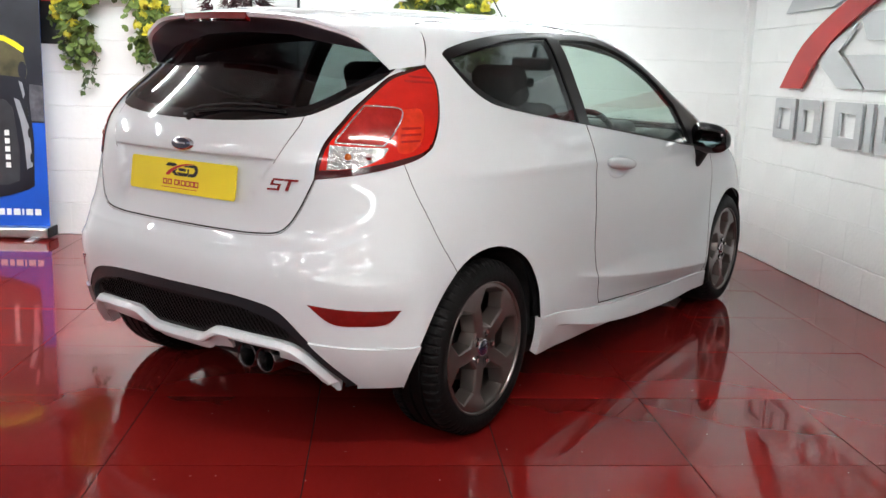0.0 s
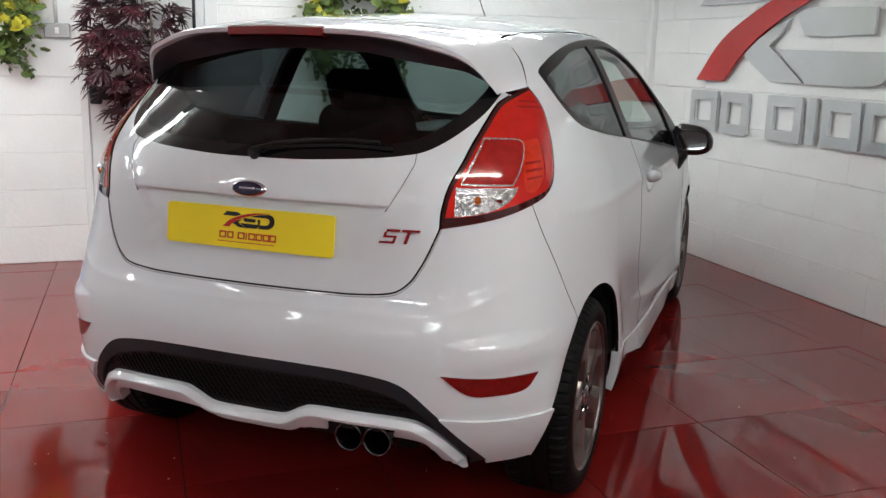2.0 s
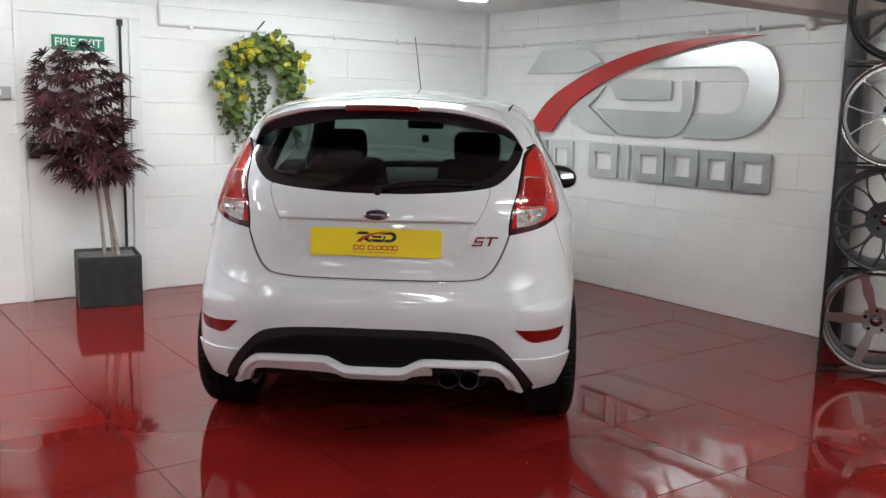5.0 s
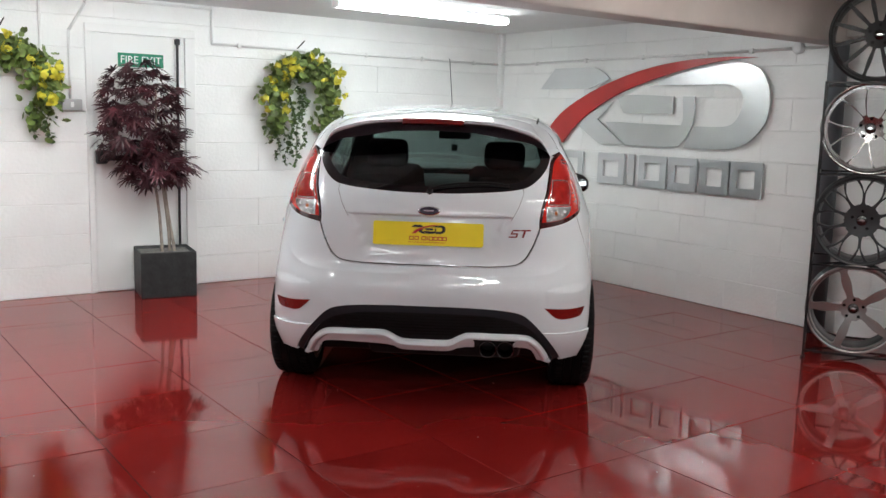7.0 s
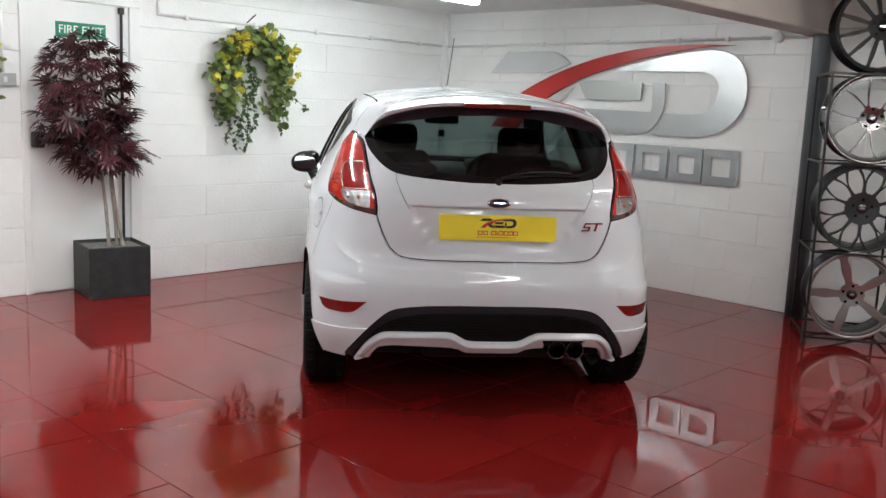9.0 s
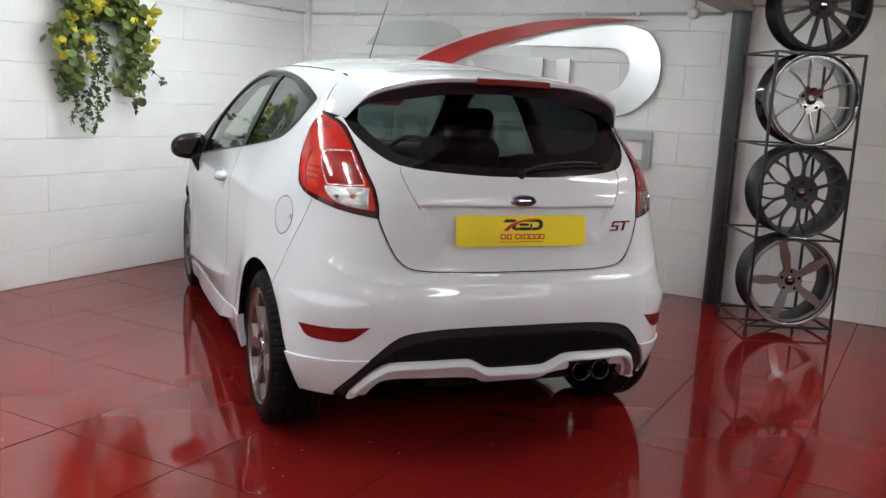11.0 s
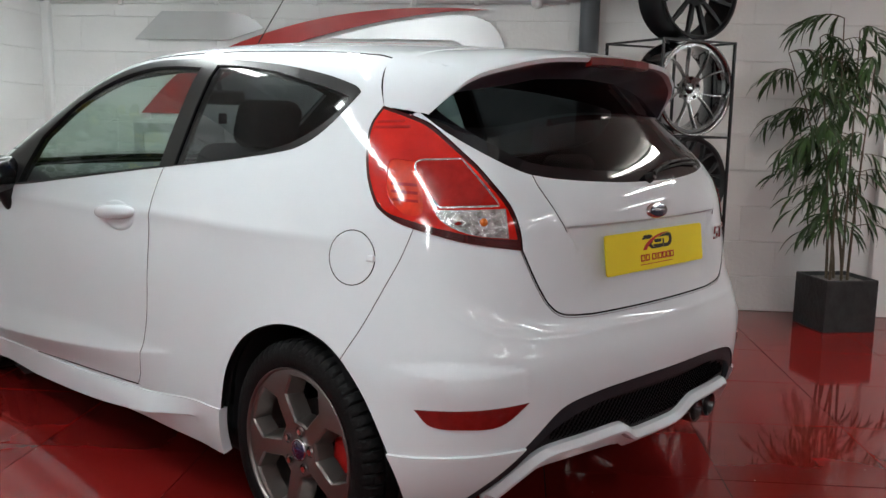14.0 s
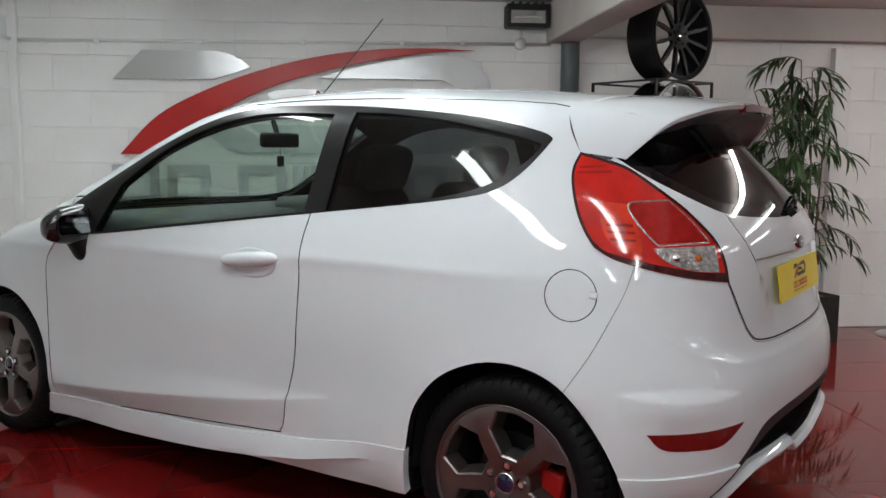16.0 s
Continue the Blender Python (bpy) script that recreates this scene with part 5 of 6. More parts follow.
# mirrors, aerial and cabin
def door_mirror(s, parent):
    """A gloss black mirror on a short foot."""
    bm = bmesh.new()
    bmesh.ops.create_uvsphere(bm, u_segments=28, v_segments=16, radius=1.0)
    for v in bm.verts:
        x, y, z = v.co
        v.co.x = (abs(x) ** 0.75) * (1 if x > 0 else -0.7) * 0.062
        v.co.y = (abs(y) ** 0.7) * math.copysign(1, y) * 0.098
        v.co.z = (abs(z) ** 0.75) * math.copysign(1, z) * (0.074 - 0.016 * y) - 0.010 * y
        v.co.y *= s
    bmesh.ops.transform(bm, matrix=Matrix.Translation((1.915, s * 0.900, 0.948)) @ Matrix.Rotation(math.radians(-6 * s), 4, "Z"), verts=bm.verts)
    bmesh.ops.recalc_face_normals(bm, faces=bm.faces)
    ob = part("door_mirror", bm, M_BLACKGLOSS, parent, "gloss black door mirror", True)
    foot = bmesh.new()
    rows = []
    for y, z, lx, lz in ((0.790, 0.850, 0.070, 0.055), (0.82, 0.850, 0.052, 0.060), (0.850, 0.868, 0.044, 0.062), (0.885, 0.915, 0.044, 0.040)):
        rows.append([foot.verts.new((1.930 + lx * math.cos(a) - 0.2 * (0.865 - y), s * y, z + lz * math.sin(a))) for a in np.linspace(0, math.tau, 12, endpoint=False)])
    for a, b in zip(rows, rows[1:]):
        for i in range(12):
            foot.faces.new((a[i], a[(i + 1) % 12], b[(i + 1) % 12], b[i]))
    bmesh.ops.recalc_face_normals(foot, faces=foot.faces)
    part("mirror_foot", foot, M_BLACK, ob, smooth=True)
    part("mirror_glass", prism([tuple(p) for p in outline([(-0.068, -0.026), (-0.062, 0.036), (0.0, 0.042), (0.064, 0.030), (0.070, -0.016), (0.042, -0.036), (-0.034, -0.038)], 4)], 0.002,
                               Matrix.Translation((1.865, s * 0.900, 0.945)) @ Matrix.Rotation(math.radians(7), 4, "Y") @ Matrix(((0, 0, -1, 0), (-1, 0, 0, 0), (0, 1, 0, 0), (0, 0, 0, 1)))), M_MIRROR, ob, "mirror glass")


M_MIRROR = material("mirror glass", (0.10, 0.105, 0.11), 0.02, metal=1.0)
for s, d in zip((1, -1), doors):
    door_mirror(s, d)
aerial = part("aerial", rod((1.405, 0, 1.468), (1.06, 0.01, 1.772), 0.0028, 8, 0.0018), M_BLACK, car, "thin black roof aerial")
part("aerial_base", spun([(0.024, -0.004), (0.022, 0.008), (0.010, 0.020), (0.004, 0.034)], 20, Matrix.Translation((1.42, 0, 1.462)) @ Matrix.Diagonal((1.6, 1, 1, 1))), M_BLACK, aerial, smooth=True)


def soft_box(lo, hi, r, m=None, squash=None):
    b = box(lo, hi)
    bmesh.ops.bevel(b, geom=list(b.edges), offset=r, segments=4, profile=0.5, affect="EDGES")
    if squash:
        for v in b.verts:
            v.co = squash(v.co)
    if m is not None:
        bmesh.ops.transform(b, matrix=m, verts=b.verts)
    return b


def seat(y):
    s = new("front_seat")
    s.parent = car
    tagged(s, "dark sports seat")
    part("cushion", soft_box((1.00, y - 0.25, 0.42), (1.50, y + 0.25, 0.60), 0.06), M_SEAT, s, smooth=True)
    lean = Matrix.Translation((1.02, y, 0.52)) @ Matrix.Rotation(math.radians(-20), 4, "Y")

    def waist(c):
        k = 1 - 0.35 * max(0, (c.z - 0.30) / 0.4) ** 1.5
        return Vector((c.x + 0.25 * abs(c.y) ** 2 * 3, c.y * k, c.z))
    part("backrest", soft_box((-0.07, -0.26, 0.0), (0.07, 0.26, 0.61), 0.06, lean, waist), M_SEAT, s, smooth=True)
    part("headrest", soft_box((-0.045, -0.125, 0.615), (0.055, 0.125, 0.785), 0.045, lean), M_SEAT, s, smooth=True)


seat(0.36)
seat(-0.36)
bench = part("rear_bench", soft_box((-0.06, -0.60, 0.0), (0.06, 0.60, 0.58), 0.05, Matrix.Translation((0.20, 0, 0.48)) @ Matrix.Rotation(math.radians(-22), 4, "Y")), M_SEAT, car, "dark rear bench", True)
for y in (0.33, -0.33):
    part("rear_headrest", soft_box((-0.04, -0.12, 0.53), (0.04, 0.12, 0.66), 0.035, Matrix.Translation((0.20, y, 0.48)) @ Matrix.Rotation(math.radians(-22), 4, "Y")), M_SEAT, bench, smooth=True)
part("rear_cushion", soft_box((0.15, -0.60, 0.40), (0.62, 0.60, 0.56), 0.05), M_SEAT, bench, smooth=True)
dash = part("dashboard", soft_box((1.70, -0.66, 0.60), (2.34, 0.66, 0.968), 0.08, None, lambda c: Vector((c.x, c.y * (1 - 0.12 * max(0, c.x - 1.9)), c.z + 0.018 * math.cos(c.y * 3.2) * (c.z > 0.7)))), M_DASH, car, "dark dashboard", True)
part("instrument_cowl", soft_box((1.66, -0.52, 0.90), (1.90, -0.20, 1.015), 0.04), M_DASH, dash, smooth=True)
part("centre_vent", box((1.70, -0.12, 0.83), (1.722, 0.12, 0.875), 0.006), M_BLACKGLOSS, dash)
ring = spun([(0.172 + 0.015 * math.cos(a), 0.015 * math.sin(a)) for a in np.linspace(0, math.tau, 10, endpoint=False)], 40, Matrix.Translation((1.56, -0.36, 0.90)) @ Matrix.Rotation(math.radians(-66), 4, "Y"), True)
wheel_ring = part("steering_wheel", ring, M_BLACK, car, "black steering wheel", True)
hub = spun([(0.0, 0.03), (0.06, 0.02), (0.075, -0.01)], 24, Matrix.Translation((1.56, -0.36, 0.90)) @ Matrix.Rotation(math.radians(-66), 4, "Y"))
part("airbag_cover", hub, M_BLACK, wheel_ring, smooth=True)
sb = bmesh.new()
for a in (0, 150, 210):
    m = Matrix.Translation((1.56, -0.36, 0.90)) @ Matrix.Rotation(math.radians(-66), 4, "Y")
    add_rod(sb, m @ Vector((0.05 * math.cos(math.radians(a + 90)), 0.05 * math.sin(math.radians(a + 90)), 0.005)), m @ Vector((0.165 * math.cos(math.radians(a + 90)), 0.165 * math.sin(math.radians(a + 90)), 0)), 0.014, 8)
part("wheel_spoke", sb, M_BLACK, wheel_ring)
mir = part("cabin_mirror", soft_box((-0.02, -0.115, -0.033), (0.02, 0.115, 0.033), 0.017, Matrix.Translation((1.66, -0.01, 1.283))), M_BLACK, car, "black interior mirror", True)
part("mirror_stem", rod((1.67, -0.01, 1.30), (1.70, -0.01, 1.37), 0.012), M_BLACK, mir)
part("hanging_tag", box((1.655, -0.032, 1.165), (1.660, 0.012, 1.212), 0.003), M_BLACK, mir, "dark hanging tag")
part("tag_cord", rod((1.657, -0.01, 1.21), (1.66, -0.01, 1.28), 0.0015, 5), M_BLACK, mir)


# ---- things on the walls ----
EAST = Matrix(((0, 0, -1, WX), (1, 0, 0, 0), (0, 1, 0, 0), (0, 0, 0, 1)))      # plan (y, z) laid on the sign wall, depth out of it
NORTH = Matrix(((1, 0, 0, 0), (0, 0, -1, WY), (0, 1, 0, 0), (0, 0, 0, 1)))     # plan (x, z) laid on the door wall


def wall_plate(points, depth, base, wall, bevel=0.0015):
    """A flat cut plate held off a wall."""
    return prism([tuple(p) for p in points], depth, wall @ Matrix.Translation((0, 0, base)), bevel)


def ring_plate(outer, inner, depth, base, wall):
    """A cut plate with a hole in it."""
    lo, hi = outer.min(0), outer.max(0)
    uv, tri = mesh_plan([(outer, True), (inner, True)], lo, hi, 0.2, 0.2)
    c = uv[tri].mean(1)
    tri = tri[inside(outer, c) & ~inside(inner, c)]
    bm = plate(uv, tri, lambda r: depth, depth)
    for v in bm.verts:
        if v.co.z < depth / 2:
            v.co.x /= 0.985
            v.co.y /= 0.985
    bmesh.ops.transform(bm, matrix=wall @ Matrix.Translation((0, 0, base)), verts=bm.verts)
    for f in bm.faces:
        f.smooth = False
    return bm


sign = empty("wall_emblem", (0, 0, 0), "large brushed steel emblem with a red arc on white wall", "sign")
for k, shape in EMBLEM.items():
    if k == "arc":
        part("red_arc", wall_plate(shape, 0.018, 0.028, EAST), M_REDSIGN, sign, "red arc plate")
    else:
        part("steel_" + k, wall_plate(shape, 0.016, 0.020, EAST), M_STEEL, sign)


def frame_shape(y0, y1, z0, z1, t, r=0.03):
    def rr(a0, a1, b0, b1, r):
        return outline([(a0, b0 + r), (a0, b1 - r), (a0 + r * 0.3, b1 - r * 0.3), (a0 + r, b1), (a1 - r, b1), (a1 - r * 0.3, b1 - r * 0.3), (a1, b1 - r), (a1, b0 + r), (a1 - r * 0.3, b0 + r * 0.3), (a1 - r, b0), (a0 + r, b0), (a0 + r * 0.3, b0 + r * 0.3)], 1)
    return rr(y0, y1, z0, z1, r), rr(y0 + t, y1 - t, z0 + t, z1 - t, r * 0.5)


# the company name below it, as plain steel shapes of the same size
ZL, ZH, ST = 0.872, 1.134, 0.062
name_sign = empty("wall_name_sign", (0, 0, 0), "row of plain brushed steel shapes under the emblem", "sign")
for y1, y0 in NAME_SLOTS:
    if y1 - y0 > 0.1:
        part("steel_box_outline", ring_plate(*frame_shape(y0, y1, ZL, ZH, ST, 0.012), 0.018, 0.016, EAST), M_STEEL, name_sign)
    else:
        part("steel_post", wall_plate([(y0, ZL), (y1, ZL), (y1, ZH), (y0, ZH)], 0.018, 0.016, EAST), M_STEEL, name_sign)

# fire door
door_1 = tagged(new("door_1"), "white fire door with black panic bar and bolt rod", "door", kind="structure")
part("door_leaf", box((-0.652, WY - 0.004, 0.006), (0.045, WY + 0.02, 1.946), 0.003), M_WHITE, door_1)
part("door_frame", add_box(add_box(box((-0.700, WY - 0.022, 0.0), (-0.655, WY + 0.02, 1.95), 0.004), (0.048, WY - 0.022, 0.0), (0.130, WY + 0.02, 1.95), 0.004), (-0.700, WY - 0.022, 1.95), (0.130, WY + 0.02, 2.014), 0.004), M_WHITE, door_1, "white painted frame")
part("bolt_rod", rod((-0.015, WY - 0.025, 0.03), (-0.015, WY - 0.025, 1.93), 0.010), M_IRON, door_1, "black bolt rod")
part("bolt_cap", box((-0.032, WY - 0.045, 1.895), (0.002, WY - 0.004, 1.94), 0.006), M_IRON, door_1)
part("panic_latch", box((-0.645, WY - 0.075, 0.985), (-0.575, WY - 0.004, 1.090), 0.012), M_IRON, door_1)
part("panic_bar", rod((-0.60, WY - 0.07, 1.03), (-0.03, WY - 0.07, 1.03), 0.020, 14), M_IRON, door_1, "black push bar")
part("bar_bracket", box((-0.055, WY - 0.08, 0.985), (0.0, WY - 0.004, 1.085), 0.010), M_IRON, door_1)
fire_sign = tagged(mesh("fire_exit_sign", box((-0.463, WY - 0.010, 1.712), (-0.119, WY - 0.0045, 1.813), 0.001), M_GREEN), "green fire exit sign with white capitals on the door", "sign")
text = bpy.data.curves.new("fire_exit_text", "FONT")
text.body, text.size, text.align_x, text.align_y, text.extrude = "FIRE EXIT", 0.078, "CENTER", "CENTER", 0.0006
text.materials.append(M_SIGNWHITE)
lettering = new("lettering", text)
lettering.matrix_basis = Matrix.Translation((-0.291, WY - 0.0108, 1.762)) @ Matrix.Rotation(math.radians(90), 4, "X") @ Matrix.Diagonal((0.96, 1.0, 1, 1))
lettering.parent = fire_sign


# conduits and boxes
def conduit(points, label="thin white painted cable conduit fixed along the wall", r=0.0105):
    bm = bmesh.new()
    for a, b in zip(points, points[1:]):
        add_rod(bm, a, b, r, 10)
    for p in points[1:-1]:
        bmesh.ops.create_uvsphere(bm, u_segments=10, v_segments=6, radius=r * 1.05, matrix=Matrix.Translation(p))
    ob = tagged(mesh("cable_conduit", bm, M_WHITE, smooth=True), label, "conduit")
    return ob


def clips(owner, places, wall_axis):
    for p in places:
        d = Vector((0.012, 0.016, 0.018)) if wall_axis == "x" else Vector((0.016, 0.012, 0.018))
        part("conduit_clip", box(Vector(p) - d, Vector(p) + d, 0.004), M_WHITE, owner)


EX, NY = WX - 0.013, WY - 0.013
c1 = conduit([(EX, 6.99, 1.915), (EX, 3.56, 1.945)])
clips(c1, [(EX, y, 1.945 - (y - 3.56) * 0.0088) for y in (6.5, 5.85, 5.2, 4.55, 4.15)], "x")
c2 = conduit([(0.27, NY, 2.205), (0.27, NY, 1.925), (3.20, NY, 1.920)])
clips(c2, [(x, NY, 1.922) for x in (0.5, 1.1, 1.7, 2.3, 2.9)], "y")
c3 = conduit([(-0.81, NY, 1.46), (-0.81, NY, 1.95), (-0.69, NY, 2.15), (-0.69, NY, 2.205)])
c4 = conduit([(-1.005, NY, 1.42), (-1.005, NY, 2.205)])
c5 = conduit([(-0.95, NY, 1.41), (-0.87, NY, 1.413)])
c6 = conduit([(-0.69, NY, 2.19), (0.27, NY, 2.19)])
for lo, hi in (((-0.877, WY - 0.045, 1.376), (-0.735, WY - 0.002, 1.458)), ((-1.05, WY - 0.04, 1.378), (-0.945, WY - 0.002, 1.452))):
    sock = tagged(mesh("switch_box", box(lo, hi, 0.006), M_SWITCH := material("grey metal box", (0.42, 0.42, 0.42), 0.4, metal=0.3, mottle=0.08)), "grey metal switch box on the white wall", "switch", "switch boxes")
    part("rocker", box(((lo[0] + hi[0]) / 2 - 0.012, lo[1] - 0.006, lo[2] + 0.022), ((lo[0] + hi[0]) / 2 + 0.012, lo[1] + 0.002, hi[2] - 0.022), 0.003), M_WHITE, sock)
jb = tagged(mesh("junction_box", spun([(0.0, 0.045), (0.034, 0.045), (0.038, 0.038), (0.038, 0.0)], 24, EAST @ Matrix.Translation((3.765, 1.945, 0))), M_WHITE, smooth=True), "round white conduit junction box", "junction box")
conduit([(EX, 3.765, 1.97), (EX, 3.765, 2.05)])

# floodlight above the junction box
flood = empty("floodlight", (0, 0, 0), "black floodlight with clear glass fixed high on the wall", "light")
part("housing", box((WX - 0.15, 3.60, 2.035), (WX - 0.03, 3.88, 2.185), 0.015), M_IRON, flood)
part("reflector", box((WX - 0.156, 3.625, 2.06), (WX - 0.149, 3.855, 2.15), 0.003), M_CHROME, flood, "bright reflector")
part("lamp_tube", rod((WX - 0.163, 3.65, 2.10), (WX - 0.163, 3.83, 2.10), 0.006, 8), M_SIGNWHITE, flood)
part("front_frame", add_box(add_box(add_box(box((WX - 0.172, 3.60, 2.145), (WX - 0.15, 3.88, 2.185), 0.004), (WX - 0.172, 3.60, 2.035), (WX - 0.15, 3.88, 2.062), 0.004), (WX - 0.172, 3.60, 2.062), (WX - 0.15, 3.626, 2.145), 0.004), (WX - 0.172, 3.854, 2.062), (WX - 0.15, 3.88, 2.145), 0.004), M_IRON, flood)
for y in (3.63, 3.68, 3.73, 3.78, 3.83):
    part("cooling_fin", box((WX - 0.14, y, 2.183), (WX - 0.04, y + 0.012, 2.205), 0.002), M_IRON, flood)
part("bracket", box((WX - 0.035, 3.70, 2.06), (WX, 3.78, 2.14), 0.004), M_IRON, flood)

tagged(mesh("steel_column", spun([(0.0, 0.0), (0.062, 0.0), (0.062, BEAM_Z + 0.003)], 40, Matrix.Translation((3.186, 3.435, 0))), M_GREY, smooth=True), "dark grey painted round column beside the wheel rack", "column", kind="structure")
tagged(mesh("trim_pilaster", box((WX - 0.06, 1.455, 0.0), (WX + 0.01, 1.585, 1.955), 0.006), M_WHITE), "white boxed-in pipe on the wall", "trim", kind="structure")
tagged(mesh("trim_corner", box((WX - 0.05, WY - 0.05, 0.0), (WX + 0.01, WY + 0.01, CEIL - 0.002), 0.012), M_WHITE), "white corner pipe casing", "trim", kind="structure")


# ---- rack of wheels ----
RACK = Matrix.Translation((2.617, 2.853, 0)) @ Matrix.Rotation(math.radians(-149.2), 4, "Z")   # x out of its front, y along it
LEVELS = (0.045, 0.583, 1.128, 1.668)
rack = empty("wheel_rack", RACK, "black iron rod rack that holds four alloy wheels", "rack")
H = 0.26
for x, y in ((0, H), (0, -H), (-0.52, H), (-0.52, -H)):
    part("upright", box((x - 0.007, y - 0.007, 0.012), (x + 0.007, y + 0.007, LEVELS[-1] + 0.007)), M_IRON, rack)
    part("foot", rod((x, y, 0), (x, y, 0.014), 0.014, 10), M_IRON, rack)
for z in LEVELS:
    for a, b in (((-0.007, -H), (0.007, H)), ((-0.527, -H), (-0.513, H)), ((-0.52, -H - 0.007), (0, -H + 0.007)), ((-0.52, H - 0.007), (0, H + 0.007))):
        part("crossbar", box((min(a[0], b[0]), min(a[1], b[1]), z - 0.006), (max(a[0], b[0]), max(a[1], b[1]), z + 0.006)), M_IRON, rack)
    part("brace", rod((0, -H, z), (-0.52, H, z), 0.006, 6), M_IRON, rack)


def display_wheel(z, label, mat, spokes, dish, lip_mat, edge_mat=None, holes=5, deep=0.22):
    """A bare alloy wheel that stands on a shelf with its face to the front."""
    w = empty("alloy_wheel", RACK @ Matrix.Translation((-0.02, 0, z)) @ Matrix.Rotation(math.radians(90), 4, "Y") @ Matrix.Rotation(math.radians(90), 4, "Z"), label, "wheel", "wheels on the rack")
    R = 0.272
    part("barrel", spun([(R - 0.004, -0.004), (R, 0.002), (R - 0.004, 0.006), (R - 0.016, 0.002), (R - 0.022, -0.016), (R - 0.034, -0.05), (R - 0.040, -deep + 0.03), (R - 0.012, -deep), (R, -deep + 0.004), (R - 0.004, -deep + 0.014), (R - 0.026, -deep + 0.03), (R - 0.030, -0.06), (R - 0.012, -0.02)], 72, closed=True),
         lip_mat, w, smooth=True)
    if edge_mat:
        part("lip", spun([(R + 0.001, -0.004), (R + 0.0015, 0.004), (R - 0.003, 0.0085), (R - 0.015, 0.005), (R - 0.021, -0.014)], 72), edge_mat, w, "polished lip", True)
    uv, tri = rim_face(spokes, R - 0.018)
    part("spokes", plate(uv, tri, lambda r: -0.012 - dish * max(0.0, 1 - r / 0.22) ** 1.5, 0.026), mat, w).data.set_sharp_from_angle(angle=math.radians(25))
    part("hub_cap", spun([(0.0, 0.006 - dish), (0.026, 0.004 - dish), (0.031, -dish), (0.032, -0.03 - dish)], 28), M_BLACKGLOSS, w, "dark centre cap", True)
    part("cap_badge", spun([(0.0, 0.0075 - dish), (0.016, 0.0068 - dish)], 20, Matrix.Diagonal((1, 0.5, 1, 1))), M_CHROME, w)
    for i in range(holes):
        a = i * math.tau / holes + 0.3
        part("bolt_hole", rod((0.056 * math.cos(a), 0.056 * math.sin(a), -0.04 - dish), (0.056 * math.cos(a), 0.056 * math.sin(a), -0.0085 - dish * 0.62), 0.009, 10), M_SHUT, w)
    return w


def gaps(n, r0, r1, half_in, half_out, start=0.0, bow=0.0):
    base = polar([(r0, -half_in), (r0 * 0.94, 0), (r0, half_in), ((r0 + r1) / 2, (half_in + half_out) / 2 + bow), (r1 * 0.97, half_out), (r1, half_out * 0.6), (r1 * 1.005, 0), (r1, -half_out * 0.6), (r1 * 0.97, -half_out), ((r0 + r1) / 2, -(half_in + half_out) / 2 - bow)], 4)
    return [turned(base, i * math.tau / n + math.radians(start)) for i in range(n)]


M_HYPER = material("hyper silver", (0.30, 0.296, 0.292), 0.27, metal=1.0, coat=0.2, mottle=0.04, mottle_scale=12)
M_GLOSSWHEEL = material("black wheel lacquer", (0.007, 0.007, 0.008), 0.42, spec=0.25, mottle=0.1)
M_GUN = material("satin gunmetal", (0.045, 0.047, 0.050), 0.40, metal=0.6, mottle=0.08, mottle_scale=14)
M_SILVERPINK = material("warm silver alloy", (0.36, 0.343, 0.335), 0.30, metal=0.95, coat=0.3, mottle=0.05, mottle_scale=10)
display_wheel(LEVELS[0] + 0.278, "warm silver five-spoke alloy wheel on the lowest shelf", M_SILVERPINK, gaps(5, 0.080, 0.245, 22, 30.5, 0), 0.03, M_GUN, M_SILVERPINK)
display_wheel(LEVELS[1] + 0.278, "satin gunmetal mesh-spoke alloy wheel on the rack", M_GUN, gaps(10, 0.106, 0.247, 12.5, 7.2, 0, 4.4) + gaps(10, 0.174, 0.247, 0.9, 7.0, 18), 0.025, M_GUN)
display_wheel(LEVELS[2] + 0.278, "bright silver ten-spoke alloy wheel on the rack", M_HYPER, gaps(5, 0.076, 0.236, 26, 16.6, 9) + gaps(5, 0.090, 0.236, 7, 16.6, 45), 0.045, M_BLACKGLOSS, M_HYPER)
display_wheel(LEVELS[3] + 0.278, "gloss black multi-spoke alloy wheel on top of the rack", M_GLOSSWHEEL, gaps(12, 0.085, 0.245, 8.5, 12.8, 0), 0.035, M_GLOSSWHEEL)


# ---- plants ----
def leaf(length, width, droop, n=5):
    """One pointed leaf along x, folded along its rib, drooping to its tip."""
    vs, fs = [], []
    for i in range(n + 1):
        u = i / n
        w = width * (math.sin(math.pi * min(1, u * 0.92 + 0.05)) ** 0.8) * (1 - u * 0.25) if i < n else 0.0005
        x, z = length * u * (1 - 0.12 * u * droop), -droop * length * 0.45 * u * u
        vs += [(x, -w / 2, z + w * 0.18), (x, 0, z), (x, w / 2, z + w * 0.18)]
    for i in range(n):
        a = 3 * i
        fs += [(a, a + 1, a + 4, a + 3), (a + 1, a + 2, a + 5, a + 4)]
    return vs, fs


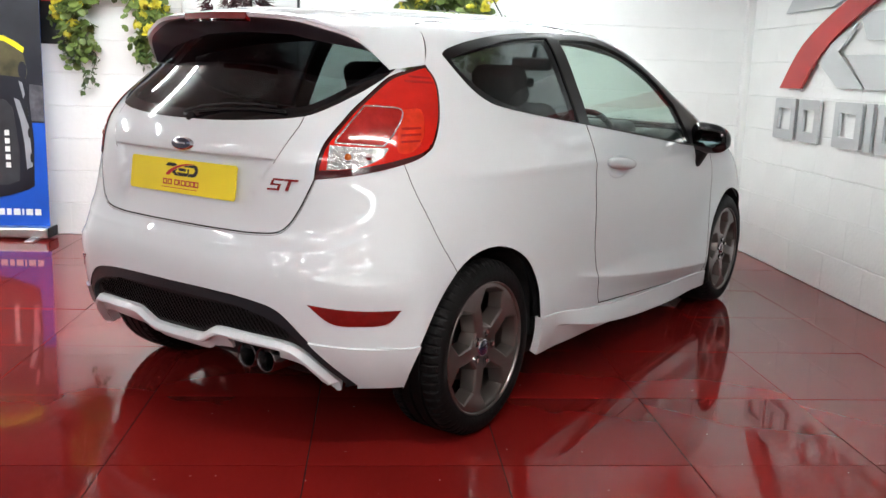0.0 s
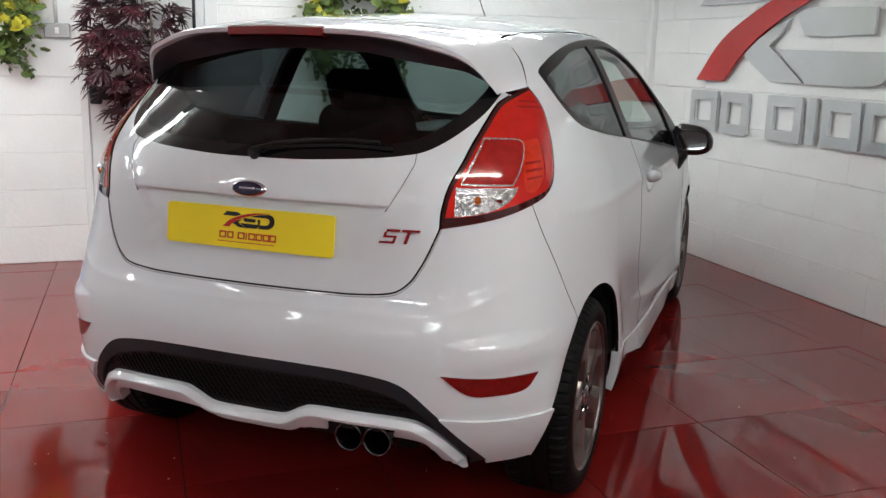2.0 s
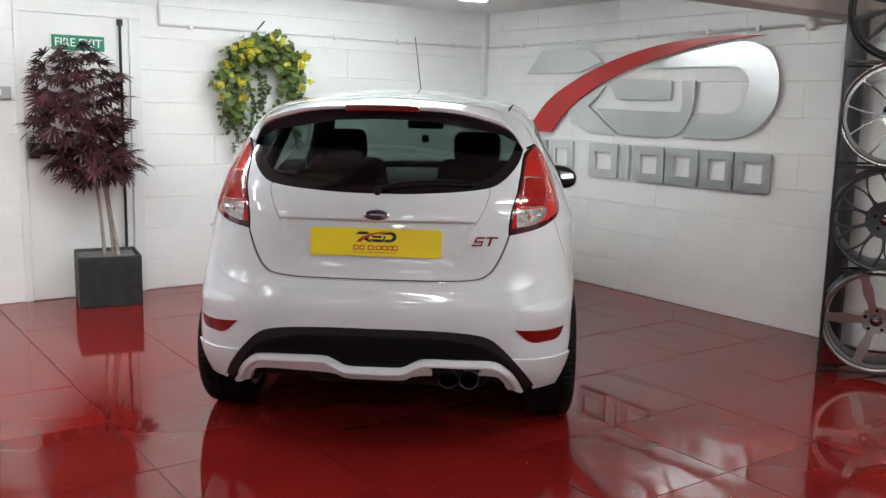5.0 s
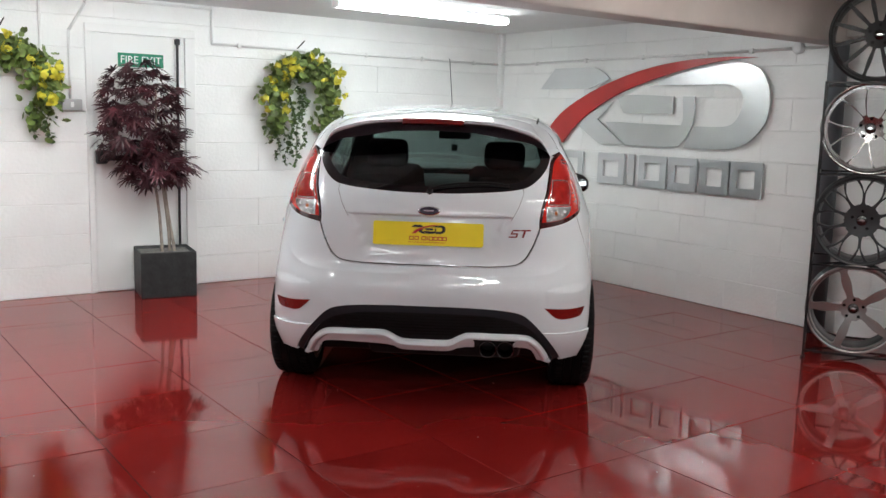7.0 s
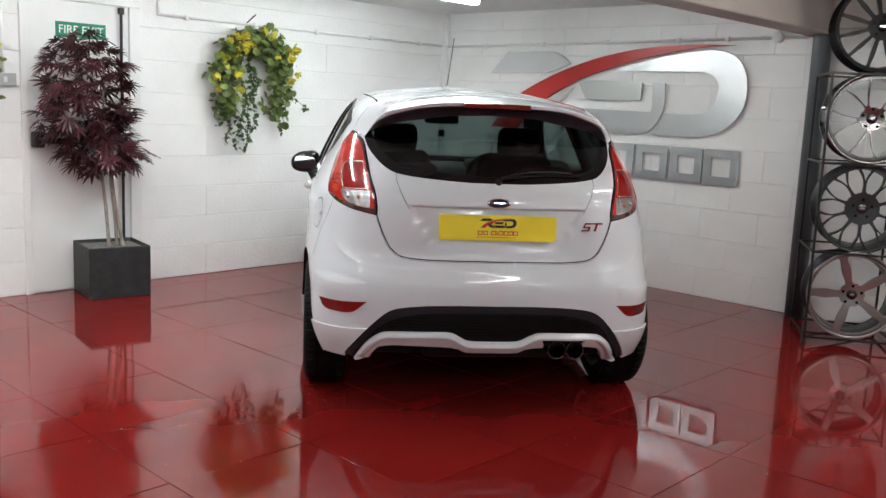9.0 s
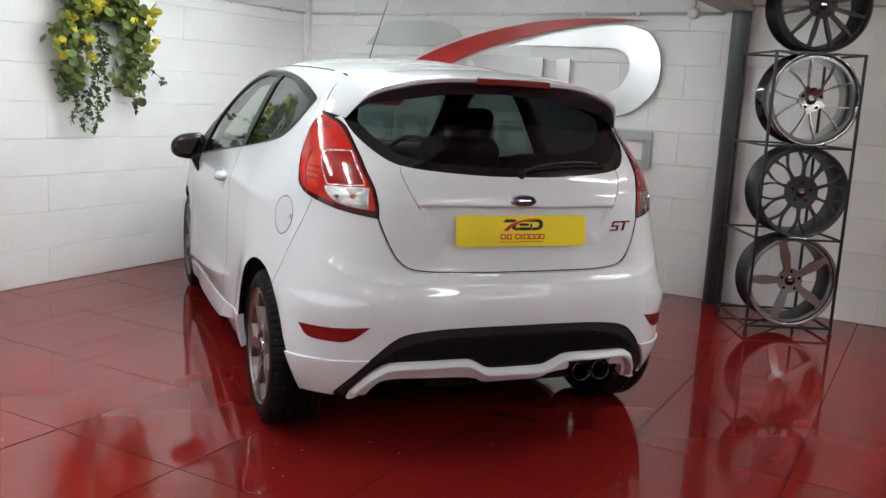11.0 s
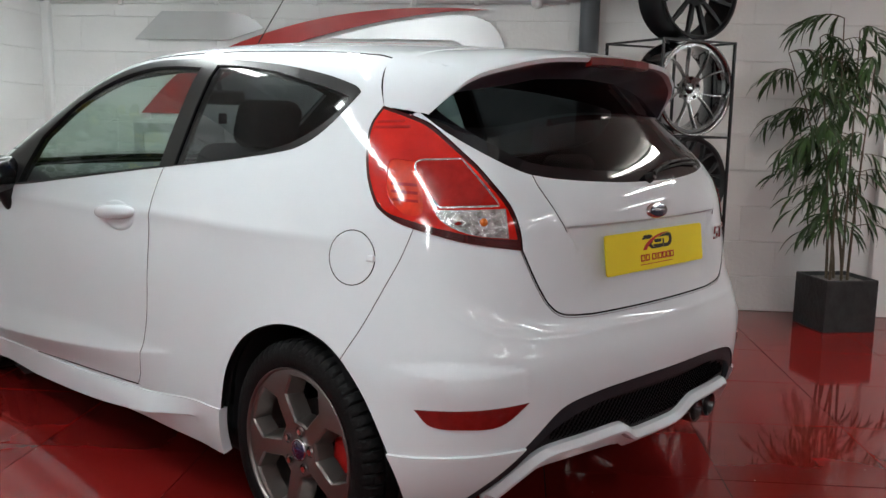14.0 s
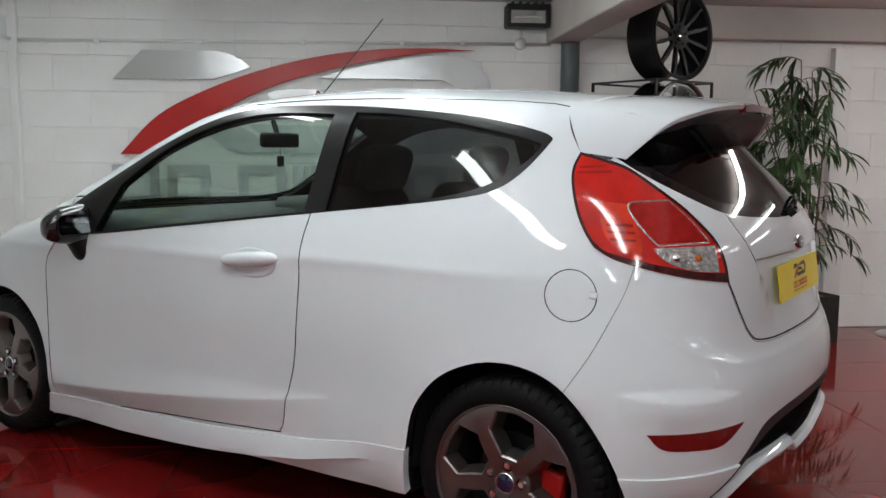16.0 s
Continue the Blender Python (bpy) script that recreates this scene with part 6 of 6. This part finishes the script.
def leaf_mesh(name, mat, pieces):
    """A mesh of leaves: (length, width, droop, turn about z in degrees, lift in degrees, place)."""
    vs, fs = [], []
    for length, width, droop, turn, lift, place in pieces:
        v, f = leaf(length, width, droop)
        m = Matrix.Translation(place) @ Matrix.Rotation(math.radians(turn), 4, "Z") @ Matrix.Rotation(math.radians(-lift), 4, "Y")
        k = len(vs)
        vs += [tuple(m @ Vector(q)) for q in v]
        fs += [tuple(k + i for i in q) for q in f]
    me = bpy.data.meshes.new(name)
    me.from_pydata(vs, [], fs)
    me.polygons.foreach_set("use_smooth", [True] * len(me.polygons))
    me.materials.append(mat)
    return me


def sprig(name, me, parent, place, heading, pitch, scale, roll=0.0):
    ob = new(name, me)
    ob.parent = parent
    ob.matrix_basis = Matrix.Translation(place) @ Matrix.Rotation(heading, 4, "Z") @ Matrix.Rotation(-pitch, 4, "Y") @ Matrix.Rotation(roll, 4, "X") @ Matrix.Scale(scale, 4)
    return ob


def stem(points, r0, r1, n=8):
    """A tapering bent stalk."""
    bm = bmesh.new()
    rings = []
    for i, p in enumerate(points):
        a, b = Vector(points[max(0, i - 1)]), Vector(points[min(len(points) - 1, i + 1)])
        q = (b - a).to_track_quat("Z", "Y")
        r = r0 + (r1 - r0) * i / (len(points) - 1)
        rings.append([bm.verts.new(Vector(p) + q @ Vector((r * math.cos(t), r * math.sin(t), 0))) for t in np.linspace(0, math.tau, n, endpoint=False)])
    for a, b in zip(rings, rings[1:]):
        for i in range(n):
            bm.faces.new((a[i], a[(i + 1) % n], b[(i + 1) % n], b[i]))
    bm.faces.new(rings[-1])
    return bm


def square_pot(m, side, height, label):
    """A slate-look cube planter with a rim and soil."""
    e = empty("planter", m, label, "planter", "planters")
    h = side / 2
    b = box((-h, -h, 0), (h, h, height), 0.006)
    top = [f for f in b.faces if f.normal.z > 0.9 and f.calc_area() > 0.5 * side * side]
    r = bmesh.ops.inset_region(b, faces=top, thickness=0.018)
    bmesh.ops.translate(b, verts=list({v for f in top for v in f.verts}), vec=(0, 0, -0.03))
    part("pot", b, M_POT, e)
    s = box((-h + 0.02, -h + 0.02, height - 0.06), (h - 0.02, h - 0.02, height - 0.022))
    part("soil", s, M_SOIL, e, "grey gravel filling")
    return e


def joined(me, poses, parent, label):
    """The leaves past those that are parts of their own, as one mesh."""
    base_v, base_f = [v.co.copy() for v in me.vertices], [tuple(p.vertices) for p in me.polygons]
    vs, fs = [], []
    for place, heading, pitch, size, roll in poses:
        m = Matrix.Translation(place) @ Matrix.Rotation(heading, 4, "Z") @ Matrix.Rotation(-pitch, 4, "Y") @ Matrix.Rotation(roll, 4, "X") @ Matrix.Scale(size, 4)
        k = len(vs)
        vs += [tuple(m @ v) for v in base_v]
        fs += [tuple(k + j for j in f) for f in base_f]
    out = bpy.data.meshes.new("foliage")
    out.from_pydata(vs, [], fs)
    out.polygons.foreach_set("use_smooth", [True] * len(fs))
    out.materials.append(me.materials[0])
    ob = tagged(new("foliage", out), label, kind="stuff")
    ob.parent = parent
    return ob


M_SOIL = material("grey gravel", (0.16, 0.15, 0.14), 0.9, bump=1.0, bump_scale=70, mottle=0.5, mottle_scale=60)
M_BARK = material("pale grey bark", (0.30, 0.25, 0.21), 0.75, bump=0.5, bump_scale=50, mottle=0.3, mottle_scale=18)
M_CANE = material("brown cane", (0.10, 0.075, 0.045), 0.55, bump=0.3, bump_scale=40, mottle=0.35, mottle_scale=14)
M_MAPLE = varied(material("burgundy leaf", (0.062, 0.015, 0.021), 0.40, mottle=0.4, mottle_scale=12), 0.45)
M_BAMBOO = varied(material("dark green leaf", (0.030, 0.066, 0.017), 0.42, mottle=0.35, mottle_scale=10), 0.45)
M_IVY = varied(material("mid green leaf", (0.125, 0.175, 0.045), 0.5, mottle=0.4, mottle_scale=14), 0.45)
M_IVYDARK = varied(material("dark trailing leaf", (0.055, 0.095, 0.026), 0.5, mottle=0.3, mottle_scale=14), 0.4)
M_BLOOM = varied(material("yellow petal", (0.64, 0.58, 0.07), 0.55, mottle=0.15, mottle_scale=20), 0.2)

rng = random.Random(7)
pot_maple = square_pot(pose(-0.21, 6.80, 0, 0, 0, -10), 0.405, 0.345, "square dark slate planter in front of the fire door")
maple = empty("maple_tree", (-0.21, 6.80, 0.32), "artificial burgundy maple with three pale trunks in a planter", "tree")
FAN = [(0.105 * k, 0.019 * k ** 0.5, 0.5, a, 10, (0, 0, 0)) for a, k in ((0, 1.0), (27, 0.95), (-27, 0.95), (56, 0.8), (-56, 0.8), (90, 0.55), (-90, 0.55))]
fan = leaf_mesh("maple_leaf", M_MAPLE, FAN)
for dx, dy, tx, ty, tz in ((-0.01, 0.0, -0.15, 0.05, 1.10), (0.03, 0.02, -0.06, -0.05, 1.22), (0.055, -0.02, 0.02, 0.06, 0.98)):
    pts = [(dx + (tx - dx) * u + 0.02 * math.sin(5 * u + dx * 40), dy + (ty - dy) * u, tz * u) for u in np.linspace(0, 1, 9)]
    part("trunk", stem(pts, 0.013, 0.006), M_BARK, maple, "pale thin trunk", True)


def maple_place():
    """A leaf's pose in three loose tiers with ragged edges."""
    while True:
        x, y, z = rng.uniform(-0.54, 0.24), rng.uniform(-0.22, 0.16), rng.uniform(0.42, 1.44)
        tier = min(((x + 0.16) / 0.27) ** 2 + ((z - 1.13) / 0.27) ** 2, ((x + 0.17) / 0.29) ** 2 + ((z - 0.88) / 0.17) ** 2, ((x + 0.05) / 0.25) ** 2 + ((z - 0.64) / 0.14) ** 2)
        if tier + (y / 0.17) ** 2 > 1.0 + 0.35 * rng.random() or rng.random() > 0.7 + 0.3 * tier:
            continue
        heading = math.atan2(y + rng.uniform(-0.15, 0.05), x + 0.1 + rng.uniform(-0.2, 0.2))
        return (x, y, z), heading, math.radians(rng.uniform(-60, 20)), rng.uniform(0.8, 1.3), math.radians(rng.uniform(-45, 45))


for i in range(290):
    place, heading, pitch, size, roll = maple_place()
    sprig("leaf", fan, maple, place, heading, pitch, size, roll)
joined(fan, [maple_place() for _ in range(90)], maple, "dense burgundy leaves")
for i in range(9):
    a = rng.uniform(0, math.tau)
    pts = [(-0.06 + 0.27 * math.cos(a) * u, 0.14 * math.sin(a) * u, 0.65 + 0.5 * (i / 9) + 0.22 * u - 0.10 * u * u) for u in np.linspace(0, 1, 5)]
    part("branch", stem(pts, 0.005, 0.002, 5), M_BARK, maple, smooth=True)

pot_bamboo = square_pot(pose(2.86, 1.915, 0, 0, 0, 14), 0.335, 0.315, "square dark slate planter beside the wheel rack")
bamboo = empty("bamboo_plant", (2.86, 1.915, 0.29), "artificial bamboo with brown canes and dark green leaves in planter", "plant")
fronds = []
frond = leaf_mesh("bamboo_leaf", M_BAMBOO, [(0.205, 0.029, 0.8, 0, 4, (0, 0, 0))])
tips = [(0.03, 0.37, 1.34), (-0.10, 0.24, 1.42), (0.0, 0.08, 1.54), (0.10, -0.05, 1.48), (0.0, -0.12, 1.30), (0.12, 0.26, 1.2)]
for i, (tx, ty, tz) in enumerate(tips):
    bx, by = 0.05 * math.cos(i * 1.1), 0.06 * math.sin(i * 1.1)
    cane = [Vector((bx + (tx - bx) * u ** 1.6, by + (ty - by) * u ** 1.5, tz * u)) for u in np.linspace(0, 1, 13)]
    part("cane", stem(cane, 0.009, 0.003), M_CANE, bamboo, "thin brown cane", True)
    for j in range(3, 13):
        for _ in range(1 if j < 6 or rng.random() < 0.55 else 2):
            a = rng.uniform(0, math.tau) if rng.random() < 0.4 else math.copysign(math.pi / 2, rng.uniform(-1, 1)) + rng.uniform(-0.7, 0.7)
            length = rng.uniform(0.13, 0.27)
            twig = [cane[j] + Vector((math.cos(a) * length * u, math.sin(a) * length * u, 0.12 * u - 0.17 * u * u)) for u in np.linspace(0, 1, 8)]
            part("twig", stem(twig, 0.0028, 0.001, 4), M_CANE, bamboo)
            for k in range(1, 8):
                for side in (1, -1):
                    if rng.random() < 0.74 - 0.22 * (j < 6):
                        fronds.append((twig[k], a + side * rng.uniform(0.25, 0.9), math.radians(rng.uniform(-62, -8)), rng.uniform(0.55, 0.95), math.radians(rng.uniform(-30, 30))))
            fronds.append((twig[-1], a, math.radians(-30), rng.uniform(0.7, 1.0), 0.0))
rng.shuffle(fronds)
for place, heading, pitch, size, roll in fronds[:290]:
    sprig("leaf", frond, bamboo, place, heading, pitch, size, roll)
joined(frond, fronds[290:], bamboo, "dense dark green leaves")


def round_leaf(name, mat, r):
    """A round leaf along x, cupped a little, notched at its stalk, with a wavy rim."""
    vs, fs = [(r * 0.7, 0.0, -0.10 * r)], []
    rim = [math.radians(d) for d in range(-160, 161, 32)]
    for i, a in enumerate(rim):
        vs.append((r + r * math.cos(a), r * math.sin(a), r * (0.10 + 0.07 * (-1) ** i)))
    vs.append((r * 0.32, 0.0, 0.0))
    for i in range(1, len(rim)):
        fs.append((0, i, i + 1))
    fs += [(0, len(rim), len(rim) + 1), (0, len(rim) + 1, 1)]
    me = bpy.data.meshes.new(name)
    me.from_pydata(vs, [], fs)
    me.polygons.foreach_set("use_smooth", [True] * len(fs))
    me.materials.append(mat)
    return me


def hanging_basket(x0, label, seed, trails):
    """A horseshoe of leaves and yellow blooms on a hook, with trailing strands."""
    r = random.Random(seed)
    e = empty("hanging_plant", (x0, WY, 0), label, "plant", "hanging plants")
    part("hook", rod((0.02, -0.10, 1.995), (0.0, 0.0, 1.93), 0.005), M_IRON, e, "dark wall hook")
    part("backing", stem([(0.27 * math.cos(a), -0.07, 1.56 + 0.30 * math.sin(a)) for a in np.linspace(math.radians(-25), math.radians(205), 16)], 0.035, 0.03), M_IVYDARK, e, "moss ring")
    disc = round_leaf("round_leaf", M_IVY, 0.031)
    lobe = leaf_mesh("ivy_leaf", M_IVYDARK, [(0.040, 0.028, 0.3, 0, 0, (0, 0, 0)), (0.028, 0.018, 0.3, 50, 0, (0.004, 0, 0)), (0.028, 0.018, 0.3, -50, 0, (0.004, 0, 0))])
    bloom = leaf_mesh("bloom", M_BLOOM, [(0.026 + 0.006 * (i % 2), 0.024, -0.4, i * 40, 25 + 30 * (i % 3), (0, 0, 0.004 * (i % 3))) for i in range(9)])

    def spot():
        a = math.radians(r.uniform(-42, 222))
        d = r.gauss(0.235, 0.050)
        low = max(0, -math.sin(a))
        place = (d * 1.12 * math.cos(a), -r.uniform(0.03, 0.21) * (1 - low * 0.5), 1.56 + d * 1.05 * math.sin(a) - 0.22 * low)
        return place, math.radians(r.gauss(-90, 45)), math.radians(r.gauss(-52, 24)), r.uniform(0.6, 1.15), math.radians(r.gauss(0, 25))
    for i in range(270):
        place, heading, pitch, size, roll = spot()
        sprig("leaf", disc if r.random() < 0.85 else lobe, e, place, heading, pitch, size, roll)
    joined(disc, [spot() for _ in range(520)], e, "dense green leaves")
    for i in range(34):
        a = math.radians(r.uniform(-35, 215))
        d = r.uniform(0.18, 0.32)
        sprig("flower", bloom, e, (d * 1.1 * math.cos(a), -r.uniform(0.14, 0.24), 1.57 + d * math.sin(a)), r.uniform(0, 6), math.radians(r.uniform(-30, 30)), r.uniform(1.4, 2.1), math.radians(r.uniform(55, 115)))
    for tx, top, bot, lean in trails:
        n = int((top - bot) / 0.022)
        pts = [(tx + lean * u * u + 0.02 * math.sin(9 * u + tx * 20), -0.06 - 0.05 * math.sin(3 * u), top + (bot - top) * u) for u in np.linspace(0, 1, n)]
        part("strand", stem(pts, 0.003, 0.0015, 4), M_CANE, e)
        for k, p in enumerate(pts):
            sprig("leaf", lobe, e, p, r.uniform(-math.pi, 0), math.radians(r.uniform(-80, 0)), r.uniform(0.7, 1.15), r.uniform(-1, 1))
        joined(lobe, [((p[0] + r.gauss(0, 0.012), p[1] + r.gauss(0, 0.012), p[2]), r.uniform(-math.pi, 0), math.radians(r.uniform(-70, 20)), r.uniform(0.6, 1.1), r.uniform(-1, 1)) for p in pts + pts[:len(pts) // 2]], e, "trailing leaves")
    return e


hanging_basket(1.02, "hanging plant with yellow flowers on the white block wall", 3, ((-0.24, 1.40, 1.02, 0.02), (-0.16, 1.36, 0.98, 0.03), (-0.10, 1.60, 1.05, 0.02), (-0.02, 1.62, 0.97, -0.05), (0.02, 1.58, 1.10, -0.02), (0.26, 1.40, 1.10, 0.02), (0.33, 1.46, 1.30, 0.20), (-0.28, 1.50, 1.15, 0.0)))
hanging_basket(-1.27, "hanging plant with yellow flowers beside the fire door", 5, ((-0.22, 1.40, 1.02, 0.03), (-0.13, 1.36, 1.08, 0.0), (0.18, 1.40, 1.20, 0.02), (0.26, 1.42, 1.16, 0.04), (-0.30, 1.44, 1.2, 0.0)))

# ---- roll-up banner by the door wall ----
banner = empty("roll_up_banner", (-2.14, 6.86, 0), "blue and black printed roll-up banner on a silver base", "banner")
part("base", box((-0.43, -0.09, 0.012), (0.43, 0.09, 0.085), 0.015), M_STEEL, banner, "silver base cassette")
part("base_cap", box((0.43, -0.085, 0.014), (0.442, 0.085, 0.083), 0.004), M_BLACK, banner)
for x in (-0.25, 0.34):
    part("foot", box((x - 0.03, -0.20, 0), (x + 0.03, 0.05, 0.014), 0.004), M_STEEL, banner)
M_BBLUE = material("blue print", (0.010, 0.085, 0.50), 0.35, mottle=0.12, mottle_scale=3)
M_BDARK = material("dark print", (0.011, 0.012, 0.020), 0.35, mottle=0.4, mottle_scale=5)
M_BGREY = material("grey print", (0.30, 0.31, 0.34), 0.35, mottle=0.2)
part("sheet", box((-0.42, -0.004, 0.08), (0.42, 0.0, 2.05)), M_BBLUE, banner, "blue printed sheet")
part("top_bar", box((-0.425, -0.012, 2.045), (0.425, 0.008, 2.07), 0.004), M_STEEL, banner)
part("pole", rod((0, 0.03, 0.06), (0, 0.03, 2.06), 0.009), M_STEEL, banner)


def printed(points, z, mat):
    return part("print", prism(points, 0.0008, Matrix(((1, 0, 0, 0), (0, 0, -1, -0.0042 - z), (0, 1, 0, 0), (0, 0, 0, 1)))), mat, banner)


M_BSCREEN = material("charcoal print", (0.035, 0.036, 0.042), 0.35, mottle=0.3, mottle_scale=6)
M_BROAD = material("asphalt-grey print", (0.085, 0.085, 0.10), 0.35, mottle=0.5, mottle_scale=16)
M_BOLIVE = material("olive print", (0.085, 0.075, 0.035), 0.35, mottle=0.5, mottle_scale=8)
printed([(-0.42, 0.80), (0.42, 0.80), (0.42, 2.04), (-0.42, 2.04)], 0.0, M_BDARK)
printed([(0.32, 0.81), (0.42, 0.81), (0.42, 1.05), (0.33, 1.06)], 0.001, M_BROAD)
printed([(-0.40, 1.10), (0.305, 1.09), (0.322, 1.14), (0.30, 1.26), (0.18, 1.34), (-0.40, 1.42)], 0.001, M_BOLIVE)
printed([(-0.40, 1.42), (0.18, 1.34), (0.247, 1.30), (0.30, 1.265), (0.308, 1.30), (0.248, 1.343), (0.18, 1.375), (-0.40, 1.46)], 0.002, M_YELLOW)
printed([(0.29 + 0.028 * math.cos(a), 1.15 + 0.06 * math.sin(a)) for a in np.linspace(0, math.tau, 20, endpoint=False)], 0.002, M_BDARK)
printed([(-0.38, 0.20), (0.154, 0.295), (0.291, 0.34), (0.332, 0.366), (0.343, 0.67), (0.326, 0.943), (0.31, 1.10), (-0.38, 1.16)], 0.003, M_BDARK)
printed([(-0.30, 0.36), (0.16, 0.37), (0.235, 0.40), (0.245, 0.60), (0.215, 0.90), (0.17, 0.95), (-0.30, 1.00)], 0.004, M_BSCREEN)
printed([(0.225, 0.966), (0.262, 0.949), (0.315, 0.773), (0.328, 0.502), (0.288, 0.48), (0.280, 0.66), (0.262, 0.80)], 0.005, M_BGREY)
printed([(0.262, 1.08), (0.285, 1.07), (0.300, 0.99), (0.288, 0.96)], 0.005, M_BGREY)
for x, z in ((0.305, 0.87), (0.318, 0.73), (0.325, 0.56)):
    printed([(x + 0.012 * math.cos(a), z + 0.035 * math.sin(a)) for a in np.linspace(0, math.tau, 14, endpoint=False)], 0.006, M_INK)
for z0 in (0.49, 0.545, 0.60, 0.655, 0.71):
    part("print_bar", box((0.150, -0.0102, z0), (0.182, -0.0092, z0 + 0.036)), M_SIGNWHITE, banner)
for x0, x1 in ((-0.36, -0.30), (-0.28, -0.22), (-0.2, -0.14), (-0.12, -0.06), (-0.04, 0.0), (0.02, 0.06), (0.075, 0.12), (0.135, 0.165), (0.18, 0.225), (0.238, 0.25), (0.265, 0.31), (0.325, 0.365)):
    part("print_bar", box((x0, -0.0062, 0.160), (x1, -0.0042, 0.204)), M_SIGNWHITE, banner)
poster = tagged(mesh("wall_poster", box((-2.35, WY - 0.012, 1.335), (-1.615, WY - 0.002, 2.05), 0.003), M_INK), "black framed poster on the white wall", "poster")
part("poster_mark", box((-1.76, WY - 0.0145, 1.62), (-1.66, WY - 0.012, 1.78)), M_REDSIGN, poster)
stand = tagged(mesh("stand_foot", spun([(0.0, 0.022), (0.04, 0.02), (0.15, 0.012), (0.16, 0.004), (0.16, 0.0)], 32, Matrix.Translation((2.95, 1.14, 0))), M_STEEL, smooth=True), "round grey metal stand base on the red floor", "stand")
part("post", rod((2.95, 1.14, 0.015), (2.95, 1.14, 0.9), 0.014), M_STEEL, stand)


# ---- pieces: floor tiles and wall blocks ----
def block_mesh(name, w, h, d, b, mat, bx=None):
    """A slab in x, y with chamfered edges; its face lies at z = 0."""
    bx = b if bx is None else bx
    o = [(-w / 2, -h / 2), (w / 2, -h / 2), (w / 2, h / 2), (-w / 2, h / 2)]
    i = [(x - math.copysign(bx, x), y - math.copysign(b, y)) for x, y in o]
    me = bpy.data.meshes.new(name)
    me.from_pydata([(x, y, -d) for x, y in o] + [(x, y, -b * 0.6) for x, y in o] + [(x, y, 0) for x, y in i], [],
                   [(8, 9, 10, 11)] + [(4 + k, 4 + (k + 1) % 4, 8 + (k + 1) % 4, 8 + k) for k in range(4)] + [(k, (k + 1) % 4, 4 + (k + 1) % 4, 4 + k) for k in range(4)])
    me.materials.append(mat)
    return me


PITCH_X, PITCH = 0.6185, 0.612
tile = block_mesh("floor_tile", PITCH_X - 0.0036, PITCH - 0.0036, 0.004, 0.0003, M_FLOOR)
rng = random.Random(11)
for i in range(-6, 9):
    for j in range(-10, 8):
        x, y = -1.513 + (i + 0.5) * PITCH_X, 2.51 + (j + 0.5) * PITCH
        if WEST - 0.1 < x - PITCH / 2 and x - PITCH / 2 < WX and SOUTH - 0.3 < y - PITCH / 2 < WY:
            t = new("tile", tile)
            t.parent = floor
            t.matrix_basis = pose(x, y, rng.uniform(-0.0003, 0.0003), rng.gauss(0, 0.07), rng.gauss(0, 0.07), rng.gauss(0, 0.05))
COURSE, LONG = 0.2285, 0.46
full = block_mesh("wall_block", LONG - 0.0006, COURSE - 0.002, 0.02, 0.0040, M_BLOCK, 0.0010)


wide = block_mesh("wall_course", 2.3 - 0.0004, COURSE - 0.002, 0.02, 0.0046, M_BLOCK, 0.0006)


def lay(owner, wall, u0, u1, offset, piece=full, LONG=LONG):
    """Courses of blocks in running bond over a wall."""
    for row in range(10):
        z = (row + 0.5) * COURSE
        if z + COURSE / 2 > CEIL + 0.2:
            break
        u = u0 + offset + (row % 2) * LONG / 2
        while u - LONG / 2 > u0:
            u -= LONG
        while u - LONG / 2 < u1:
            b = new("block", piece)
            b.parent = owner
            b.matrix_basis = wall @ Matrix.Translation((u, z, rng.uniform(-0.0005, 0.0005))) @ Matrix.Rotation(rng.gauss(0, 0.0012), 4, "Y") @ Matrix.Rotation(rng.gauss(0, 0.0012), 4, "X")
            u += LONG


lay(wall_east, EAST, -0.2, WY + 0.1, 0.08)
lay(wall_north, NORTH, -2.9, WX + 0.1, 0.12, wide, 2.3)
# pale chips in the floor coating, too small to count
cb = bmesh.new()
for i in range(260):
    x, y = rng.uniform(-3.2, 3.1), rng.uniform(0.6, 6.9)
    s = rng.uniform(0.0012, 0.0032)
    bmesh.ops.create_circle(cb, cap_ends=True, segments=5, radius=s, matrix=pose(x, y, 0.0016, 0, 0, rng.uniform(0, 90)) @ Matrix.Diagonal((1, rng.uniform(0.5, 1), 1, 1)))
tagged(mesh("floor_chips", cb, M_CHIP), "scattered pale chips in the red floor coating", "chips", kind="stuff")
